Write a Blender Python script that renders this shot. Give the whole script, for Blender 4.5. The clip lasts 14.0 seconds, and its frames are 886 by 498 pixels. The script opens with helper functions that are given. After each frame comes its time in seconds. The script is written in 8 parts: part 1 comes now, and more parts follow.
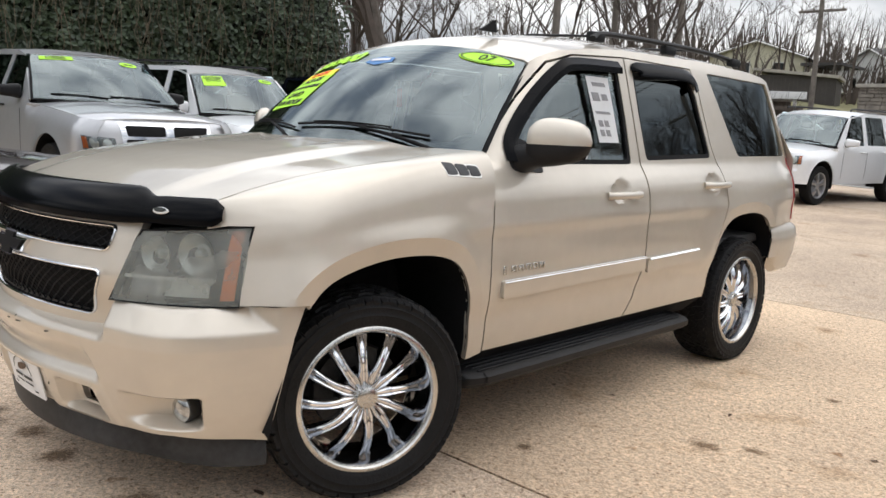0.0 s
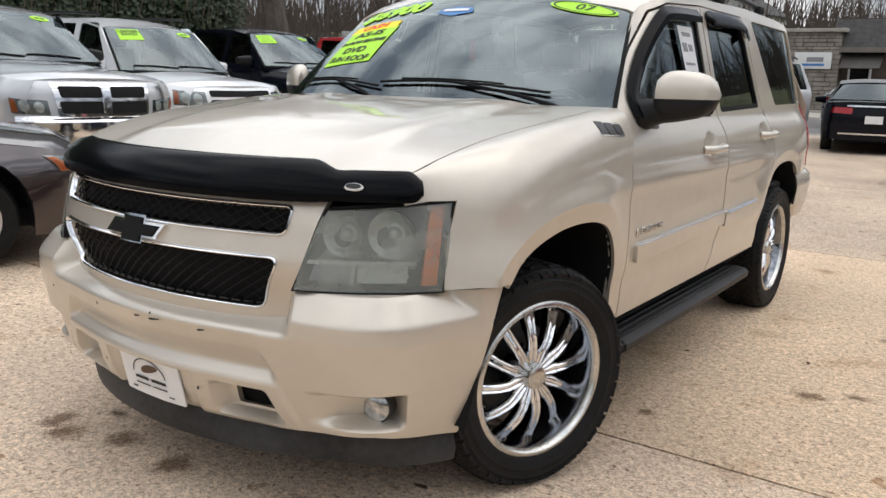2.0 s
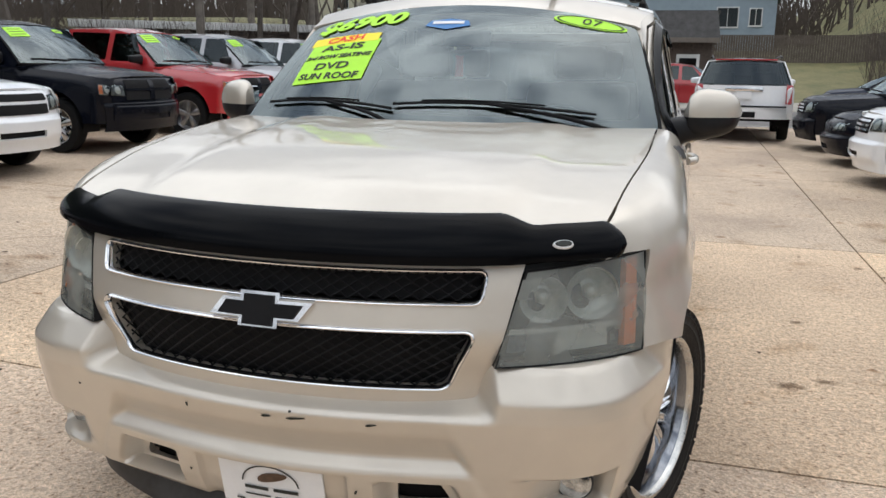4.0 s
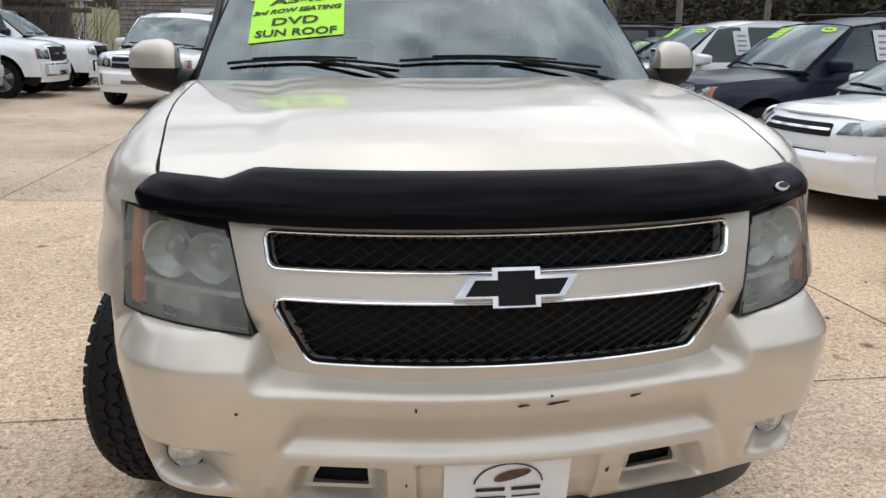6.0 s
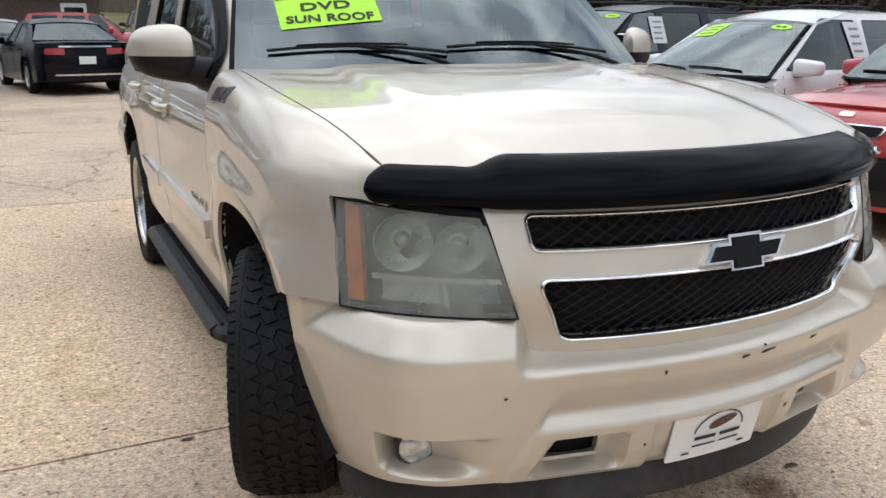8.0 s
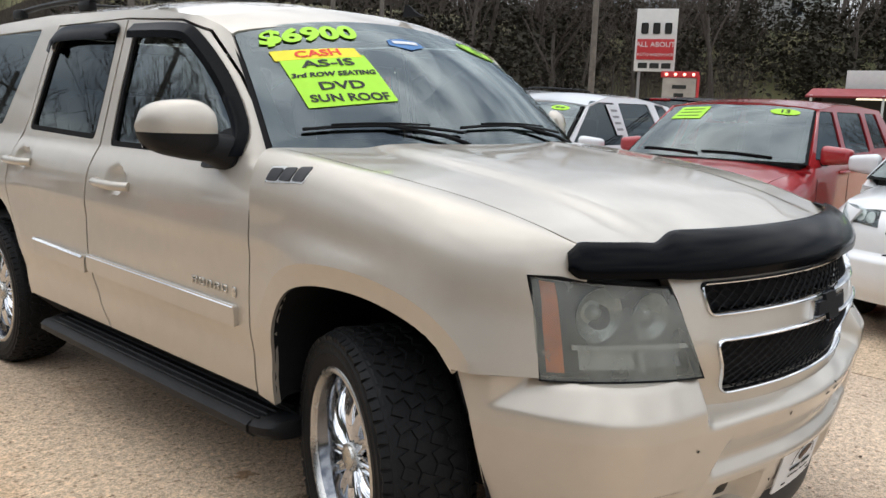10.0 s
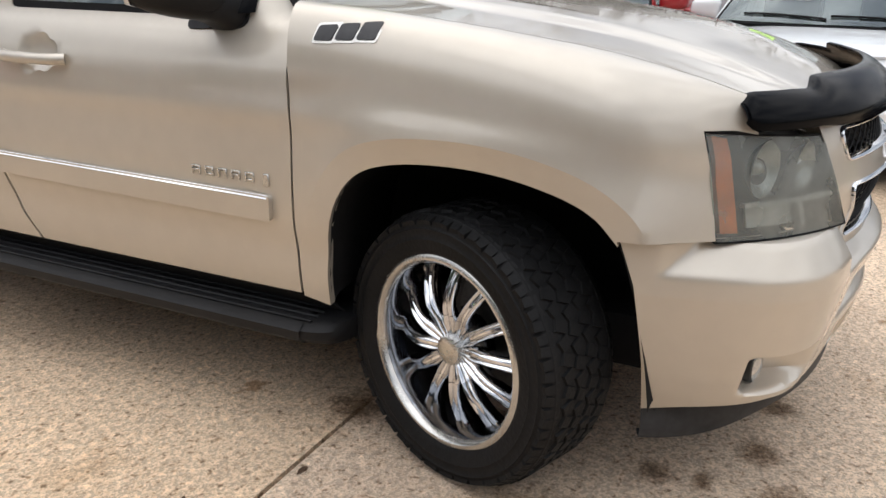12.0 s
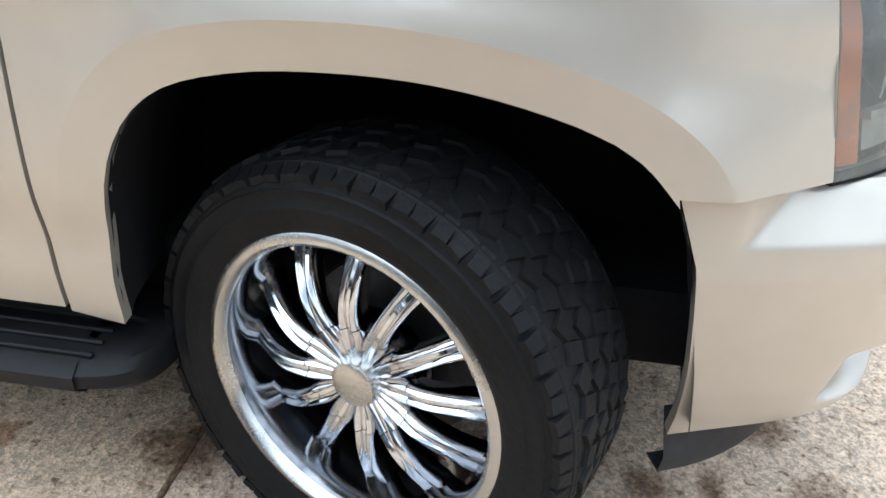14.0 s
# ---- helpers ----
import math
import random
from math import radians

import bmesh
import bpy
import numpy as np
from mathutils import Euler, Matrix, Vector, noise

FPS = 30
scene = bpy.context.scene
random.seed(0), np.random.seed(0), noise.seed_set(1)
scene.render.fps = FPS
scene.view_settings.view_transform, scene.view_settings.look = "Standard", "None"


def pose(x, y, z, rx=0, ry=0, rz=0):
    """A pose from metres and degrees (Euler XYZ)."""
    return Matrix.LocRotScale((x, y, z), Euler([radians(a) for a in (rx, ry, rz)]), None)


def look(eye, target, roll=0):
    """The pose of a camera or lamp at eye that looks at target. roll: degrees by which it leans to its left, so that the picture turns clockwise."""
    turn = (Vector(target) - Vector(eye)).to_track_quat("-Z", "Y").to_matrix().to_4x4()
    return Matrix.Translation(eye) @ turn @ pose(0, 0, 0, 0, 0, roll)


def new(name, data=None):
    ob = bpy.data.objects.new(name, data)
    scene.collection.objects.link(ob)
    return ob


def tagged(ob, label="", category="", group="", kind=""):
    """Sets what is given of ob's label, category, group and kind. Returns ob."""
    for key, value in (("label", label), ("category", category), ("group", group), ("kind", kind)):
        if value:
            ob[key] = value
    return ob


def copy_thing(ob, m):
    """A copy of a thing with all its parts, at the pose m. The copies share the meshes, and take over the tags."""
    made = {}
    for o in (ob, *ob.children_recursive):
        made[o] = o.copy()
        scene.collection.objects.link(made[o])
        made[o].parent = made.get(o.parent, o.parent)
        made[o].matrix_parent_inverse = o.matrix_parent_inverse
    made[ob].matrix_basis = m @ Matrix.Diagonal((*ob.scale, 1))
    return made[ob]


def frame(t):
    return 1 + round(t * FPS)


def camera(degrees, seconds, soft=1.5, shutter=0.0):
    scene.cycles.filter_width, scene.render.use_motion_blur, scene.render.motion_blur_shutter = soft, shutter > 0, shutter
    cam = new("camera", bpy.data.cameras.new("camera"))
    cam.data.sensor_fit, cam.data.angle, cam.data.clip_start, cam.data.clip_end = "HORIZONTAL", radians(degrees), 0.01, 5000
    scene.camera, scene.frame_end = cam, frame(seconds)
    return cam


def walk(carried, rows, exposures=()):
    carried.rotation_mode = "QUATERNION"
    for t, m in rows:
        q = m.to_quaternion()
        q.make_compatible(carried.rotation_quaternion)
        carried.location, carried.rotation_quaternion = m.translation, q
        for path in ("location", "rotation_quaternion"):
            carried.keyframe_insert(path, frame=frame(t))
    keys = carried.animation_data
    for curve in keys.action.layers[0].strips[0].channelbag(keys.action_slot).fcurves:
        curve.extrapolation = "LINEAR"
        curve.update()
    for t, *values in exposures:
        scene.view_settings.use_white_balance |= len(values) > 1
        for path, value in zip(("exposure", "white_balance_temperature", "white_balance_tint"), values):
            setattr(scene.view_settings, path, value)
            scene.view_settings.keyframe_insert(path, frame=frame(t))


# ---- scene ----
cam = camera(56.4, 14.0)
METRES, EYE, TILT, LEAN, TURN = 8.264, 1.38, 0.0, 0.0, 43.7
ROWS = [
    (0.0, 0.0, 0.0, 0.0, 0.4, -8.64, -2.63),
    (0.5, -0.0179, 0.01, -0.0027, -0.19, -9.61, -2.4),
    (1.0, -0.0475, 0.0249, -0.0014, -1.13, -10.46, -2.11),
    (1.5, -0.0811, 0.0307, -0.0028, -3.93, -10.8, -2.19),
    (2.0, -0.1179, 0.0362, -0.0014, -8.33, -11.65, -1.5),
    (2.5, -0.1502, 0.0609, -0.0027, -14.28, -12.41, -1.29),
    (3.0, -0.1824, 0.0826, 0.0043, -18.64, -12.7, -1.57),
    (3.5, -0.2233, 0.0984, 0.011, -23.27, -11.99, -1.54),
    (3.7, -0.2337, 0.1036, 0.0120, -24.82, -11.95, -1.30),
    (5.8, -0.3513, 0.2185, 0.0030, -48.06, -13.71, -0.08),
    (6.0, -0.3601, 0.236, 0.0033, -51.38, -13.92, -0.23),
    (6.5, -0.3839, 0.263, 0.002, -58.65, -14.23, -0.57),
    (7.0, -0.4122, 0.2847, 0.0035, -64.24, -14.75, -1.02),
    (7.5, -0.4254, 0.3148, -0.0005, -66.87, -15.25, -0.26),
    (8.0, -0.4354, 0.3537, 0.0037, -69.98, -14.89, -0.26),
    (8.5, -0.4499, 0.3853, 0.0039, -75.56, -12.96, -1.42),
    (8.7, -0.4578, 0.3989, 0.0069, -77.90, -11.97, -1.35),
    (10.8, -0.4525, 0.5371, 0.0042, -96.96, -12.60, -1.77),
    (11.0, -0.4477, 0.5465, 0.0015, -98.54, -14.01, -1.62),
    (11.5, -0.4301, 0.5727, -0.0017, -102.62, -17.14, -1.0),
    (12.0, -0.4179, 0.5983, -0.0011, -108.04, -18.93, -1.03),
    (12.5, -0.4057, 0.6249, -0.0003, -117.6, -19.75, -1.15),
    (13.0, -0.3799, 0.6199, -0.0077, -122.36, -23.56, -1.56),
    (13.5, -0.3407, 0.6025, -0.0133, -122.9, -26.55, -2.0),
    (14.0, -0.2981, 0.5797, -0.0205, -124.61, -28.7, -2.29),
]
walk(cam, [(t, pose(0, 0, EYE, TILT, LEAN, TURN) @ pose(METRES * x, METRES * y, METRES * z, 90 + pitch, roll, yaw)) for t, x, y, z, yaw, pitch, roll in ROWS], exposures=(
    (0.0, 0.10, 6500, 9), (2.0, -0.02, 6450, 9), (3.0, -0.1, 6400, 8), (3.5, -0.12, 6350, 8), (7.5, -0.06, 6200, 8), (8.5, 0.0, 6200, 8), (11.0, -0.12, 6450, 8), (12.0, 0.05, 6500, 10), (12.5, 0.12, 6350, 9), (13.0, 0.30, 6050, 8), (13.5, 0.45, 5620, 5), (14.0, 0.65, 5550, 3)))

# ---------------------------------------------------------------- world and sun
world = bpy.data.worlds.new("world")
scene.world = world
world.use_nodes = True
wt = world.node_tree
for n in list(wt.nodes):
    wt.nodes.remove(n)
w_out = wt.nodes.new("ShaderNodeOutputWorld")
w_bg = wt.nodes.new("ShaderNodeBackground")
w_sky = wt.nodes.new("ShaderNodeTexSky")
w_sky.sky_type = "NISHITA"
w_sky.sun_disc = False
w_sky.sun_elevation = radians(60)
w_sky.sun_rotation = radians(20)
w_sky.air_density, w_sky.dust_density, w_sky.ozone_density = 1.0, 3.0, 1.0
# an overcast deck: the sky's own light is bleached to grey and broken by soft cloud
w_geo = wt.nodes.new("ShaderNodeTexCoord")
w_map = wt.nodes.new("ShaderNodeMapping")
w_map.inputs["Scale"].default_value = (1.0, 1.0, 2.6)
w_noise = wt.nodes.new("ShaderNodeTexNoise")
w_noise.inputs["Scale"].default_value, w_noise.inputs["Detail"].default_value = 3.0, 6.0
w_ramp = wt.nodes.new("ShaderNodeValToRGB")
w_ramp.color_ramp.elements[0].position, w_ramp.color_ramp.elements[1].position = 0.38, 0.62
w_ramp.color_ramp.elements[0].color = (3.0, 3.3, 3.9, 1)
w_ramp.color_ramp.elements[1].color = (11.8, 11.7, 11.7, 1)
w_mix = wt.nodes.new("ShaderNodeMix")
w_mix.data_type = "RGBA"
w_mix.inputs[0].default_value = 0.86
wt.links.new(w_geo.outputs["Generated"], w_map.inputs["Vector"])
wt.links.new(w_map.outputs[0], w_noise.inputs["Vector"])
wt.links.new(w_noise.outputs[0], w_ramp.inputs[0])
wt.links.new(w_sky.outputs[0], w_mix.inputs[6])
wt.links.new(w_ramp.outputs[0], w_mix.inputs[7])
# an overcast sky is brightest overhead
w_sep, w_lift = wt.nodes.new("ShaderNodeSeparateXYZ"), wt.nodes.new("ShaderNodeMapRange")
w_lift.inputs["From Min"].default_value, w_lift.inputs["From Max"].default_value = 0.0, 1.0
w_lift.inputs["To Min"].default_value, w_lift.inputs["To Max"].default_value = 0.52, 1.72
w_mul = wt.nodes.new("ShaderNodeMix")
w_mul.data_type, w_mul.blend_type = "RGBA", "MULTIPLY"
w_mul.inputs[0].default_value = 1.0
wt.links.new(w_geo.outputs["Generated"], w_sep.inputs[0])
wt.links.new(w_sep.outputs[2], w_lift.inputs["Value"])
wt.links.new(w_mix.outputs[2], w_mul.inputs[6])
wt.links.new(w_lift.outputs[0], w_mul.inputs[7])
wt.links.new(w_mul.outputs[2], w_bg.inputs[0])
w_bg.inputs[1].default_value = 0.15
wt.links.new(w_bg.outputs[0], w_out.inputs[0])
sun = new("sun", bpy.data.lights.new("sun", "SUN"))
sun.data.energy, sun.data.angle, sun.data.color = 0.5, radians(75), (1.0, 0.95, 0.88)
sun.matrix_world = look((3, 8, 15), (0, 0, 0))


# ---------------------------------------------------------------- materials
def material(name, color, rough=0.5, metal=0.0, spots=0.0, scale=8.0, bump=0.0, bump_scale=60.0, coat=0.0, color2=None, spec=0.5):
    """A Principled surface with variation at two scales, and fine relief."""
    m = bpy.data.materials.new(name)
    m.use_nodes = True
    nt = m.node_tree
    b = nt.nodes["Principled BSDF"]
    b.inputs["Base Color"].default_value = (*color, 1)
    b.inputs["Roughness"].default_value = rough
    b.inputs["Metallic"].default_value = metal
    b.inputs["Coat Weight"].default_value = coat
    b.inputs["Specular IOR Level"].default_value = spec
    b.inputs["Coat Roughness"].default_value = 0.04
    tc = nt.nodes.new("ShaderNodeTexCoord")
    if spots > 0:
        c2 = color2 or tuple(max(0.0, c * (1 - spots)) for c in color)
        big, fine = nt.nodes.new("ShaderNodeTexNoise"), nt.nodes.new("ShaderNodeTexNoise")
        big.inputs["Scale"].default_value, big.inputs["Detail"].default_value = scale, 6
        fine.inputs["Scale"].default_value, fine.inputs["Detail"].default_value = scale * 9, 4
        add = nt.nodes.new("ShaderNodeMath")
        add.operation = "MULTIPLY_ADD"
        add.inputs[1].default_value = 0.35
        mul = nt.nodes.new("ShaderNodeMath")
        mul.operation = "MULTIPLY"
        mul.inputs[1].default_value = 0.65
        ramp = nt.nodes.new("ShaderNodeValToRGB")
        ramp.color_ramp.elements[0].position, ramp.color_ramp.elements[1].position = 0.36, 0.64
        ramp.color_ramp.elements[0].color, ramp.color_ramp.elements[1].color = (*c2, 1), (*color, 1)
        for n in (big, fine):
            nt.links.new(tc.outputs["Object"], n.inputs["Vector"])
        nt.links.new(big.outputs[0], mul.inputs[0])
        nt.links.new(fine.outputs[0], add.inputs[0])
        nt.links.new(mul.outputs[0], add.inputs[2])
        nt.links.new(add.outputs[0], ramp.inputs[0])
        nt.links.new(ramp.outputs[0], b.inputs["Base Color"])
        rr = nt.nodes.new("ShaderNodeMapRange")
        rr.inputs["To Min"].default_value, rr.inputs["To Max"].default_value = min(1, rough * 1.2), rough * 0.85
        nt.links.new(add.outputs[0], rr.inputs["Value"])
        nt.links.new(rr.outputs[0], b.inputs["Roughness"])
    if bump > 0:
        n = nt.nodes.new("ShaderNodeTexNoise")
        n.inputs["Scale"].default_value, n.inputs["Detail"].default_value = bump_scale, 5
        bp = nt.nodes.new("ShaderNodeBump")
        bp.inputs["Strength"].default_value, bp.inputs["Distance"].default_value = bump, 0.01
        nt.links.new(tc.outputs["Object"], n.inputs["Vector"])
        nt.links.new(n.outputs[0], bp.inputs["Height"])
        nt.links.new(bp.outputs[0], b.inputs["Normal"])
    return m


def car_paint(name, color, metal=0.0, rough=0.35, coat=1.0):
    """Two-layer car paint: a flaked or solid base under clear coat, with faint dust."""
    m = material(name, color, rough=rough, metal=metal, spots=0.07, scale=1.7, coat=coat, spec=0.5 if coat > 0.6 else 0.10)
    nt = m.node_tree
    b = nt.nodes["Principled BSDF"]
    tc = nt.nodes.new("ShaderNodeTexCoord")
    n = nt.nodes.new("ShaderNodeTexNoise")
    n.inputs["Scale"].default_value, n.inputs["Detail"].default_value = 3.0, 6
    r = nt.nodes.new("ShaderNodeMapRange")
    r.inputs["From Min"].default_value, r.inputs["From Max"].default_value = 0.35, 0.7
    r.inputs["To Min"].default_value, r.inputs["To Max"].default_value = 0.015, 0.07
    nt.links.new(tc.outputs["Object"], n.inputs["Vector"])
    nt.links.new(n.outputs[0], r.inputs["Value"])
    nt.links.new(r.outputs[0], b.inputs["Coat Roughness"])
    b.inputs["Coat IOR"].default_value = 1.6
    return m


def glass(name, tint, ior=1.5):
    """Thin automotive glass: a tinted clear pane under a mirror gloss that grows at grazing angles."""
    m = bpy.data.materials.new(name)
    m.use_nodes = True
    nt = m.node_tree
    for n in list(nt.nodes):
        nt.nodes.remove(n)
    out, mix = nt.nodes.new("ShaderNodeOutputMaterial"), nt.nodes.new("ShaderNodeMixShader")
    tr, gl, fr = nt.nodes.new("ShaderNodeBsdfTransparent"), nt.nodes.new("ShaderNodeBsdfGlossy"), nt.nodes.new("ShaderNodeFresnel")
    tr.inputs[0].default_value = (*tint, 1)
    gl.inputs["Roughness"].default_value = 0.015
    gl.inputs[0].default_value = (0.86, 0.97, 1.0, 1)
    fr.inputs[0].default_value = ior
    nt.links.new(fr.outputs[0], mix.inputs[0])
    nt.links.new(tr.outputs[0], mix.inputs[1])
    nt.links.new(gl.outputs[0], mix.inputs[2])
    nt.links.new(mix.outputs[0], out.inputs[0])
    return m


M = {}
M["champagne"] = car_paint("champagne_paint", (0.575, 0.522, 0.444), metal=0.56, rough=0.46)
M["silver_paint"] = car_paint("silver_paint", (0.50, 0.51, 0.53), metal=0.45, rough=0.36)
M["white_paint"] = car_paint("white_paint", (0.78, 0.79, 0.80))
M["black_paint"] = car_paint("black_paint", (0.003, 0.004, 0.008), rough=0.25, coat=0.14)
M["red_paint"] = car_paint("red_paint", (0.42, 0.015, 0.02))
M["navy_paint"] = car_paint("navy_paint", (0.009, 0.013, 0.030), coat=0.30)
M["maroon_paint"] = car_paint("maroon_paint", (0.022, 0.012, 0.016), metal=0.4)
M["grey_paint"] = car_paint("grey_paint", (0.20, 0.205, 0.215), metal=0.5)
M["gold_paint"] = car_paint("gold_paint", (0.36, 0.33, 0.28), metal=0.5)
M["brown_paint"] = car_paint("brown_paint", (0.05, 0.04, 0.035), metal=0.4)
M["glass"] = glass("windscreen_glass", (0.50, 0.60, 0.58), 2.05)
M["door_glass"] = glass("door_glass", (0.36, 0.41, 0.40), 2.2)
M["tint"] = glass("tinted_glass", (0.08, 0.09, 0.095), 1.62)
M["lens"] = glass("clear_lens", (0.85, 0.87, 0.86), 1.45)
M["rubber"] = material("tyre_rubber", (0.0075, 0.0076, 0.0082), rough=0.62, spec=0.24, spots=0.5, scale=9, bump=0.25, bump_scale=90)
M["black_plastic"] = material("black_plastic", (0.012, 0.012, 0.013), rough=0.45, spec=0.22, spots=0.3, scale=12, bump=0.05, bump_scale=300)
M["matt_black"] = material("matt_black", (0.009, 0.009, 0.010), rough=0.85, spec=0.25, spots=0.3, scale=6)
M["deflector"] = material("smoked_acrylic", (0.003, 0.0034, 0.0045), rough=0.16, spots=0.35, scale=5, spec=0.06)
M["chrome"] = material("chrome", (0.78, 0.79, 0.81), rough=0.07, metal=1.0, spots=0.1, scale=14)
M["dull_chrome"] = material("worn_chrome", (0.62, 0.61, 0.58), rough=0.26, metal=1.0, spots=0.18, scale=20)
M["rim_silver"] = material("alloy_rim", (0.5, 0.5, 0.51), rough=0.32, metal=0.9, spots=0.15, scale=15)
M["amber"] = material("amber_lens", (0.86, 0.21, 0.03), rough=0.4, spots=0.35, scale=25, coat=0.6)
M["red_lens"] = material("red_lens", (0.36, 0.012, 0.016), rough=0.2, spots=0.2, scale=20, coat=0.8)
M["lamp_dark"] = material("lamp_interior", (0.36, 0.37, 0.375), rough=0.22, metal=0.70, spots=0.6, scale=9, color2=(0.09, 0.09, 0.092))
M["lamp_bowl"] = material("lamp_reflector", (0.72, 0.73, 0.71), rough=0.42, metal=0.45, spots=0.15, scale=20)
M["bowl_chrome"] = material("bowl_chrome", (0.62, 0.64, 0.62), rough=0.33, metal=0.85, spots=0.35, scale=16)
M["lamp_trim"] = material("lamp_trim", (0.62, 0.62, 0.60), rough=0.3, metal=0.2, spots=0.3, scale=40)
M["interior"] = material("interior_cloth", (0.055, 0.055, 0.056), rough=0.85, spots=0.3, scale=20)
M["interior_tan"] = material("interior_tan", (0.26, 0.235, 0.20), rough=0.75, spots=0.2, scale=20)
M["lime"] = material("lime_sticker", (0.44, 0.86, 0.03), rough=0.55, spots=0.06, scale=20)
M["yellow"] = material("yellow_sticker", (0.95, 0.78, 0.02), rough=0.55, spots=0.06, scale=20)
M["sticker_red"] = material("red_print", (0.85, 0.05, 0.02), rough=0.55, spots=0.1, scale=40)
M["ink"] = material("black_ink", (0.012, 0.015, 0.012), rough=0.6, spots=0.2, scale=40)
M["white_card"] = material("white_card", (0.74, 0.74, 0.74), rough=0.5, spots=0.05, scale=20)
M["paper"] = material("paper", (0.68, 0.69, 0.70), rough=0.6, spots=0.08, scale=14)
M["badge_blue"] = material("blue_print", (0.05, 0.20, 0.48), rough=0.5, spots=0.15, scale=30)
# chrome with dim reflections put into its colour, for wheel recesses and a lamp cell
M["dimmed_chrome"] = material("shaded_chrome", (0.24, 0.25, 0.27), rough=0.12, metal=1.0, spots=0.25, scale=12)
M["rim_dark"] = material("brake_iron", (0.09, 0.085, 0.08), rough=0.5, metal=0.7, spots=0.4, scale=18)
M["vent_grey"] = material("vent_grey", (0.045, 0.045, 0.048), rough=0.4, metal=0.3, spots=0.3, scale=30)
M["fog_glass"] = material("fog_glass", (0.66, 0.68, 0.68), rough=0.12, metal=0.8, spots=0.7, scale=35, coat=0.8)
M["wire_black"] = material("wire_black", (0.008, 0.008, 0.009), rough=0.55, spec=0.18, spots=0.3, scale=12)
M["mesh_black"] = material("satin_black", (0.006, 0.006, 0.007), rough=0.55, spec=0.2, spots=0.3, scale=12)
M["grey_print"] = material("grey_print", (0.28, 0.28, 0.29), rough=0.6, spots=0.3, scale=60)
M["brown_print"] = material("brown_print", (0.10, 0.055, 0.03), rough=0.6, spots=0.4, scale=60)
M["lamp_back"] = material("lamp_housing", (0.035, 0.036, 0.036), rough=0.4, metal=0.3, spots=0.3, scale=15)
M["scuffed_plastic"] = material("scuffed_plastic", (0.012, 0.0125, 0.014), rough=0.5, spec=0.25, spots=0.7, scale=4, color2=(0.040, 0.041, 0.043))
M["interior_grey"] = material("interior_grey", (0.12, 0.12, 0.125), rough=0.8, spots=0.25, scale=18)


# ---------------------------------------------------------------- building tools
def mesh_object(name, bm, mat, smooth=True):
    me = bpy.data.meshes.new(name)
    bm.edges.index_update()
    hard = [e.index for e in bm.edges if not e.smooth]
    bm.to_mesh(me)
    bm.free()
    if smooth:
        me.polygons.foreach_set("use_smooth", [True] * len(me.polygons))
        me.set_sharp_from_angle(angle=radians(38))
        for i in hard:
            me.edges[i].use_edge_sharp = True
    for mm in mat if isinstance(mat, (list, tuple)) else (mat,):
        me.materials.append(mm)
    return new(name, me)


def part(name, bm, mat, parent, label="", smooth=True):
    """Links a bmesh as one mesh object under a thing or a part."""
    ob = mesh_object(name, bm, mat, smooth)
    ob.parent = parent
    if label:
        tagged(ob, label)
    return ob


def thing(name, label, category, group="", kind="", at=None):
    ob = new(name)
    ob.empty_display_size = 0.2
    tagged(ob, label, category, group, kind)
    if at is not None:
        ob.matrix_basis = at
    return ob


def inside(poly, u, v):
    hit, j = False, len(poly) - 1
    for i in range(len(poly)):
        (a, b), (c, d) = poly[i], poly[j]
        if (b > v) != (d > v) and u < (c - a) * (v - b) / (d - b) + a:
            hit = not hit
        j = i
    return hit


def dense(poly, step, closed=True):
    out = []
    for i in range(len(poly) if closed else len(poly) - 1):
        (a, b), (c, d) = poly[i], poly[(i + 1) % len(poly)]
        k = max(1, int(math.hypot(c - a, d - b) / step))
        out += [(a + (c - a) * n / k, b + (d - b) * n / k) for n in range(k)]
    return out if closed else out + [poly[-1]]


def spline(points, n=6, closed=False):
    """A Catmull-Rom curve through points of any dimension."""
    p = [np.array(q, float) for q in points]
    out, m = [], len(p)
    for i in range(m if closed else m - 1):
        a, b, c, d = (p[(i + k) % m] if closed else p[min(max(i + k, 0), m - 1)] for k in (-1, 0, 1, 2))
        for s in range(n):
            t = s / n
            out.append(tuple(0.5 * (2 * b + (c - a) * t + (2 * a - 5 * b + 4 * c - d) * t * t + (3 * b - a - 3 * c + d) * t ** 3)))
    return out if closed else out + [tuple(p[-1])]


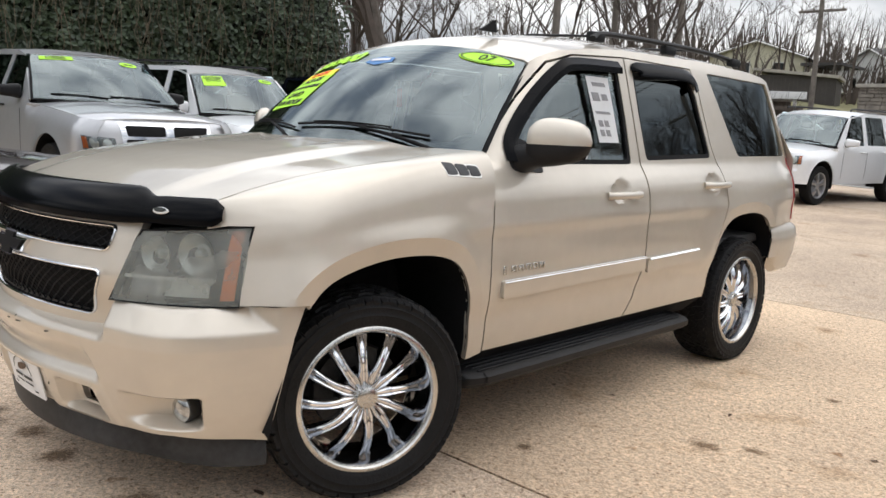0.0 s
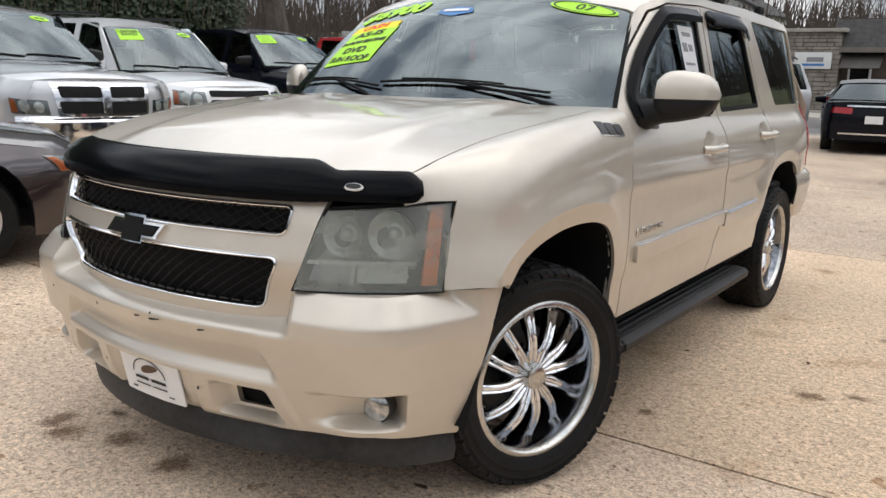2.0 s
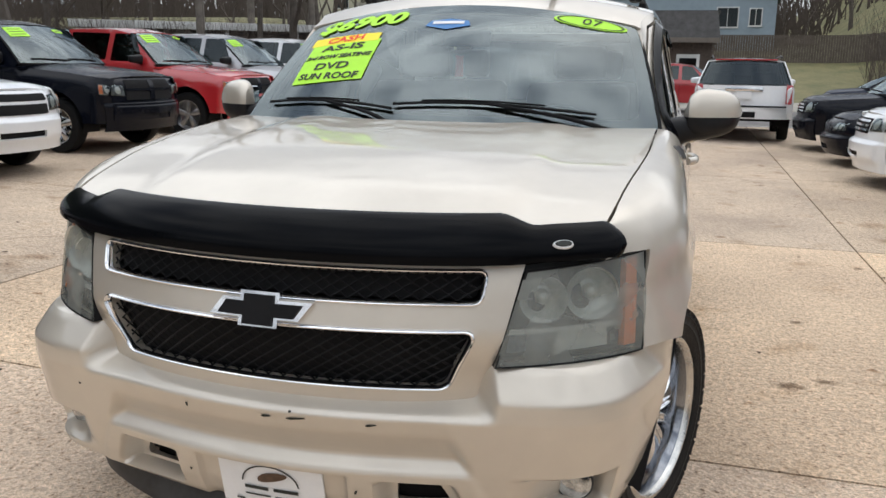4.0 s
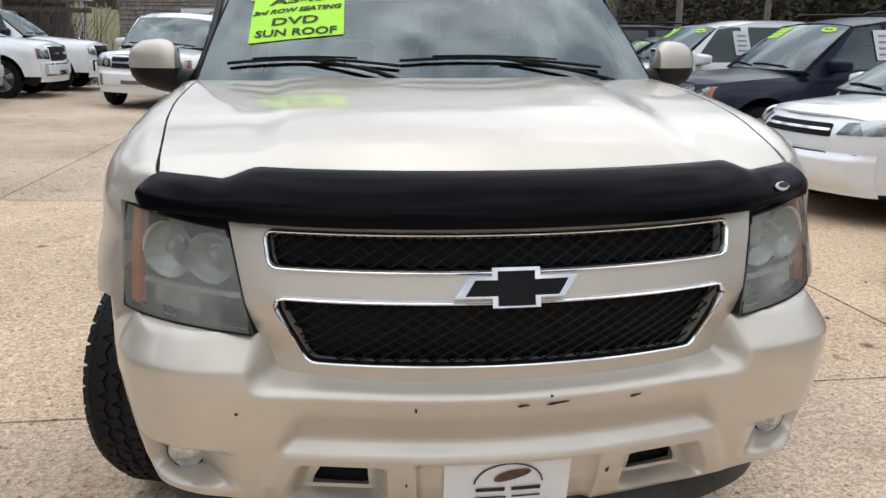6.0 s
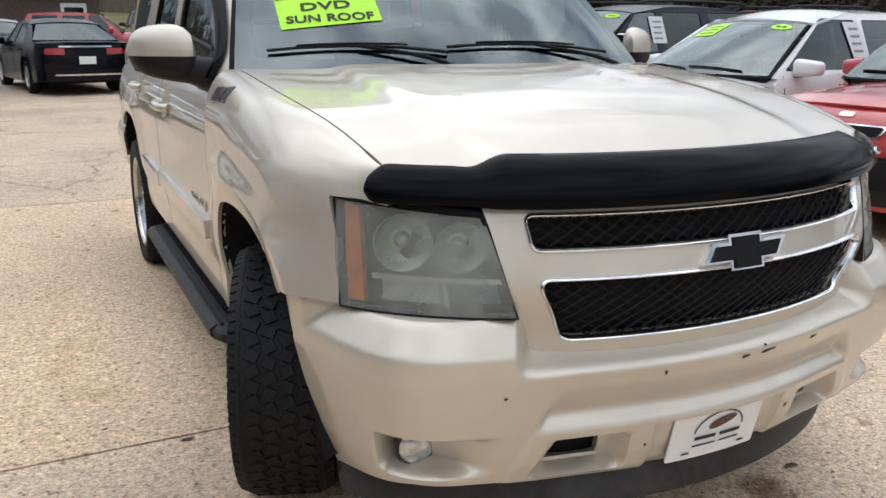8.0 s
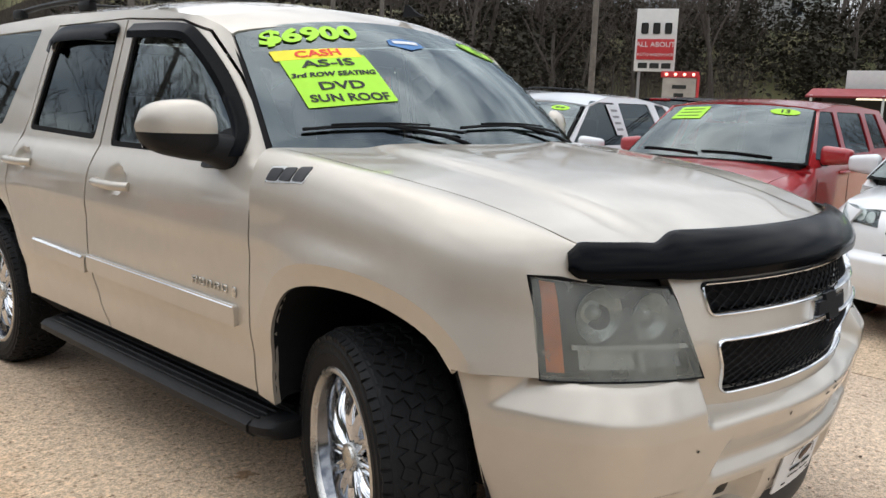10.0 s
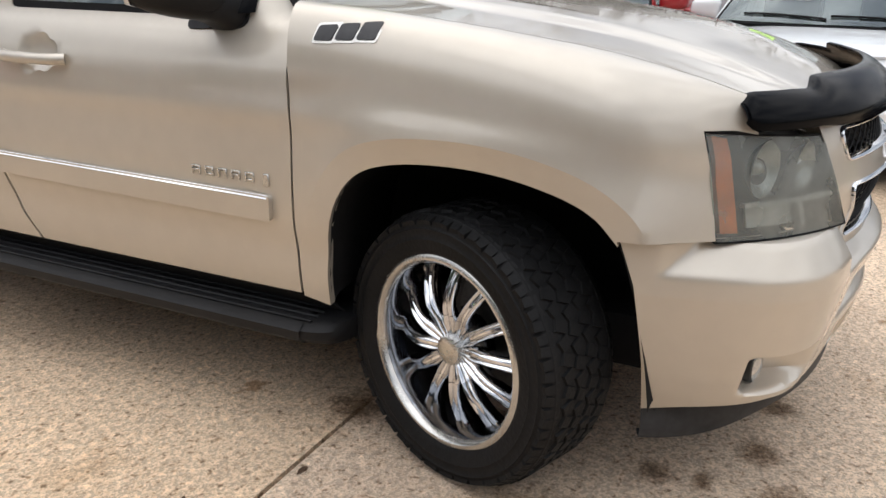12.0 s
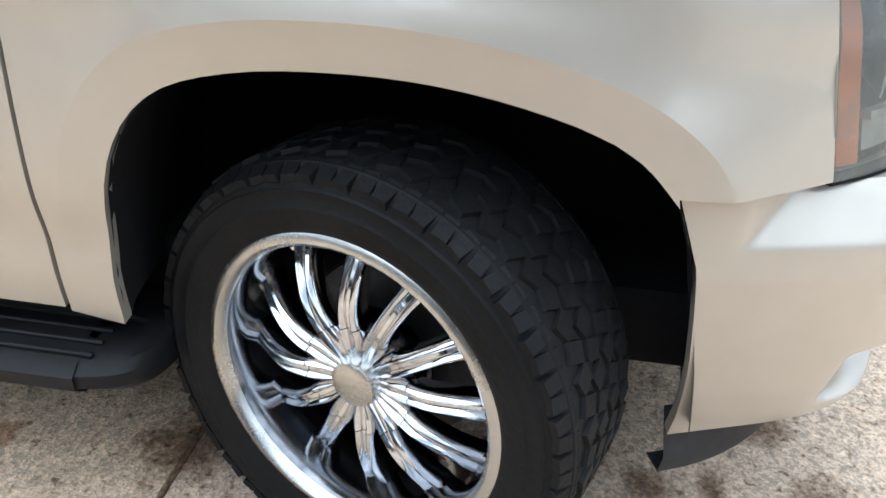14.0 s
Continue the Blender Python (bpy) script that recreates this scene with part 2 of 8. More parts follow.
def sheet(outer, fn, step=0.05, holes=(), thick=0.006, flip=False, creases=()):
    """A pressed sheet: the outline, with its holes, in the plane (u, v), bent by fn into space, with a folded rim."""
    from mathutils.geometry import delaunay_2d_cdt

    loops = [dense(outer, step)] + [dense(h, step) for h in holes]
    pts, edges = [], []
    for lp in loops:
        s = len(pts)
        pts += lp
        edges += [(s + i, s + (i + 1) % len(lp)) for i in range(len(lp))]
    for line in creases:
        line = dense(line, step, False)
        keep = [inside(outer, *p) and min((p[0] - q[0]) ** 2 + (p[1] - q[1]) ** 2 for q in loops[0]) > (step * 0.4) ** 2 for p in line]
        for i in range(len(line)):
            if keep[i]:
                pts.append(tuple(line[i]))
                if i and keep[i - 1]:
                    edges.append((len(pts) - 2, len(pts) - 1))
    hard = {tuple(np.round(pts[i], 6)) for e in edges[sum(map(len, loops)):] for i in e}
    us, vs = [p[0] for p in outer], [p[1] for p in outer]
    border = np.array(pts)
    u = min(us) + step * 0.5
    row = 0
    while u < max(us):
        v = min(vs) + step * (0.5 if row % 2 else 0.25)
        while v < max(vs):
            if inside(outer, u, v) and not any(inside(h, u, v) for h in holes):
                if ((border - (u, v)) ** 2).sum(1).min() > (step * 0.45) ** 2:
                    pts.append((u, v))
            v += step
        u += step
        row += 1
    vv, ee, ff, *_ = delaunay_2d_cdt([Vector(p) for p in pts], edges, [], 0, 1e-6)
    bm = bmesh.new()
    verts = [bm.verts.new(fn(p.x, p.y)) for p in vv]
    sign = -1 if flip else 1
    for f in ff:
        cu, cv = sum(vv[i].x for i in f) / 3, sum(vv[i].y for i in f) / 3
        if inside(outer, cu, cv) and not any(inside(h, cu, cv) for h in holes):
            try:
                bm.faces.new([verts[i] for i in f][::sign])
            except ValueError:
                pass
    if hard:
        sharp = {verts[i] for i, p in enumerate(vv) if tuple(np.round((p.x, p.y), 6)) in hard}
        links = {frozenset((verts[a], verts[b])) for a, b in ee if verts[a] in sharp and verts[b] in sharp}
        links &= {frozenset((verts[i], verts[j])) for i, j in crease_pairs(vv, pts, edges[sum(map(len, loops)):])}
        for e in bm.edges:
            if frozenset(e.verts) in links:
                e.smooth = False
    for v in [v for v in bm.verts if not v.link_faces]:
        bm.verts.remove(v)
    if thick:
        fold(bm, thick)
    return bm


def crease_pairs(vv, pts, edges):
    """The corners, two by two, that a hard crease joins."""
    where = {tuple(np.round((p.x, p.y), 6)): i for i, p in enumerate(vv)}
    key = lambda i: where.get(tuple(np.round(pts[i], 6)))
    return [(key(a), key(b)) for a, b in edges if key(a) is not None and key(b) is not None]


def fold(bm, thick):
    """Folds the open border of a sheet inwards, on corners of its own, so that it reads as having thickness."""
    bm.normal_update()
    border = [e for e in bm.edges if len(e.link_faces) == 1]
    top, low = {}, {}
    for e in border:
        for v in e.verts:
            if v not in top:
                top[v] = bm.verts.new(v.co)
                low[v] = bm.verts.new(v.co - v.normal * thick)
    for e in border:
        a, b = e.verts
        lp = e.link_loops[0]
        if lp.vert is not a:
            a, b = b, a
        bm.faces.new((top[b], top[a], low[a], low[b]))


def box(sx, sy, sz, at=(0, 0, 0), bevel=0.0, seg=2, rot=None, bm=None):
    b2 = bmesh.new()
    bmesh.ops.create_cube(b2, size=1, matrix=Matrix.Diagonal((sx, sy, sz, 1)))
    if bevel:
        bmesh.ops.bevel(b2, geom=b2.edges[:], offset=bevel, segments=seg, profile=0.6, affect="EDGES")
    m = Matrix.Translation(at) @ (rot if rot is not None else Matrix())
    bmesh.ops.transform(b2, matrix=m, verts=b2.verts)
    return b2 if bm is None else join(bm, b2)


def join(bm, other):
    me = bpy.data.meshes.new("tmp")
    other.to_mesh(me)
    other.free()
    bm.from_mesh(me)
    bpy.data.meshes.remove(me)
    return bm


def revolve(profile, n=48, axis="x", bm=None, closed=False):
    """Turns a profile of (along, radius) round the x axis."""
    bm = bm or bmesh.new()
    rings = []
    for k in range(n):
        a = 2 * math.pi * k / n
        rings.append([bm.verts.new((x, r * math.cos(a), r * math.sin(a))) for x, r in profile])
    m = len(profile)
    for k in range(n):
        p, q = rings[k], rings[(k + 1) % n]
        for i in range(m if closed else m - 1):
            bm.faces.new((p[i], p[(i + 1) % m], q[(i + 1) % m], q[i]))
    return bm


def tube(points, radius, n=8, bm=None, flat=1.0):
    """A round bar along points; radius may be a list."""
    bm = bm or bmesh.new()
    p = [Vector(q) for q in points]
    rings = []
    for i, c in enumerate(p):
        d = (p[min(i + 1, len(p) - 1)] - p[max(i - 1, 0)]).normalized()
        s = d.cross(Vector((0, 0, 1)) if abs(d.z) < 0.9 else Vector((0, 1, 0))).normalized()
        u = s.cross(d)
        r = radius[i] if isinstance(radius, (list, tuple)) else radius
        rings.append([bm.verts.new(c + s * r * math.cos(2 * math.pi * k / n) + u * r * flat * math.sin(2 * math.pi * k / n)) for k in range(n)])
    for a, b in zip(rings, rings[1:]):
        for k in range(n):
            bm.faces.new((a[k], a[(k + 1) % n], b[(k + 1) % n], b[k]))
    bm.faces.new(rings[0][::-1])
    bm.faces.new(rings[-1])
    return bm


def sweep(path, section, bm=None, closed=False):
    """Carries a section, a function of (index, place) that gives points, along a list; joins the rows."""
    bm = bm or bmesh.new()
    rows = [[bm.verts.new(q) for q in section(i, p)] for i, p in enumerate(path)]
    for a, b in zip(rows, rows[1:] + (rows[:1] if closed else [])):
        for k in range(len(a) - 1):
            bm.faces.new((a[k], a[k + 1], b[k + 1], b[k]))
    return bm


def lattice(us, vs, fn, gaps=(), thick=0.0, flip=False):
    """A regular grid over the values us and vs, bent by fn into space; gaps are rectangles (u0, u1, v0, v1) left open."""
    bm = bmesh.new()
    rows = [[bm.verts.new(fn(u, v)) for v in vs] for u in us]
    for i in range(len(us) - 1):
        for j in range(len(vs) - 1):
            cu, cv = (us[i] + us[i + 1]) / 2, (vs[j] + vs[j + 1]) / 2
            if not any(a < cu < b and c < cv < d for a, b, c, d in gaps):
                q = (rows[i][j], rows[i + 1][j], rows[i + 1][j + 1], rows[i][j + 1])
                bm.faces.new(q[::-1] if flip else q)
    bmesh.ops.remove_doubles(bm, verts=bm.verts, dist=0.0002)
    bmesh.ops.dissolve_degenerate(bm, edges=bm.edges, dist=0.0001)
    for v in [v for v in bm.verts if not v.link_faces]:
        bm.verts.remove(v)
    if thick:
        fold(bm, thick)
    return bm


def mirrored(bm):
    bmesh.ops.scale(bm, vec=(-1, 1, 1), verts=bm.verts)
    bmesh.ops.reverse_faces(bm, faces=bm.faces)
    return bm


def lettering(text, size, mat, parent, m, name="lettering", depth=0.0008, bend=None, shear=0.0, stretch=1.0, bold=0.0):
    """Words as flat raised letters, at the pose m under their thing; bend maps their plane into space."""
    cu = bpy.data.curves.new(name, "FONT")
    cu.body, cu.size, cu.align_x, cu.align_y, cu.extrude, cu.shear, cu.offset = text, size, "CENTER", "CENTER", depth, shear, bold
    cu.resolution_u = 3
    tmp = bpy.data.objects.new("tmp", cu)
    me = bpy.data.meshes.new_from_object(tmp)
    bpy.data.objects.remove(tmp)
    bpy.data.curves.remove(cu)
    me.name = name
    for v in me.vertices:
        v.co.x *= stretch
        v.co = m @ v.co if bend is None else Vector(bend(v.co.x, v.co.y, v.co.z))
    me.materials.clear()
    me.materials.append(mat)
    ob = new(name, me)
    ob.parent = parent
    return ob


def smooth01(t):
    t = min(1.0, max(0.0, t))
    return t * t * (3 - 2 * t)


def over(x, soft=0.008):
    """The part of x over nought, with a rounded corner."""
    return 0.5 * (x + math.sqrt(x * x + soft * soft))


def lerp(a, b, t):
    return a + (b - a) * t


def table(points, x):
    """Linear look-up in pairs (x, y)."""
    return float(np.interp(x, [p[0] for p in points], [p[1] for p in points]))


def lot_height(x, y):
    """The lot is level round the parked car and climbs gently to the row by the hedge and to the building."""
    a = max(0.0, -4.6 - x)
    b = max(0.0, y - 7.0)
    return 0.050 * a * a / (a + 1.2) / (1 + a / 16) + 0.012 * b * b / (b + 2.0) / (1 + b / 45)


def bank_height(x, y):
    """Grass and wooded banks beyond the lot."""
    far = max(0.0, y - 46.0)
    h = 3.1 * smooth01(far / 22) + 3.0 * smooth01((far - 22) / 60)
    d = x * 0.72 + y * 0.69
    h += 7.0 * smooth01((d - 43) / 22) * smooth01((x - 6) / 12) * smooth01((y - 6) / 16)
    h += 1.5 * smooth01((x - 34) / 40)
    h += 2.0 * smooth01((-19 - x) / 20)
    return h


def ground_height(x, y):
    return lot_height(x, y) + bank_height(x, y)


# ---------------------------------------------------------------- ground, lot and road
def concrete(name="aggregate_concrete", shade=(1.0, 1.0, 1.0), cracked=0.0):
    m = material(name, (0.50, 0.41, 0.29), rough=0.85)
    nt = m.node_tree
    b = nt.nodes["Principled BSDF"]
    L = nt.links.new
    tc, info = nt.nodes.new("ShaderNodeTexCoord"), nt.nodes.new("ShaderNodeObjectInfo")

    def tex(kind_, scale, detail=4, **kw):
        n = nt.nodes.new(kind_)
        n.inputs["Scale"].default_value = scale
        if "Detail" in n.inputs:
            n.inputs["Detail"].default_value = detail
        L(tc.outputs["Object"], n.inputs["Vector"])
        return n

    def ramp(src, stops):
        r = nt.nodes.new("ShaderNodeValToRGB")
        while len(r.color_ramp.elements) < len(stops):
            r.color_ramp.elements.new(0.5)
        for e, (p, c) in zip(r.color_ramp.elements, stops):
            e.position, e.color = p, (*c, 1)
        L(src, r.inputs[0])
        return r

    def mix(kind_, fac, a, c):
        n = nt.nodes.new("ShaderNodeMix")
        n.data_type, n.blend_type = "RGBA", kind_
        if isinstance(fac, float):
            n.inputs[0].default_value = fac
        else:
            L(fac, n.inputs[0])
        L(a, n.inputs[6])
        L(c, n.inputs[7])
        return n.outputs[2]

    broad = ramp(tex("ShaderNodeTexNoise", 0.55, 6).outputs[0], [(0.30, (0.35, 0.300, 0.250)), (0.5, (0.45, 0.390, 0.322)), (0.70, (0.54, 0.47, 0.385))])
    tint = ramp(info.outputs["Random"], [(p, tuple(a * b for a, b in zip(c, shade))) for p, c in ((0.0, (0.92, 0.93, 0.97)), (0.35, (1.0, 0.99, 0.96)), (0.7, (1.03, 1.0, 0.93)), (1.0, (0.94, 0.92, 0.89)))])
    base = mix("MULTIPLY", 1.0, broad.outputs[0], tint.outputs[0])
    stones = tex("ShaderNodeTexVoronoi", 115.0)
    stones.inputs["Randomness"].default_value = 1.0
    soft = tex("ShaderNodeTexNoise", 30.0, 9)
    soft.inputs["Roughness"].default_value = 0.82
    sand = ramp(soft.outputs[0], [(0.30, (0.26, 0.19, 0.14)), (0.365, (0.50, 0.42, 0.35)), (0.425, (0.90, 0.86, 0.82)), (0.53, (1.06, 1.05, 1.04)), (0.66, (1.50, 1.49, 1.46))])
    base = mix("MULTIPLY", 1.0, base, sand.outputs[0])
    pebble = nt.nodes.new("ShaderNodeSeparateColor")
    L(stones.outputs["Color"], pebble.inputs[0])
    grain = ramp(pebble.outputs[0], [(0.0, (0.30, 0.22, 0.16)), (0.06, (0.50, 0.40, 0.31)), (0.11, (0.92, 0.90, 0.87)), (0.5, (1.0, 1.0, 1.0)), (0.86, (1.04, 1.04, 1.03)), (0.92, (1.40, 1.37, 1.33)), (1.0, (1.60, 1.57, 1.52))])
    worn = ramp(tex("ShaderNodeTexNoise", 0.9, 5).outputs[0], [(0.35, (0.75, 0.75, 0.75)), (0.65, (1, 1, 1))])
    base = mix("MULTIPLY", worn.outputs[0], base, grain.outputs[0])
    gravel = tex("ShaderNodeTexVoronoi", 34.0)
    lumps = nt.nodes.new("ShaderNodeSeparateColor")
    L(gravel.outputs["Color"], lumps.inputs[0])
    rare = ramp(lumps.outputs[1], [(0.0, (0, 0, 0)), (0.93, (0, 0, 0)), (0.95, (1, 1, 1))])
    near = ramp(gravel.outputs["Distance"], [(0.0, (0.30, 0.24, 0.19)), (0.22, (0.45, 0.38, 0.31)), (0.34, (1, 1, 1)), (1.0, (1, 1, 1))])
    base = mix("MULTIPLY", rare.outputs[0], base, near.outputs[0])
    pits = ramp(tex("ShaderNodeTexNoise", 42.0, 4).outputs[0], [(0.30, (0.30, 0.24, 0.19)), (0.37, (0.72, 0.66, 0.60)), (0.40, (1, 1, 1)), (1.0, (1, 1, 1))])
    base = mix("MULTIPLY", 0.9, base, pits.outputs[0])
    stain = ramp(tex("ShaderNodeTexNoise", 2.3, 7).outputs[0], [(0.0, (0.40, 0.31, 0.24)), (0.27, (0.55, 0.46, 0.38)), (0.33, (0.84, 0.79, 0.73)), (0.41, (1, 1, 1)), (1.0, (1, 1, 1))])
    base = mix("MULTIPLY", 0.85, base, stain.outputs[0])
    spot = ramp(tex("ShaderNodeTexNoise", 6.5, 5).outputs[0], [(0.0, (0.42, 0.30, 0.20)), (0.285, (0.55, 0.43, 0.32)), (0.325, (1, 1, 1)), (1.0, (1, 1, 1))])
    base = mix("MULTIPLY", 0.9, base, spot.outputs[0])
    if cracked:
        warp = tex("ShaderNodeTexNoise", 1.6, 6)
        shift = nt.nodes.new("ShaderNodeVectorMath")
        shift.operation = "MULTIPLY_ADD"
        shift.inputs[1].default_value = (0.55, 0.55, 0.55)
        L(warp.outputs["Color"], shift.inputs[0])
        L(tc.outputs["Object"], shift.inputs[2])
        net = nt.nodes.new("ShaderNodeTexVoronoi")
        net.feature = "DISTANCE_TO_EDGE"
        net.inputs["Scale"].default_value = cracked
        L(shift.outputs[0], net.inputs["Vector"])
        line = ramp(net.outputs["Distance"], [(0.0, (0.30, 0.25, 0.20)), (0.003, (0.55, 0.48, 0.41)), (0.008, (1, 1, 1)), (1.0, (1, 1, 1))])
        rift = ramp(tex("ShaderNodeTexNoise", 0.30, 2).outputs[0], [(0.0, (0, 0, 0)), (0.50, (0, 0, 0)), (0.60, (0.8, 0.8, 0.8)), (1.0, (0.8, 0.8, 0.8))])
        base = mix("MULTIPLY", rift.outputs[0], base, line.outputs[0])
    L(base, b.inputs["Base Color"])
    hgt = nt.nodes.new("ShaderNodeMath")
    hgt.operation = "ADD"
    L(stones.outputs["Distance"], hgt.inputs[0])
    L(pits.outputs[0], hgt.inputs[1])
    bp = nt.nodes.new("ShaderNodeBump")
    bp.inputs["Strength"].default_value, bp.inputs["Distance"].default_value = 0.6, 0.004
    L(hgt.outputs[0], bp.inputs["Height"])
    L(bp.outputs[0], b.inputs["Normal"])
    return m


M["concrete"] = concrete("aggregate_concrete", (1.045, 0.958, 0.868))
M["concrete_grey"] = concrete("weathered_concrete", (0.83, 0.785, 0.76), 0.40)
M["joint"] = material("joint_soil", (0.026, 0.019, 0.013), rough=0.95, spots=0.4, scale=15)
M["grass"] = material("winter_grass", (0.19, 0.165, 0.075), rough=0.95, spots=0.5, scale=0.8, color2=(0.10, 0.105, 0.045), bump=0.6, bump_scale=30)
M["asphalt"] = material("asphalt", (0.16, 0.15, 0.14), rough=0.9, spots=0.3, scale=2.0, bump=0.3, bump_scale=120)
M["kerb"] = material("kerb_concrete", (0.42, 0.39, 0.34), rough=0.85, spots=0.3, scale=3, bump=0.3, bump_scale=60)
M["road_paint"] = material("road_paint", (0.62, 0.61, 0.57), rough=0.8, spots=0.3, scale=6)

bm = bmesh.new()
xs = [-420, -260, -160, -110, -80] + list(np.arange(-64, 66, 2.0)) + [80, 110, 160, 260, 420]
ys = [-420, -260, -160, -110, -80, -60, -46] + list(np.arange(-36, 96, 2.0)) + [110, 140, 200, 300, 420]
rows = [[bm.verts.new((x, y, ground_height(x, y) - 0.05)) for y in ys] for x in xs]
for p, q in zip(rows, rows[1:]):
    for i in range(len(ys) - 1):
        bm.faces.new((p[i], q[i], q[i + 1], p[i + 1]))
ground = mesh_object("ground", bm, M["grass"])
tagged(ground, "winter grass and bare soil around the car lot", "ground", kind="structure")


def strip(x0, x1, y0, y1, lift, n=10, skirt=0.06):
    b2 = bmesh.new()
    nx, ny = max(1, int((x1 - x0) / 1.2)), max(1, int((y1 - y0) / 1.2))
    g = [[b2.verts.new((lerp(x0, x1, i / nx), lerp(y0, y1, j / ny), lot_height(lerp(x0, x1, i / nx), lerp(y0, y1, j / ny)) + lift)) for j in range(ny + 1)] for i in range(nx + 1)]
    for i in range(nx):
        for j in range(ny):
            b2.faces.new((g[i][j], g[i + 1][j], g[i + 1][j + 1], g[i][j + 1]))
    if skirt:
        fold(b2, skirt)
    return b2


bed = mesh_object("lot_bed", strip(-17.5, 27.0, -17.0, 23.5, -0.025), M["joint"])
tagged(bed, "dark soil bed under the concrete slabs", "pavement bed", kind="structure")
pavement = thing("pavement", "weathered exposed-aggregate concrete slabs of the car lot", "pavement", kind="structure")
XJ = [-17.4, -12.2, -6.45, -0.66, 4.0, 8.6, 13.2, 17.8, 22.4, 26.9]
YJ = [-16.2, -11.5, -6.85, -2.20, 2.44, 7.03, 12.0, 17.2, 23.4]
for x0, x1 in zip(XJ, XJ[1:]):
    for y0, y1 in zip(YJ, YJ[1:]):
        part("slab", strip(x0 + 0.008, x1 - 0.008, y0 + 0.008, y1 - 0.008, 0.0), M["concrete_grey" if y0 > 6 or x1 < -6 else "concrete"], pavement)
road = mesh_object("road", strip(-60, 60, 23.6, 34.0, -0.015), M["asphalt"])
tagged(road, "worn grey asphalt road beyond the lot", "road", kind="structure")
for y in (23.9, 33.6):
    ln = mesh_object("road_line", strip(-60, 60, y, y + 0.12, -0.008, skirt=0), M["road_paint"])
    tagged(ln, "worn white road edge line", "road marking", kind="structure")
apron = mesh_object("apron", strip(-40, 30, 34.05, 44.0, -0.005), M["kerb"])
tagged(apron, "pale concrete apron before the stone building", "pavement", kind="structure")


def litter():
    """Small dry leaves and bits of bark on the slabs."""
    rnd = random.Random(5)
    b2 = bmesh.new()
    for _ in range(170):
        x, y = rnd.uniform(-9, 2), rnd.uniform(-2, 12)
        z, r, a = lot_height(x, y) + 0.004, rnd.uniform(0.008, 0.024), rnd.uniform(0, 6.3)
        pts = [(1.6, 0, 0.0), (0.4, 0.55, 0.35), (-0.7, 0.5, 0.2), (-1.3, 0, 0.0), (-0.6, -0.55, 0.3), (0.5, -0.5, 0.1)]
        vs = [b2.verts.new((x + r * (p * math.cos(a) - q * math.sin(a)), y + r * (p * math.sin(a) + q * math.cos(a)), z + r * h * rnd.uniform(0.3, 1.0))) for p, q, h in pts]
        b2.faces.new(vs)
    return b2


def stain_material():
    m = bpy.data.materials.new("oil_stain")
    m.use_nodes = True
    nt = m.node_tree
    b, out = nt.nodes["Principled BSDF"], nt.nodes["Material Output"]
    b.inputs["Base Color"].default_value, b.inputs["Roughness"].default_value = (0.15, 0.080, 0.035, 1), 0.8
    tc, mp = nt.nodes.new("ShaderNodeTexCoord"), nt.nodes.new("ShaderNodeMapping")
    mp.inputs["Location"].default_value, mp.inputs["Scale"].default_value = (-1, -1, 0), (2, 2, 0)
    g, n, n2 = nt.nodes.new("ShaderNodeTexGradient"), nt.nodes.new("ShaderNodeTexNoise"), nt.nodes.new("ShaderNodeTexNoise")
    g.gradient_type = "SPHERICAL"
    n.inputs["Scale"].default_value, n.inputs["Detail"].default_value = 14.0, 8
    n2.inputs["Scale"].default_value, n2.inputs["Detail"].default_value = 90.0, 4
    ad, ad2, r = nt.nodes.new("ShaderNodeMath"), nt.nodes.new("ShaderNodeMath"), nt.nodes.new("ShaderNodeMapRange")
    ad2.operation = "ADD"
    r.inputs["From Min"].default_value, r.inputs["From Max"].default_value, r.inputs["To Max"].default_value = 1.22, 1.75, 0.62
    t, mx = nt.nodes.new("ShaderNodeBsdfTransparent"), nt.nodes.new("ShaderNodeMixShader")
    L = nt.links.new
    L(tc.outputs["Generated"], mp.inputs["Vector"])
    L(mp.outputs[0], g.inputs["Vector"])
    for q in (n, n2):
        L(tc.outputs["Object"], q.inputs["Vector"])
    L(g.outputs["Fac"], ad.inputs[0])
    L(n.outputs[0], ad.inputs[1])
    L(ad.outputs[0], ad2.inputs[0])
    L(n2.outputs[0], ad2.inputs[1])
    L(ad2.outputs[0], r.inputs["Value"])
    L(r.outputs[0], mx.inputs[0])
    L(t.outputs[0], mx.inputs[1])
    L(b.outputs[0], mx.inputs[2])
    L(mx.outputs[0], out.inputs[0])
    return m


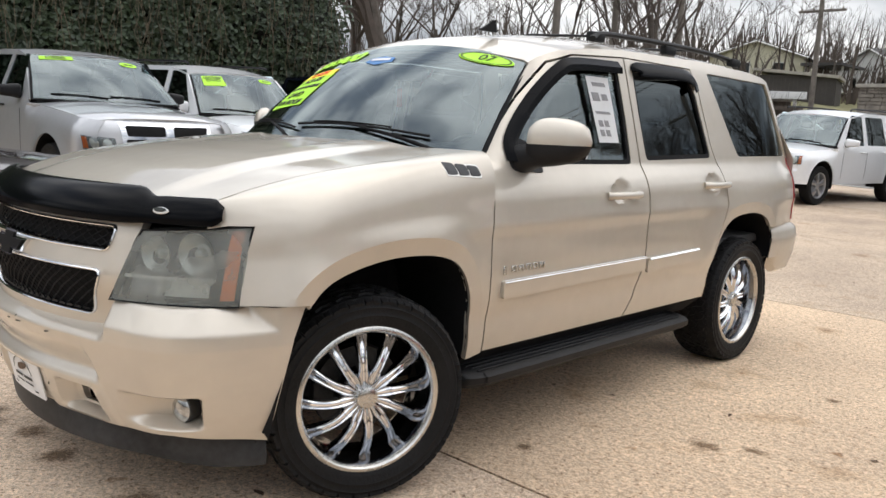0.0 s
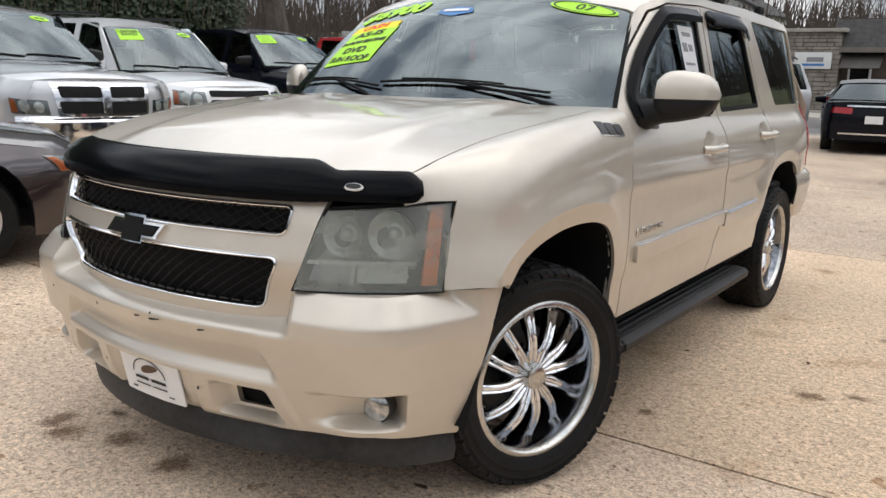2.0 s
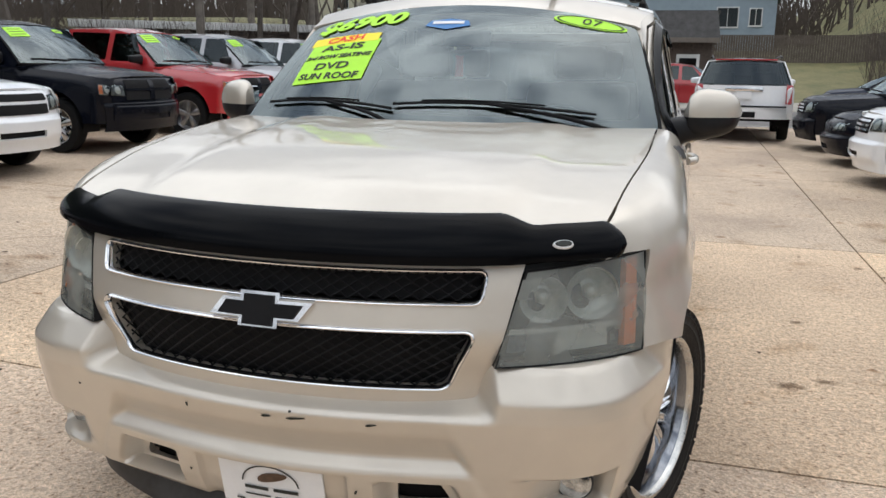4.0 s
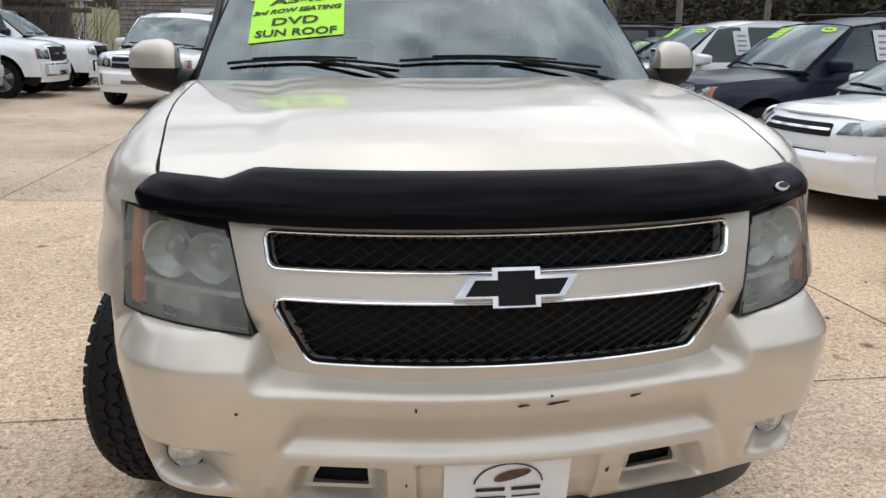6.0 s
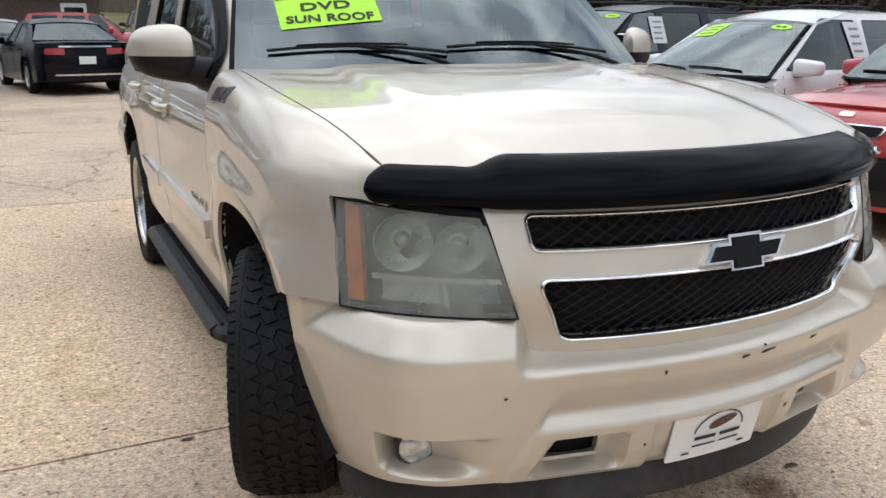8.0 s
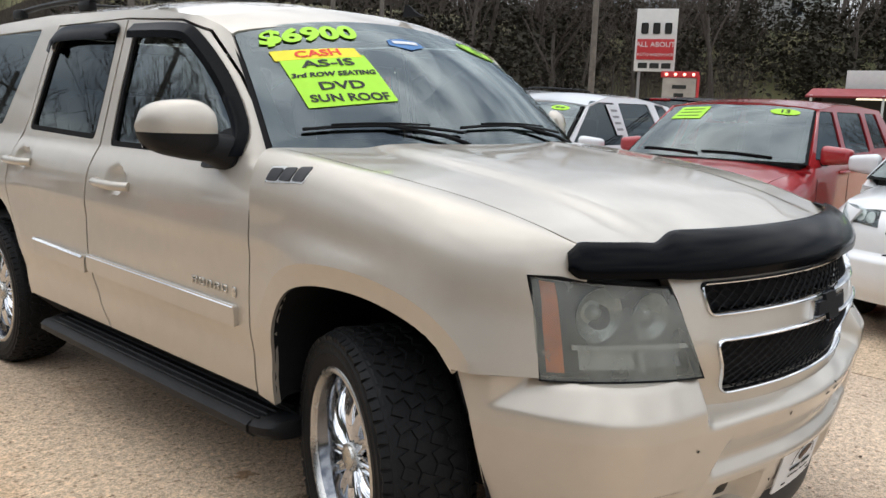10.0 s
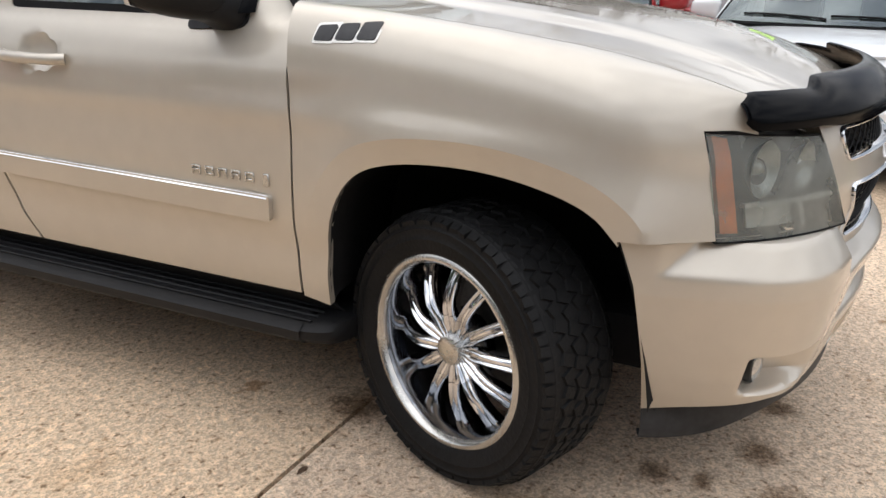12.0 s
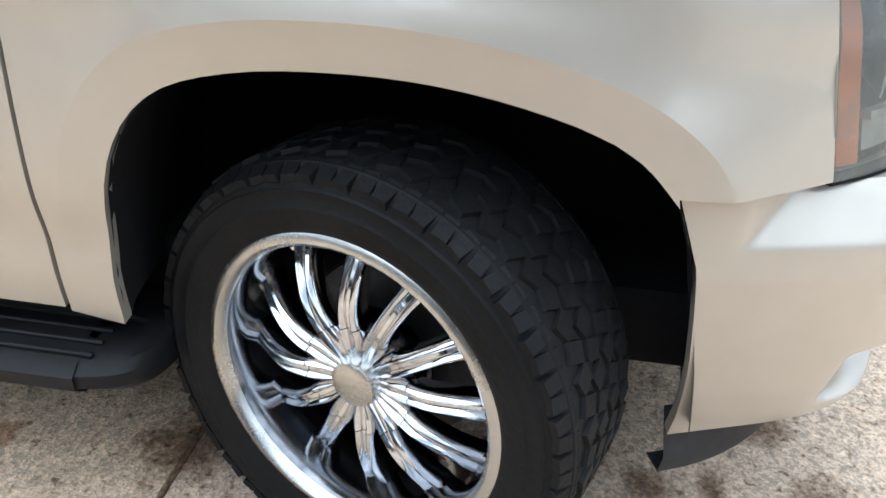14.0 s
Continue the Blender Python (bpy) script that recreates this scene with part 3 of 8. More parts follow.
M["stain"] = stain_material()
rnd = random.Random(77)
stains = [(-3.55, 1.24, 0.15), (-3.24, 1.22, 0.17), (-2.66, 1.26, 0.20), (-3.77, 1.37, 0.11), (-3.80, 1.50, 0.10), (-3.91, 1.19, 0.16), (-3.78, 1.14, 0.14), (-3.87, 2.45, 0.24), (-1.57, 3.41, 0.15), (-1.39, 3.52, 0.11)]
stains += [(rnd.uniform(-6, 0.2), rnd.uniform(-1, 6.5), rnd.uniform(0.03, 0.09)) for _ in range(26)]
for x, y, r in stains:
    r, sq, turn = r * 0.8, rnd.uniform(0.5, 1.0), rnd.uniform(0, 3.1)
    b2 = bmesh.new()
    c = [(r * math.cos(a), r * sq * math.sin(a)) for a in np.linspace(0, 2 * math.pi, 17)[:-1]]
    b2.faces.new([b2.verts.new((x + p * math.cos(turn) - q * math.sin(turn), y + p * math.sin(turn) + q * math.cos(turn), lot_height(x, y) + 0.004)) for p, q in c])
    part("stain", b2, M["stain"], pavement, "brown oil stain", smooth=False)
M["dry_leaf"] = material("dry_leaf", (0.10, 0.055, 0.028), rough=0.8, spots=0.5, scale=20)
tagged(mesh_object("leaf_litter", litter(), M["dry_leaf"], smooth=False), "scattered dry brown leaves on the concrete", "leaves", kind="stuff")


# ---------------------------------------------------------------- hedge, trees, poles
M["ivy"] = material("ivy_leaf", (0.058, 0.088, 0.042), rough=0.42, spots=0.6, scale=2.2, color2=(0.020, 0.033, 0.016))
M["bark"] = material("grey_bark", (0.115, 0.095, 0.078), rough=0.9, spots=0.45, scale=5, bump=0.5, bump_scale=25)
M["twigs"] = material("twig_bark", (0.095, 0.074, 0.060), rough=0.9, spots=0.35, scale=2)
M["thicket"] = material("thicket_leaf", (0.048, 0.040, 0.027), rough=0.85, spots=0.5, scale=0.5, color2=(0.026, 0.024, 0.016), spec=0.2)


def ivy_hedge():
    rnd = random.Random(11)
    depth = lambda y, z: 0.55 * noise.noise(Vector((y * 0.35, z * 0.4, 3.1))) + 0.3 * noise.noise(Vector((y * 1.3, z * 1.3, 7.7)))
    X0, Y0, Y1, H = -17.2, -8.0, 13.6, 6.4
    hedge = thing("ivy_hedge", "tall dark green ivy-covered hedge with bare vines", "hedge")
    # a near-black sheet stands in for the deep shade between the leaves
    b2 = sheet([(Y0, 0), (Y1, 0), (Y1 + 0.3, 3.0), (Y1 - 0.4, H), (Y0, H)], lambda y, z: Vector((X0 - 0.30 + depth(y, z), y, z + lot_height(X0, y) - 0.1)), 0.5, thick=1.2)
    part("hedge_core", b2, M["hedge_core"], hedge, "dark sheet standing in for the shade behind the leaves")
    b2 = bmesh.new()
    verts, faces = [], []
    for _ in range(90000):
        y, z = rnd.uniform(Y0, Y1 + 0.2), rnd.uniform(0, 1) ** 0.9 * H
        bare = noise.noise(Vector((y * 0.28, z * 0.20, 1.0))) + 0.12 * (z / H)
        if bare > 0.22 and rnd.random() < 0.5 and z > 2.6:
            continue
        c = Vector((X0 + depth(y, z) + rnd.uniform(-0.18, 0.28), y, z + lot_height(X0, y)))
        n = Vector((1, rnd.uniform(-0.9, 0.9), rnd.uniform(-0.5, 0.9))).normalized()
        t = n.cross(Vector((rnd.uniform(-1, 1), rnd.uniform(-1, 1), 1))).normalized()
        s = n.cross(t)
        r = rnd.uniform(0.035, 0.075)
        k = len(verts)
        verts += [c + t * r * 1.2, c + s * r * 0.8 - t * 0.1 * r + n * 0.2 * r, c - t * r, c - s * r * 0.8 - t * 0.1 * r + n * 0.2 * r]
        faces.append((k, k + 1, k + 2, k + 3))
    me = bpy.data.meshes.new("leaves")
    me.from_pydata(verts, [], faces)
    me.materials.append(M["ivy"])
    ob = new("leaves", me)
    ob.parent = hedge
    tagged(ob, "small dark ivy leaves", kind="stuff")
    b2 = bmesh.new()
    for _ in range(230):
        y = rnd.uniform(2, Y1)
        z = rnd.uniform(2.9, H)
        ln = rnd.uniform(0.8, 2.6)
        p = [Vector((X0 + 0.45 + depth(y, z) + rnd.uniform(-0.2, 0.25), y, z + 0.2))]
        for i in range(5):
            p.append(p[-1] + Vector((rnd.uniform(-0.05, 0.06), rnd.uniform(-0.14, 0.14), -ln / 5)))
        tube(p, 0.007, 3, b2)
    v = part("vines", b2, M["vine"], hedge, "hanging bare tan vines")
    tagged(v, kind="stuff")


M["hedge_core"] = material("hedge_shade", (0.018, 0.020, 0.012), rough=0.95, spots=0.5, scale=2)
M["vine"] = material("dry_vine", (0.17, 0.135, 0.09), rough=0.9, spots=0.4, scale=3)
ivy_hedge()


def tree_mesh(seed, height, spread, twigs=5, levels=5, thick=0.20):
    """Trunk and bare branches as one run of tapering tubes; returns meshes for trunk and crown."""
    rnd = random.Random(seed)
    trunk, crown = bmesh.new(), bmesh.new()

    def grow(p, d, ln, r, lev):
        pts, rad = [p], [r]
        q, dd = p.copy(), d.copy()
        n = 4 if lev < 3 else 3
        for i in range(n):
            dd = (dd + Vector((rnd.uniform(-1, 1), rnd.uniform(-1, 1), rnd.uniform(-0.3, 0.7))) * (0.10 if lev == 0 else 0.2)).normalized()
            q = q + dd * ln / n
            pts.append(q.copy())
            rad.append(max(0.006, r * (1 - 0.55 * (i + 1) / n)))
        tube(pts, rad, 8 if lev == 0 else (5 if lev < 3 else 3), trunk if lev == 0 else crown)
        if lev >= levels:
            return
        kids = rnd.randint(3, 5) if lev == 0 else rnd.randint(2, 4)
        for k in range(kids):
            t = rnd.uniform(0.45, 1.0) if lev == 0 else rnd.uniform(0.25, 1.0)
            i = min(n - 1, int(t * n))
            base = pts[i].lerp(pts[i + 1], t * n - i if t < 1 else 1)
            side = Vector((rnd.uniform(-1, 1), rnd.uniform(-1, 1), 0)).normalized()
            nd = (dd * rnd.uniform(0.5, 0.9) + side * spread * rnd.uniform(0.6, 1.1) + Vector((0, 0, 0.25))).normalized()
            grow(base, nd, ln * rnd.uniform(0.50, 0.78), max(0.008, rad[i] * rnd.uniform(0.45, 0.65)), lev + 1)

    grow(Vector((0, 0, -0.3)), Vector((rnd.uniform(-0.06, 0.06), rnd.uniform(-0.06, 0.06), 1)), height * 0.42, thick, 0)
    return trunk, crown


def bare_tree(seed, height, spread, label, thick=0.2, levels=5):
    tr = thing("bare_tree", label, "tree", "bare trees round the lot")
    a, b = tree_mesh(seed, height, spread, levels=levels, thick=thick)
    part("trunk", a, M["bark"], tr)
    part("crown", b, M["twigs"], tr, "bare winter branches")
    return tr


kinds = [bare_tree(s, h, sp, "tall bare winter tree with fine grey-brown branches", th) for s, h, sp, th in ((1, 13, 0.75, 0.19), (2, 11, 0.9, 0.14), (3, 15, 0.6, 0.20), (4, 9, 1.0, 0.11), (7, 12, 0.8, 0.15))]
rnd = random.Random(21)
spots = []
for _ in range(34):  # behind the hedge and towards the houses
    a = radians(rnd.uniform(112, 158))
    d = rnd.uniform(30, 62)
    spots.append((d * math.cos(a), d * math.sin(a), rnd.uniform(0.8, 1.25)))
for _ in range(26):  # behind the building
    spots.append((rnd.uniform(-34, 22), rnd.uniform(78, 115), rnd.uniform(0.8, 1.3)))
for _ in range(64):  # the wooded bank
    a = radians(rnd.uniform(26, 78))
    d = rnd.uniform(46, 74)
    spots.append((d * math.cos(a), d * math.sin(a), rnd.uniform(0.7, 1.2)))
for _ in range(22):  # across the road by the red-roofed shop
    a = radians(rnd.uniform(-30, 26))
    d = rnd.uniform(52, 80)
    spots.append((d * math.cos(a), d * math.sin(a), rnd.uniform(0.8, 1.2)))
for _ in range(26):  # behind and beside the camera
    a = radians(rnd.uniform(165, 325))
    d = rnd.uniform(34, 60)
    spots.append((d * math.cos(a), d * math.sin(a), rnd.uniform(0.8, 1.2)))
used = set()
for x, y, k in spots:
    if -14 < x < 2 and 34 < y < 56:
        continue
    i = rnd.randrange(len(kinds))
    m = Matrix.Translation((x, y, ground_height(x, y) - 0.1)) @ Matrix.Rotation(rnd.uniform(0, 6.28), 4, "Z")
    if i not in used:
        used.add(i)
        kinds[i].matrix_basis = m
        kinds[i].scale = (1, 1, 1)
    else:
        copy_thing(kinds[i], m)
# a stout trunk beside the end of the hedge
big = bare_tree(31, 12, 0.6, "stout leaning tree trunk beside the ivy hedge", 0.42, 4)
big.matrix_basis = Matrix.Translation((-19.6, 17.6, 1.0))


def brush():
    """Thickets of thin bare stems on the banks."""
    rnd = random.Random(9)
    verts, faces = [], []

    def stem(p, h):
        lean = Vector((rnd.uniform(-0.4, 0.4), rnd.uniform(-0.4, 0.4), 1))
        w = rnd.uniform(0.007, 0.020)
        side = Vector((rnd.uniform(-1, 1), rnd.uniform(-1, 1), 0)).normalized()
        up = side.cross(Vector((0, 0, 1)))
        a, b, c = p, p + lean * h * 0.5 + side * rnd.uniform(-0.3, 0.3), p + lean * h + side * rnd.uniform(-0.6, 0.6)
        k = len(verts)
        for q, ww in ((a, w), (b, w * 0.7), (c, w * 0.2)):
            verts.extend([q - side * ww, q + up * ww, q + side * ww])
        for i in (0, 3):
            for j in range(3):
                faces.append((k + i + j, k + i + (j + 1) % 3, k + i + 3 + (j + 1) % 3, k + i + 3 + j))

    for _ in range(10500):
        a, d = radians(rnd.uniform(26, 82)), rnd.uniform(42, 66)
        x, y = d * math.cos(a), d * math.sin(a)
        stem(Vector((x, y, ground_height(x, y) - 0.1)), rnd.uniform(1.0, 4.5))
    for _ in range(11000):
        a, d = radians(rnd.uniform(112, 146)), rnd.uniform(25, 46)
        x, y = d * math.cos(a), d * math.sin(a)
        stem(Vector((x, y, ground_height(x, y) - 0.1)), rnd.uniform(0.6, 3.0))
    for _ in range(5000):
        a, d = radians(rnd.uniform(-35, 28)), rnd.uniform(56, 80)
        x, y = d * math.cos(a), d * math.sin(a)
        stem(Vector((x, y, ground_height(x, y) - 0.1)), rnd.uniform(0.8, 3.2))
    for _ in range(4500):
        a, d = radians(rnd.uniform(160, 330)), rnd.uniform(34, 52)
        x, y = d * math.cos(a), d * math.sin(a)
        stem(Vector((x, y, ground_height(x, y) - 0.1)), rnd.uniform(1.5, 5.0))
    me = bpy.data.meshes.new("brushwood")
    me.from_pydata(verts, [], faces)
    me.materials.append(M["twigs"])
    tagged(new("brushwood", me), "thickets of bare brown stems on the banks", "undergrowth", kind="stuff")


brush()


def thicket():
    """Dark evergreen scrub and hanging creeper between the trees of the bank."""
    rnd = random.Random(33)
    verts, faces = [], []
    for i in range(640):
        a, d = (radians(rnd.uniform(37, 74)), rnd.uniform(41, 62)) if i < 420 else (radians(rnd.uniform(12, 37)), rnd.uniform(52, 72))
        x, y = d * math.cos(a), d * math.sin(a)
        z, h, w = ground_height(x, y), rnd.uniform(1.2, 5.5), rnd.uniform(0.7, 2.0)
        for _ in range(110):
            u = rnd.random()
            r, q = w * math.sqrt(rnd.random()) * (1 - 0.55 * u), rnd.uniform(0, 6.28)
            c = Vector((x + r * math.cos(q), y + r * math.sin(q), z + u * h))
            t = Vector((rnd.uniform(-1, 1), rnd.uniform(-1, 1), rnd.uniform(-0.6, 0.6))).normalized()
            b = t.cross(Vector((rnd.uniform(-1, 1), rnd.uniform(-1, 1), 0.7))).normalized()
            k, e = len(verts), rnd.uniform(0.10, 0.26)
            verts += [c + t * e, c + b * e * 0.6, c - t * e, c - b * e * 0.6]
            faces.append((k, k + 1, k + 2, k + 3))
    me = bpy.data.meshes.new("thicket")
    me.from_pydata(verts, [], faces)
    me.materials.append(M["thicket"])
    tagged(new("thicket", me), "dark brown-green scrub among the trees on the bank", "undergrowth", kind="stuff")


thicket()


def far_woods():
    """The winter woods that close the view all round: a rough belt of trunks and twigs."""
    rnd = random.Random(14)
    verts, faces = [], []
    for i in range(5200):
        a = rnd.uniform(0, 2 * math.pi)
        d = rnd.uniform(84, 125)
        x, y = d * math.cos(a), d * math.sin(a)
        z = ground_height(x, y) - 0.2
        h = rnd.uniform(5, 13) * (0.7 + 0.5 * noise.noise(Vector((x * 0.03, y * 0.03, 0))))
        s = Vector((-math.sin(a), math.cos(a), 0))
        for _ in range(5):
            w = rnd.uniform(0.03, 0.14)
            lean = s * rnd.uniform(-2.2, 2.2)
            k = len(verts)
            p = Vector((x, y, z)) + Vector((rnd.uniform(-1.5, 1.5), rnd.uniform(-1.5, 1.5), 0))
            hh = h * rnd.uniform(0.5, 1.0)
            verts += [p - s * w, p + s * w, p + lean * 0.5 + s * w * 0.6 + Vector((0, 0, hh * 0.6)), p + lean + Vector((0, 0, hh)), p + lean * 0.5 - s * w * 0.6 + Vector((0, 0, hh * 0.6))]
            faces.append((k, k + 1, k + 2, k + 3, k + 4))
    me = bpy.data.meshes.new("far_woods")
    me.from_pydata(verts, [], faces)
    me.materials.append(M["twigs"])
    tagged(new("far_woods", me), "belt of far bare winter woods", "woods", kind="stuff")


far_woods()


def utility_pole(x, y, h=10.5, r=0.14, arm=True):
    p = thing("utility_pole", "weathered grey wooden utility pole", "utility pole", "utility poles", at=Matrix.Translation((x, y, ground_height(x, y) - 0.2)))
    part("post", tube([(0, 0, 0), (0, 0, h * 0.5), (0, 0, h)], [r, r * 0.9, r * 0.75], 12), M["pole_wood"], p)
    if arm:
        part("cross_arm", box(2.2, 0.10, 0.12, (0, 0.12, h - 0.8), 0.015), M["pole_wood"], p)
        for k in (-0.95, -0.4, 0.4, 0.95):
            bm = revolve([(0.0, 0.03), (0.05, 0.045), (0.10, 0.03), (0.13, 0.001)], 8)
            bmesh.ops.transform(bm, matrix=Matrix.Translation((k, 0.12, h - 0.74)) @ Matrix.Rotation(radians(-90), 4, "Y"), verts=bm.verts)
            part("insulator", bm, M["kerb"], p)
    return p


M["pole_wood"] = material("pole_wood", (0.20, 0.175, 0.15), rough=0.9, spots=0.4, scale=4, bump=0.4, bump_scale=30)
for x, y, h in ((-17.0, 22.7, 10), (-18.3, 28.2, 11), (-17.6, 32.0, 11), (11.0, 33.4, 10), (16.3, 36.0, 11), (24.6, 33.2, 11), (23.3, 35.6, 11), (24.5, 20.0, 9), (-15.5, 41.5, 8)):
    utility_pole(x, y, h)


def wires(a, b, sag, n=14):
    bm = bmesh.new()
    for off in (-0.9, 0.0, 0.9):
        tube([Vector(a).lerp(Vector(b), t) + Vector((0, off, -4 * sag * t * (1 - t))) for t in np.linspace(0, 1, n)], 0.016, 4, bm)
    w = mesh_object("overhead_wires", bm, M["matt_black"])
    tagged(w, "sagging black overhead power lines", "cable")


wires((-18.3, 28.2, 12.0), (11.0, 33.4, 11.4), 1.2)
wires((11.0, 33.4, 11.4), (24.5, 20.0, 10.4), 0.9)
wires((24.5, 20.0, 10.4), (34.0, -26.0, 10.8), 1.4)
wires((24.5, 20.0, 9.0), (12.0, -30.0, 9.2), 1.4)


# ---------------------------------------------------------------- buildings
M["stone"] = material("ledge_stone", (0.30, 0.265, 0.225), rough=0.85, spots=0.45, scale=3.0, bump=0.4, bump_scale=30)
M["mortar"] = material("dark_mortar", (0.10, 0.088, 0.075), rough=0.95, spots=0.3, scale=6)
M["shingle"] = material("grey_shingle", (0.075, 0.072, 0.070), rough=0.9, spots=0.4, scale=4, bump=0.4, bump_scale=15)
M["cream_siding"] = material("cream_siding", (0.60, 0.57, 0.43), rough=0.7, spots=0.1, scale=2)
M["blue_siding"] = material("blue_siding", (0.30, 0.37, 0.43), rough=0.7, spots=0.12, scale=2)
M["white_trim"] = material("white_trim", (0.70, 0.70, 0.68), rough=0.6, spots=0.1, scale=4)
M["brown_metal"] = material("brown_metal", (0.060, 0.052, 0.046), rough=0.6, spots=0.25, scale=2)
M["dark_brick"] = material("dark_brick", (0.12, 0.092, 0.075), rough=0.9, spots=0.4, scale=10, bump=0.3, bump_scale=40)
M["fence_wood"] = material("fence_wood", (0.13, 0.105, 0.085), rough=0.9, spots=0.4, scale=3)
M["red_sheet"] = material("red_sheet_metal", (0.34, 0.05, 0.055), rough=0.55, spots=0.2, scale=3)
M["sign_red"] = material("sign_red", (0.50, 0.03, 0.035), rough=0.5, spots=0.15, scale=5)
M["window_dark"] = glass("window_glass", (0.05, 0.055, 0.06), 1.5)
M["lamp_glow"] = material("lit_tube", (0.9, 0.85, 0.7), rough=0.4)
M["lamp_glow"].node_tree.nodes["Principled BSDF"].inputs["Emission Color"].default_value = (1.0, 0.86, 0.6, 1)
M["lamp_glow"].node_tree.nodes["Principled BSDF"].inputs["Emission Strength"].default_value = 1.6


def window(parent, x, z, w, h, y=0.0, mat="white_trim"):
    """A framed pane set into a wall that faces -y."""
    fr = part("window", box(w, 0.10, h, (x, y - 0.02, z), 0.01), M[mat], parent)
    part("pane", box(w - 0.16, 0.02, h - 0.16, (x, y - 0.075, z)), M["window_dark"], fr)
    part("glazing_bar", box(0.04, 0.03, h - 0.1, (x, y - 0.085, z)), M[mat], fr)
    part("sill", box(w + 0.1, 0.14, 0.05, (x, y - 0.04, z - h / 2 - 0.02), 0.008), M[mat], fr)


def stone_building():
    gy = 40.0
    gz = lot_height(-7, gy)
    b = thing("stone_building", "low building with ledge-stone wall and a grey shingle mansard roof", "building", at=Matrix.Translation((0, gy, gz)))
    part("stone_wall", box(4.6, 3.0, 3.55, (-10.55, 1.5, 1.77)), M["mortar"], b)
    rnd = random.Random(3)
    n = 0
    z = 0.0
    while z < 3.45:
        h = rnd.uniform(0.13, 0.22)
        x = -12.85
        while x < -8.27:
            w = min(rnd.uniform(0.25, 0.75), -8.25 - x)
            if w > 0.06:
                part("stone", box(w - 0.02, 0.12, h - 0.02, (x + w / 2, -rnd.uniform(0.0, 0.05), z + h / 2), 0.012, 1), M["stone"], b)
            x += w
        y = 0.05
        while y < 2.9:
            w = min(rnd.uniform(0.25, 0.7), 2.95 - y)
            part("stone", box(0.12, w - 0.02, h - 0.02, (-12.85 - rnd.uniform(0, 0.04), y + w / 2, z + h / 2), 0.012, 1), M["stone"], b)
            y += w
        z += h
    part("coping", box(4.9, 3.3, 0.16, (-10.55, 1.45, 3.62), 0.02), M["kerb"], b)
    part("brick_wall", box(6.9, 6.0, 2.8, (-4.85, 3.6, 1.4)), M["dark_brick"], b)
    course = bmesh.new()
    for k in range(22):
        for i in range(24):
            box(0.27, 0.03, 0.095, (-8.2 + (i + 0.5 * (k % 2)) * 0.285 + 0.14, 0.60, 0.06 + k * 0.122), bm=course)
    c = part("brick_course", course, M["dark_brick"], b, "dark brown brick courses", smooth=False)
    tagged(c, kind="stuff")
    roof = bmesh.new()
    box(7.6, 0.10, 0.22, (-4.9, 0.0, 2.78), bm=roof)
    part("fascia", roof, M["brown_trim"], b)
    m = sheet([(-8.7, 0), (-1.1, 0), (-1.25, 1), (-8.7, 1)], lambda x, v: Vector((x, 0.0 + 0.75 * v, 2.88 + 1.25 * v)), 0.4, thick=0.2)
    part("mansard_roof", m, M["shingle"], b, "grey shingle mansard")
    part("flat_roof", box(7.5, 6.5, 0.1, (-4.9, 4.0, 4.1)), M["shingle"], b)
    d = part("screen_door", box(1.05, 0.08, 2.15, (-2.45, 0.56, 1.08), 0.01), M["white_trim"], b, "white framed screen door")
    part("door_pane", box(0.78, 0.04, 0.80, (-2.45, 0.52, 1.58)), M["window_dark"], d)
    part("door_pane", box(0.78, 0.04, 0.80, (-2.45, 0.52, 0.62)), M["window_dark"], d)
    sg = part("wall_sign", box(1.55, 0.14, 0.72, (-9.35, -0.14, 2.30), 0.02), M["white_trim"], b, "white wall sign with a blue emblem")
    part("sign_print", box(1.0, 0.01, 0.10, (-9.35, -0.22, 2.12)), M["badge_blue"], sg)
    part("sign_emblem", box(0.7, 0.01, 0.20, (-9.25, -0.22, 2.35), 0.0), M["grey_print"], sg)
    part("awning", sheet([(-8.2, 0), (-6.6, 0), (-6.6, 1), (-8.2, 1)], lambda x, v: Vector((x, -0.5 + 1.0 * v, 2.0 + 0.7 * v)), 0.4, thick=0.05), M["brown_metal"], b, "brown door awning")
    g = part("glass_door", box(0.95, 0.08, 2.1, (-7.5, 0.5, 1.05), 0.01), M["white_trim"], b)
    part("door_pane", box(0.75, 0.04, 1.8, (-7.5, 0.45, 1.08)), M["window_dark"], g)
    part("curb", box(12.2, 0.5, 0.16, (-7.0, -0.7, 0.06), 0.02), M["kerb"], b)


M["brown_trim"] = material("brown_trim", (0.17, 0.145, 0.12), rough=0.7, spots=0.2, scale=4)
stone_building()


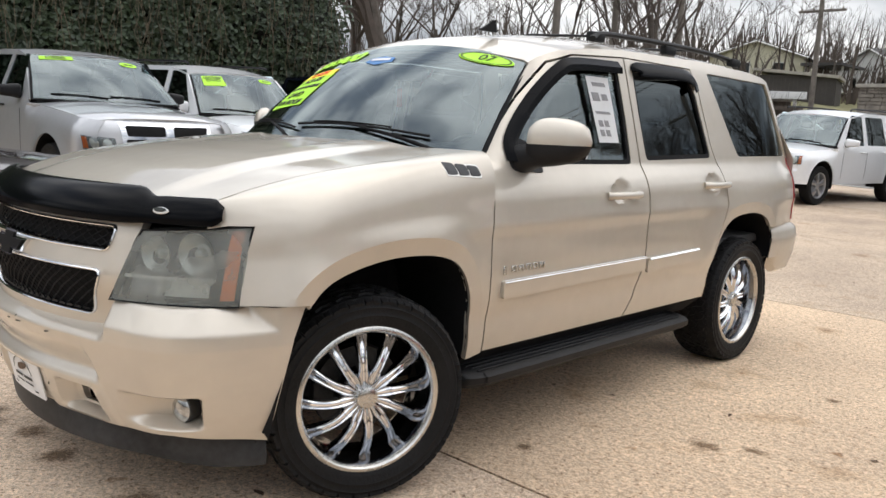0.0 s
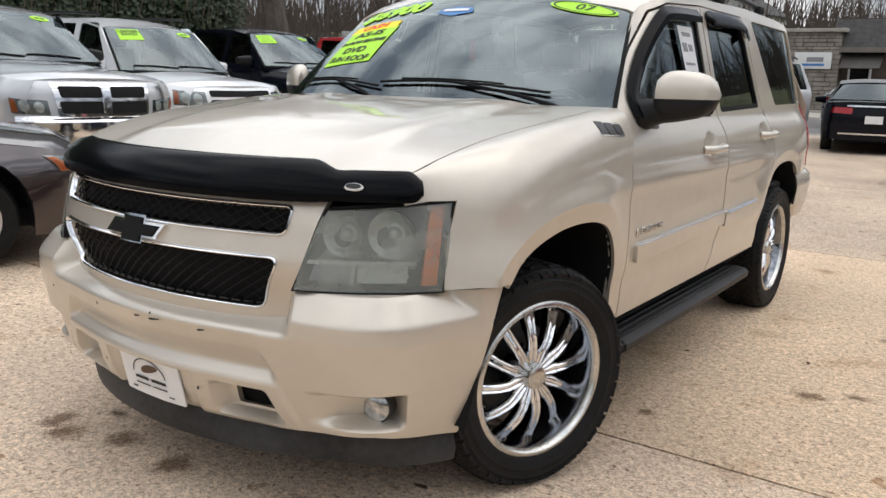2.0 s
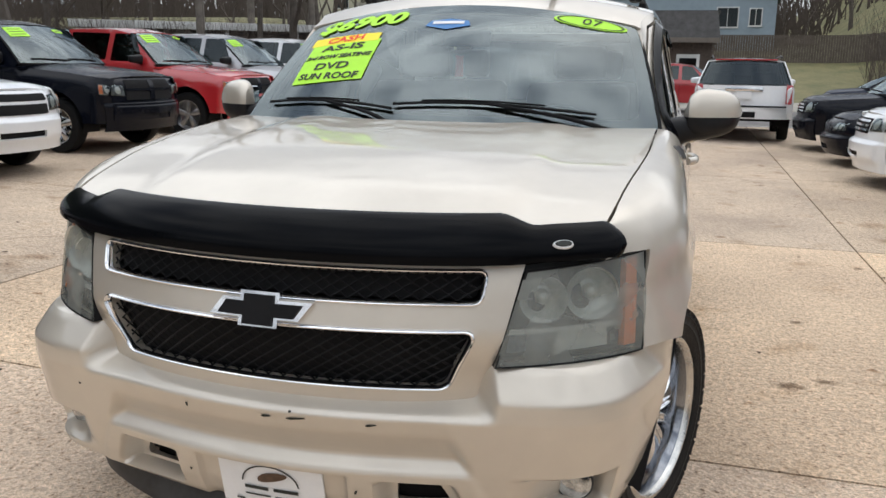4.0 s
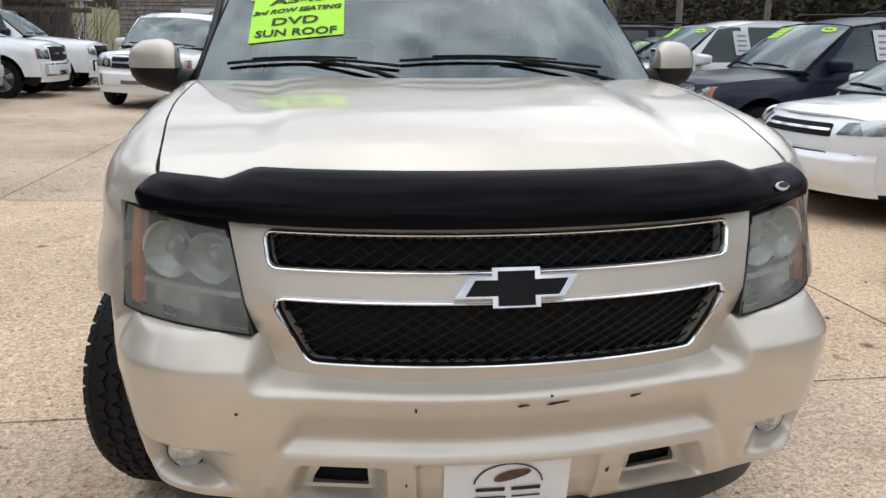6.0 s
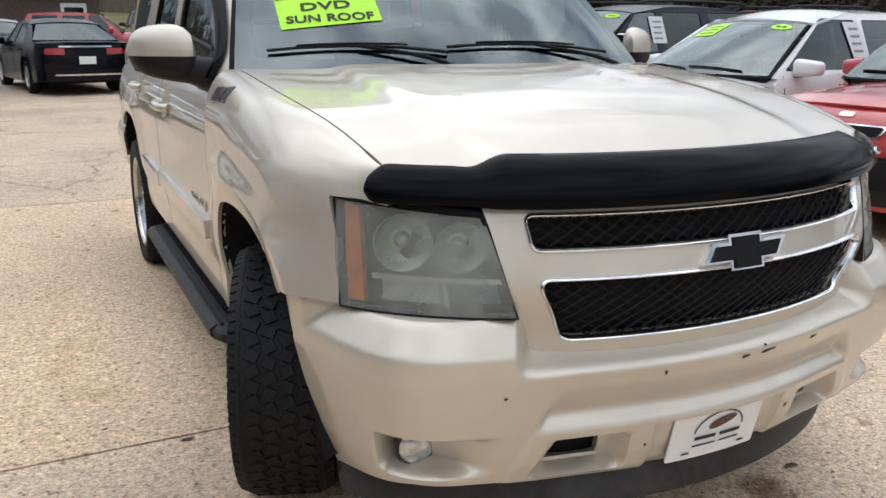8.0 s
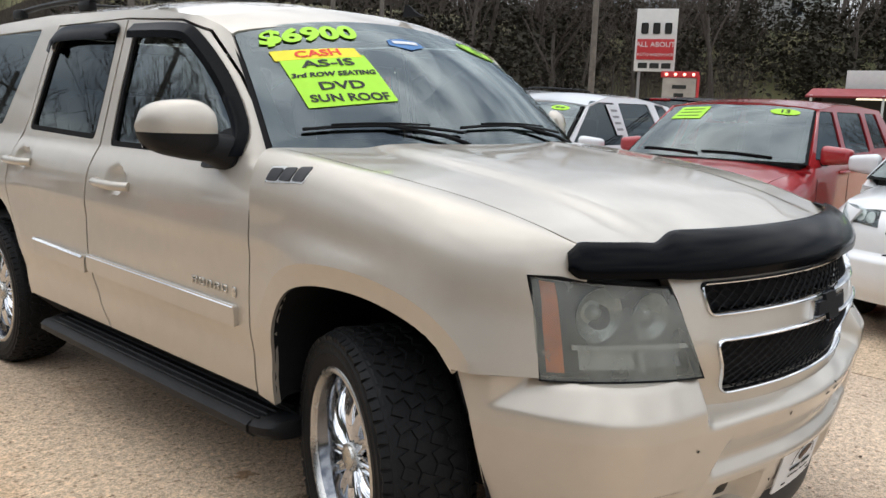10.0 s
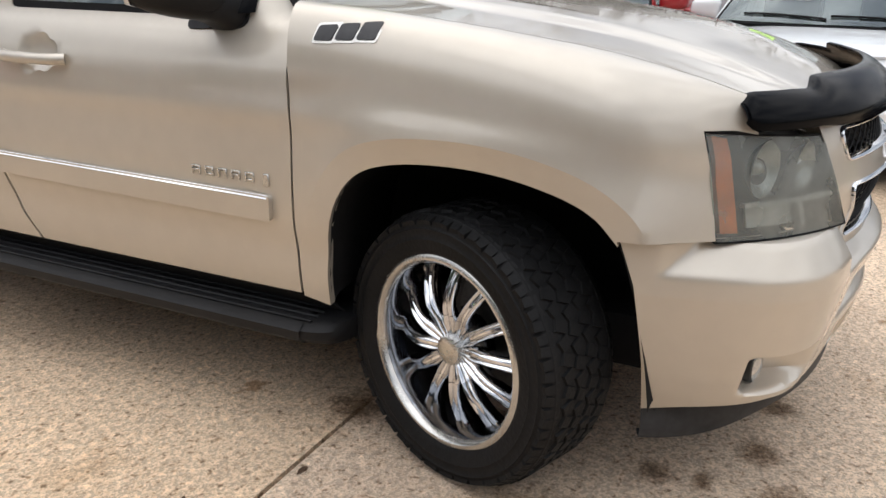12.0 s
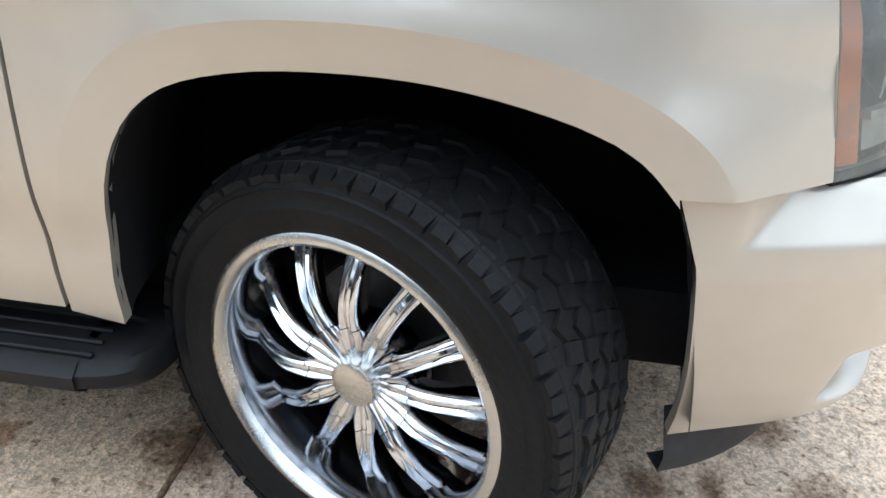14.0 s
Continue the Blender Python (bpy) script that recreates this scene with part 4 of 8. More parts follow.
def gabled_house(name, label, x, y, yaw, w, d, h, rise, siding, trim="white_trim", wins_=()):
    hs = thing(name, label, "house", at=Matrix.Translation((x, y, ground_height(x, y) - 0.3)) @ Matrix.Rotation(radians(yaw), 4, "Z"))
    bm = bmesh.new()
    n = int(h / 0.16)
    box(w - 0.04, d - 0.04, h, (0, d / 2, h / 2), bm=bm)
    part("wall", bm, M[siding], hs)
    lap = bmesh.new()
    for k in range(n):
        box(w, d, 0.15, (0, d / 2, 0.08 + k * 0.16), bm=lap, rot=Matrix.Rotation(0, 4, "X"))
    s = part("siding", lap, M[siding], hs, smooth=False)
    tagged(s, kind="stuff")
    bm = bmesh.new()
    a = [bm.verts.new(q) for q in ((-w / 2, 0, h), (w / 2, 0, h), (0, 0, h + rise), (-w / 2, d, h), (w / 2, d, h), (0, d, h + rise))]
    bm.faces.new((a[0], a[1], a[2]))
    bm.faces.new((a[4], a[3], a[5]))
    bm.faces.new((a[1], a[4], a[5], a[2]))
    bm.faces.new((a[3], a[0], a[2], a[5]))
    part("gable", bm, M[siding], hs, smooth=False)
    for k in (-1, 1):
        bm = bmesh.new()
        o = 0.4
        sl = rise / (w / 2)
        p = [(0, -o, h + rise + 0.05), (0, d + o, h + rise + 0.05), (k * (w / 2 + o), d + o, h - o * sl + 0.05), (k * (w / 2 + o), -o, h - o * sl + 0.05)]
        v = [bm.verts.new(q) for q in p] + [bm.verts.new((q[0], q[1], q[2] + 0.14)) for q in p]
        for f in ((0, 1, 2, 3), (7, 6, 5, 4), (0, 4, 5, 1), (1, 5, 6, 2), (2, 6, 7, 3), (3, 7, 4, 0)):
            bm.faces.new([v[i] for i in f])
        part("roof", bm, M["shingle"], hs, smooth=False)
        bm = tube([(0, -o - 0.02, h + rise + 0.02), (k * (w / 2 + o), -o - 0.02, h - o * sl + 0.02)], 0.10, 4)
        part("barge_board", bm, M[trim], hs)
    for wx, wz, ww, wh in wins_:
        window(hs, wx, wz, ww, wh)
    return hs


gabled_house("cream_house", "cream-sided house with a balcony on the hill", -36.5, 82.0, 14, 9.0, 9.0, 3.4, 1.5, "cream_siding", wins_=((-1.2, 2.3, 1.5, 1.2), (2.2, 2.3, 1.1, 1.2)))
bal = thing("balcony", "white balcony with railings on the cream house", "balcony", at=Matrix.Translation((-30.4, 84.0, ground_height(-30.4, 84) + 0.0)))
part("deck", box(3.4, 6.0, 0.25, (0, 2, 0.5)), M["white_trim"], bal)
part("balcony_roof", box(3.8, 6.6, 0.25, (0, 2, 3.0)), M["shingle"], bal)
for k in range(6):
    part("post", box(0.16, 0.16, 2.9, (1.5 if k % 2 else -1.5, -0.8 + 1.1 * k, 1.45)), M["white_trim"], bal)
for k in range(10):
    part("baluster", box(0.09, 0.09, 0.95, (-1.5 + k * 0.33, -0.95, 1.1)), M["white_trim"], bal)
part("hand_rail", box(3.3, 0.1, 0.1, (0, -0.95, 1.6)), M["white_trim"], bal)
shed = thing("brown_shed", "dark brown metal shed with a pale roof edge", "shed", at=Matrix.Translation((-27.6, 70.0, ground_height(-27.6, 70) - 0.4)) @ Matrix.Rotation(radians(14), 4, "Z"))
part("wall", box(6.2, 5.0, 2.4, (0, 2.5, 1.2)), M["brown_metal"], shed)
part("roof", box(6.7, 5.6, 0.25, (0, 2.4, 2.55), 0.02, rot=Matrix.Rotation(radians(5), 4, "Y")), M["kerb"], shed)
for k in range(20):
    part("wall_rib", box(0.05, 0.05, 2.3, (-3.0 + k * 0.315, -0.02, 1.17)), M["brown_metal"], shed)
gabled_house("far_house", "small white far house under bare trees", -29.0, 92.0, -10, 7.0, 6.0, 3.2, 2.0, "white_trim", wins_=((-1.5, 1.8, 1.0, 1.2), (1.5, 1.8, 1.0, 1.2)))
gabled_house("blue_house", "blue-grey sided house behind the wooden fence", -2.8, 71.0, -3, 13.0, 8.0, 4.6, 2.2, "blue_siding", wins_=((-4.2, 2.9, 1.5, 1.6), (2.9, 2.9, 1.7, 1.6), (5.0, 2.9, 1.0, 1.4)))
gabled_house("far_house", "pale far house among bare trees", 62.0, 28.0, -62, 9.0, 7.0, 3.4, 2.2, "white_trim", wins_=((-2.2, 1.9, 1.0, 1.3), (1.8, 1.9, 1.0, 1.3)))
gabled_house("far_house", "pale grey far house among bare trees", 66.0, 14.0, -78, 9.0, 7.0, 3.2, 2.0, "white_trim", wins_=((-2.2, 1.9, 1.0, 1.3), (1.8, 1.9, 1.0, 1.3)))


def board_fence(x0, x1, y, h=1.8):
    f = thing("board_fence", "weathered grey-brown wooden board fence on the bank", "fence")
    n = int((x1 - x0) / 0.16)
    for k in range(n):
        x = x0 + k * 0.16
        part("board", box(0.145, 0.03, h, (x, y, ground_height(x, y) + h / 2 - 0.05)), M["fence_wood"], f)


board_fence(-8.0, 22.0, 60.0)


def carport():
    x, y = -17.2, 27.0
    z = ground_height(x, y)
    c = thing("carport", "long low carport with pale roof edges", "carport", at=Matrix.Translation((x, y, z)) @ Matrix.Rotation(radians(28), 4, "Z"))
    part("roof", box(13.0, 4.0, 0.14, (0, 2.0, 2.45), 0.02), M["kerb"], c)
    part("roof_edge", box(13.1, 0.10, 0.26, (0, -0.05, 2.45), 0.01), M["white_trim"], c)
    part("beam", box(13.0, 0.12, 0.16, (0, 0.1, 2.0), 0.01), M["fence_wood"], c)
    for k in range(6):
        part("post", box(0.12, 0.12, 2.4, (-6.2 + k * 2.48, 0.1, 1.2), 0.01), M["white_trim"], c)
    part("back_wall", box(13.0, 0.12, 2.4, (0, 3.9, 1.2)), M["fence_wood"], c)


carport()


def pole_sign():
    x, y = 23.2, 16.4
    s = thing("pole_sign", "red and white insurance sign on a post", "sign", at=Matrix.Translation((x, y, ground_height(x, y))) @ Matrix.Rotation(radians(-62), 4, "Z"))
    for k in (0.55, -0.55):
        part("post", tube([(k, 0.1, 0), (k, 0.1, 5.0)], 0.06, 8), M["rim_silver"], s)
    part("sign_border", box(1.50, 0.14, 2.3, (0, 0.03, 4.02), 0.02), M["white_trim"], s)
    top = part("sign_panel", box(1.36, 0.18, 0.76, (0, 0, 3.68), 0.02), M["sign_red"], s, "red sign panel")
    lettering("ALL ABOUT", 0.27, M["white_trim"], top, Matrix.Translation((0, -0.10, 3.85)) @ Matrix.Rotation(radians(90), 4, "X"), "sign_letters", 0.004)
    lettering("AUTO INSURANCE", 0.155, M["white_trim"], top, Matrix.Translation((0, -0.10, 3.48)) @ Matrix.Rotation(radians(90), 4, "X"), "sign_letters", 0.004)
    for k in range(3):
        part("number_bar", box(0.34, 0.02, 0.20, (-0.43 + k * 0.43, -0.045, 3.08)), M["ink"], s)
        part("printed_mark", box(0.26, 0.02, 0.40, (-0.43 + k * 0.43, -0.045, 4.45), 0.06, 3), M["ink"], s)
    b = thing("message_board", "small message board with lit red lamps along its top", "sign", at=Matrix.Translation((23.0, 15.2, ground_height(23.0, 15.2))) @ Matrix.Rotation(radians(-62), 4, "Z"))
    part("frame", box(1.35, 0.22, 0.22, (0, 0, 2.75), 0.02), M["sign_red"], b)
    part("frame", box(0.10, 0.2, 1.5, (0.66, 0, 2.0), 0.02), M["sign_red"], b)
    part("board", box(1.2, 0.16, 1.25, (0, 0, 2.0), 0.02), M["kerb"], b)
    part("post", tube([(0, 0.05, 0), (0, 0.05, 1.5)], 0.06, 8), M["rim_silver"], b)
    for k in range(4):
        bm = revolve([(-0.02, 0.06), (0.02, 0.055), (0.05, 0.03), (0.055, 0.001)], 10)
        bmesh.ops.transform(bm, matrix=Matrix.Translation((-0.48 + 0.32 * k, -0.11, 2.75)) @ Matrix.Rotation(radians(-90), 4, "Z"), verts=bm.verts)
        part("bulb", bm, M["bulb_red"], b, "lit red lamp")
    for z_, w_ in ((2.3, 0.5), (2.0, 0.35), (1.75, 0.45)):
        part("message_bar", box(w_, 0.01, 0.14, (0, -0.085, z_)), M["ink"], b)


M["bulb_red"] = material("lit_red_bulb", (0.9, 0.3, 0.25), rough=0.3)
M["bulb_red"].node_tree.nodes["Principled BSDF"].inputs["Emission Color"].default_value = (1.0, 0.35, 0.28, 1)
M["bulb_red"].node_tree.nodes["Principled BSDF"].inputs["Emission Strength"].default_value = 3.0
pole_sign()


def shop():
    x, y = 43.3, 11.0
    z = ground_height(x, y) + 0.6
    s = thing("insurance_shop", "low shop with a red sheet-metal awning and roof sign", "building", at=Matrix.Translation((x, y, z - 0.4)) @ Matrix.Rotation(radians(-82), 4, "Z"))
    part("wall", box(14.0, 7.0, 3.6, (1.0, 4.5, 0.8)), M["brown_metal"], s)
    part("awning", sheet([(-6.5, 0), (8.5, 0), (8.5, 1), (-6.5, 1)], lambda xx, v: Vector((xx, -1.0 + 1.8 * v, 2.15 + 0.45 * v)), 0.6, thick=0.1), M["red_sheet"], s, "faded red awning")
    part("light_tube", tube([(-4.0, -0.6, 2.02), (0.2, -0.6, 2.02)], 0.05, 8), M["lamp_glow"], s, "lit fluorescent tube")
    part("light_tube", tube([(1.0, -0.6, 2.02), (5.2, -0.6, 2.02)], 0.05, 8), M["lamp_glow"], s, "lit fluorescent tube")
    for k in range(5):
        part("post", box(0.12, 0.12, 3.2, (-6.2 + 3.55 * k, -0.9, 0.6)), M["white_trim"], s)
    sg = part("roof_sign", box(7.5, 0.2, 0.62, (3.8, 0.2, 3.35), 0.02), M["sign_red"], s, "red roof sign with white letters")
    lettering("ALL ABOUT AUTO", 0.60, M["white_trim"], sg, Matrix.Translation((3.0, 0.09, 3.35)) @ Matrix.Rotation(radians(90), 4, "X"), "sign_letters", 0.004)
    lo = part("number_board", box(7.5, 0.18, 0.42, (3.8, 0.2, 2.83), 0.02), M["white_trim"], s)
    for k in range(5):
        part("number_bar", box(0.62, 0.02, 0.24, (1.2 + k * 0.95, 0.10, 2.83)), M["ink"], lo)
    part("roof_unit", box(2.6, 1.6, 1.0, (-3.6, 2.0, 3.1), 0.03), M["white_trim"], s, "white roof-top unit")


shop()


# ---------------------------------------------------------------- wheels
def chrome_wheel(parent, at, side, steer=0.0, full=True):
    """A big chrome wheel with twelve curved spokes on a worn all-terrain tyre. side: +1 or -1, the way it faces along x."""
    R, W, RIM = 0.390, 0.275, 0.267
    wheel = new("wheel")
    wheel.parent = parent
    wheel.matrix_basis = Matrix.Translation(at) @ Matrix.Rotation(radians(steer), 4, "Z") @ Matrix.Rotation(math.pi if side < 0 else 0, 4, "Z") @ Matrix.Rotation(radians(8), 4, "X")
    h = W / 2
    prof = [(-h * 0.72, RIM - 0.01), (-h * 0.98, RIM + 0.03), (-h, RIM + 0.06), (-h * 0.97, R - 0.035), (-h * 0.82, R - 0.012), (-h * 0.6, R - 0.009),
            (h * 0.6, R - 0.009), (h * 0.82, R - 0.012), (h * 0.97, R - 0.035), (h * 0.985, R - 0.044), (h * 1.012, R - 0.047), (h * 0.995, R - 0.051), (h, RIM + 0.052), (h * 1.018, RIM + 0.048), (h * 1.0, RIM + 0.043), (h * 0.995, RIM + 0.022), (h * 0.93, RIM + 0.006), (h * 0.86, RIM - 0.006)]
    tyre = part("tyre", revolve(prof, 96), M["rubber"], wheel, "worn all-terrain tyre")
    bm = bmesh.new()
    # tread: staggered blocks with grooves between, and shoulder lugs
    rows = [(-0.118, 0.044, 0.5, 74), (-0.070, 0.042, 0.0, 58), (-0.024, 0.040, 0.5, 58), (0.024, 0.040, 0.1, 58), (0.070, 0.042, 0.6, 58), (0.118, 0.044, 0.0, 74)]
    for rx, wd, ph, n in rows:
        for k in range(n):
            a = 2 * math.pi * (k + ph) / n
            ln = 2 * math.pi * R / n * 0.86
            tilt = Matrix.Rotation(radians(24 if abs(rx) < 0.1 else 7) * (1 if (k % 2) else -1), 4, "Z")
            drop = 0.0085 if abs(rx) < 0.1 else 0.0225
            cant = Matrix.Rotation(0 if abs(rx) < 0.1 else radians(24) * (1 if rx > 0 else -1), 4, "Y")
            m = Matrix.Rotation(a, 4, "X") @ Matrix.Translation((rx, 0, R - drop)) @ cant @ tilt
            c = [m @ Vector((sx * wd / 2 * (0.86 if sz > 0 else 1), sy * ln / 2 * (0.84 if sz > 0 else 1), sz * 0.006)) for sz in (-1, 1) for sx, sy in ((-1, -1), (1, -1), (1, 1), (-1, 1))]
            v = [bm.verts.new(q) for q in c]
            for f in ((4, 5, 6, 7), (0, 1, 5, 4), (1, 2, 6, 5), (2, 3, 7, 6), (3, 0, 4, 7)):
                bm.faces.new([v[i] for i in f])
    part("tread", bm, M["rubber"], tyre, smooth=False)
    # the barrel's dark reflections are painted in as a darker chrome
    rim = part("rim", revolve([(-h * 0.7, RIM - 0.02), (-h * 0.2, RIM - 0.05), (h * 0.30, RIM - 0.036), (h * 0.55, RIM - 0.028), (h * 0.80, RIM - 0.022), (h * 0.845, RIM - 0.018)], 72), M["dimmed_chrome"], wheel, "polished chrome rim barrel, darkened in colour for its dark reflections")
    part("lip", revolve([(h * 0.82, RIM - 0.020), (h * 0.93, RIM - 0.015), (h * 0.965, RIM - 0.009), (h * 0.965, RIM - 0.001), (h * 0.93, RIM + 0.006)], 72), M["dull_chrome"], wheel, "flat chrome rim lip")
    SEAM = 0.098
    def spoke_rows(bm, r0, r1, n, grow=0.0):
        """Two polished ridges with a groove between, that lean to one side and dive to the barrel."""
        rows = []
        for r in np.linspace(r0, r1, n):
            t = (r - 0.042) / (RIM - 0.030 - 0.042)
            w = table([(0.0, 0.0110), (0.20, 0.0200), (0.42, 0.0178), (0.72, 0.0190), (1.0, 0.0255)], t) + grow
            x = h * (0.60 + 0.10 * math.sin(math.pi * min(1.0, t * 0.95)) - 0.50 * max(0.0, t - 0.36) ** 1.5)
            sw = 0.115 * max(0.0, t - 0.12) ** 1.6 * r
            rows.append([bm.verts.new((x + dz, q * w + sw, r)) for q, dz in ((-1.0, -0.034), (-1.0, -0.008), (-0.82, 0.002), (-0.58, 0.0055), (-0.34, 0.002), (-0.16, -0.004), (0.16, -0.004), (0.34, 0.002), (0.58, 0.0055), (0.82, 0.002), (1.0, -0.008), (1.0, -0.034))])
        for p, q in zip(rows, rows[1:]):
            for i in range(len(p) - 1):
                bm.faces.new((p[i], p[i + 1], q[i + 1], q[i]))
        return rows
    for k in range(12):
        a = Matrix.Rotation(2 * math.pi * k / 12, 3, "X")
        bm = bmesh.new()
        spoke_rows(bm, 0.034, SEAM - 0.0015, 5, 0.001)
        bmesh.ops.rotate(bm, verts=bm.verts, matrix=a)
        part("hub_ridge", bm, M["chrome"], wheel)
        bm = bmesh.new()
        end = spoke_rows(bm, SEAM, RIM - 0.030, 13)[-1]
        foot = (end[0].co + end[-1].co) / 2
        bmesh.ops.rotate(bm, verts=bm.verts, matrix=a)
        spoke = part("spoke", bm, M["chrome"], wheel)
        # the flanged foot with its two small bolts
        bm = box(0.010, 0.056, 0.008, (foot.x + 0.026, foot.y, foot.z - 0.001), 0.003, 1)
        for q in (-1, 1):
            tube([(foot.x + 0.024, foot.y + q * 0.0235, foot.z - 0.004), (foot.x + 0.040, foot.y + q * 0.0235, foot.z - 0.004)], 0.0042, 6, bm)
        bmesh.ops.rotate(bm, verts=bm.verts, matrix=a)
        part("spoke_foot", bm, M["chrome"], spoke)
    part("hub", revolve([(h * 0.18, 0.104), (h * 0.40, 0.100), (h * 0.52, 0.090), (h * 0.56, 0.060), (h * 0.56, 0.036)], 48), M["dimmed_chrome"], wheel)
    part("centre_cap", revolve([(h * 0.54, 0.044), (h * 0.70, 0.0425), (h * 0.755, 0.039), (h * 0.785, 0.030), (h * 0.795, 0.014), (h * 0.796, 0.0005)], 32), M["dull_chrome"], wheel, "plain chrome centre cap")
    part("brake_disc", revolve([(-h * 0.18, 0.02), (-h * 0.10, 0.165), (-h * 0.20, 0.17), (-h * 0.35, 0.17)], 36), M["rim_dark"], wheel, "dull grey brake disc")
    return wheel


M["haze"] = bpy.data.materials.new("hazed_lens")
M["haze"].use_nodes = True
_nt = M["haze"].node_tree
_b, _o = _nt.nodes["Principled BSDF"], _nt.nodes["Material Output"]
_b.inputs["Base Color"].default_value = (0.38, 0.39, 0.355, 1)
_b.inputs["Roughness"].default_value = 0.28
_b.inputs["Coat Weight"].default_value = 0.6
_t, _m = _nt.nodes.new("ShaderNodeBsdfTransparent"), _nt.nodes.new("ShaderNodeMixShader")
_t.inputs[0].default_value = (0.80, 0.82, 0.79, 1)
_n, _r, _c = _nt.nodes.new("ShaderNodeTexNoise"), _nt.nodes.new("ShaderNodeMapRange"), _nt.nodes.new("ShaderNodeTexCoord")
_n.inputs["Scale"].default_value, _n.inputs["Detail"].default_value = 6.0, 5
_r.inputs["From Min"].default_value, _r.inputs["From Max"].default_value = 0.3, 0.7
_r.inputs["To Min"].default_value, _r.inputs["To Max"].default_value = 0.22, 0.56
_nt.links.new(_c.outputs["Object"], _n.inputs["Vector"])
_nt.links.new(_n.outputs[0], _r.inputs["Value"])
_nt.links.new(_r.outputs[0], _m.inputs[0])
_nt.links.new(_t.outputs[0], _m.inputs[1])
_nt.links.new(_b.outputs[0], _m.inputs[2])
_nt.links.new(_m.outputs[0], _o.inputs[0])


# ---------------------------------------------------------------- the champagne SUV
SUV_AT = (-3.111, 1.975, 0.0)
FA, FB, FY = 0.985, 0.637, -0.33
F_ARCH = [(0.442, 0.440), (0.438, 0.573), (0.404, 0.742), (0.33, 0.845), (0.212, 0.89), (0.052, 0.903), (-0.098, 0.893), (-0.241, 0.861),
          (-0.323, 0.822), (-0.379, 0.765), (-0.412, 0.669), (-0.456, 0.465), (-0.473, 0.317)]
R_ARCH = [(2.455, 0.46), (2.49, 0.64), (2.551, 0.788), (2.63, 0.868), (2.73, 0.911), (2.89, 0.928), (3.042, 0.922), (3.17, 0.888), (3.252, 0.82), (3.315, 0.70), (3.32, 0.6), (3.28, 0.50)]
ARCH_PTS = np.array(dense(spline(F_ARCH, 6), 0.01, False) + dense(spline(R_ARCH, 6), 0.01, False))


CREASE = 0.068


def arch_crease(arch):
    """The hard edge of the wheel-arch flare, a hand's width off the opening."""
    pts = np.array(dense(spline(arch, 6), 0.02, False))
    c = np.array((pts[:, 0].mean(), 0.40))
    out = []
    for i in range(1, len(pts) - 1):
        t = pts[i + 1] - pts[i - 1]
        n = np.array((t[1], -t[0])) / np.linalg.norm(t)
        n = n if n @ (pts[i] - c) > 0 else -n
        q = pts[i] + n * CREASE
        if abs(math.sqrt(((ARCH_PTS - q) ** 2).sum(1).min()) - CREASE) < 0.002 and q[1] > 0.60:
            out.append(tuple(q))
    return out


def setback(z):
    return 0.27 * max(0.0, z - 0.78) + 0.25 * max(0.0, z - 0.97) ** 1.2


def front_at(phi, z, d=0.0, lean=True):
    """The rounded nose in plan, at the angle phi (degrees from straight ahead) and height z, d metres proud."""
    s, c = math.sin(radians(phi)), math.cos(radians(phi))
    n = Vector((s * FB, -c * FA, 0)).normalized()
    return Vector((FA * s, FY - FB * c + (setback(z) if lean else 0.0), z)) + n * d


def phi_of(x):
    return math.degrees(math.asin(max(-1, min(1, x / FA))))


def flare(y, z):
    d = math.sqrt(((ARCH_PTS - (y, z)) ** 2).sum(1).min())
    top = (0.034 if y < 1.5 else 0.014) * smooth01((z - 0.56) / 0.16) * (1 - 0.75 * smooth01((y - 0.20) / 0.30) * (y < 1.5))
    if d > CREASE:
        return top * max(0.0, 1 - (d - CREASE) / 0.21) ** 2
    return top - 0.45 * top * (CREASE - d) / CREASE


def suv_x(y, z, shoulder=True):
    """Half width of the SUV's side."""
    x = 0.985
    if z < 0.85:
        x -= 0.030 * ((0.85 - z) / 0.4) ** 2
    if shoulder:
        if z > 1.03:
            x -= 0.070 * (min(z, 1.215) - 1.03) ** 2 / 0.185 ** 2
        if z > 1.215:
            x -= 0.24 * (z - 1.215)
            ye = 0.575 + (z - 1.27) * 1.06
            x -= 0.055 * smooth01((ye + 0.22 - y) / 0.22) ** 2
        if z > 1.735:
            x -= 1.6 * (z - 1.735) ** 2 + 0.1 * (z - 1.735)
    fy = FY + setback(z)
    if y < fy:
        x = min(x, FA * math.sqrt(max(0.0, 1 - ((fy - y) / FB) ** 2)))
    if y > 3.3:
        x -= 0.05 * ((y - 3.3) / 0.42) ** 2
    # a crease below the handles and the swage above the sill
    x += 0.006 * math.exp(-((z - 0.985) / 0.035) ** 2) - 0.006 * math.exp(-((z - 0.60) / 0.05) ** 2)
    for hy, hz in ((1.485, 1.092), (2.46, 1.120)):
        q = ((y - hy) / 0.085) ** 2 + ((z - hz) / 0.050) ** 2
        if q < 1:
            x -= 0.028 * (1 - q) ** 0.45
    return x + flare(y, z) * smooth01((1.16 - z) / 0.12)


HOOD_X = [(-0.9, 0.62), (-0.78, 0.712), (-0.70, 0.766), (-0.65, 0.788), (-0.60, 0.800), (-0.5, 0.814), (-0.4, 0.823), (-0.3, 0.834), (-0.2, 0.845), (-0.1, 0.853), (0.0, 0.860), (0.1, 0.864), (0.6, 0.866)]
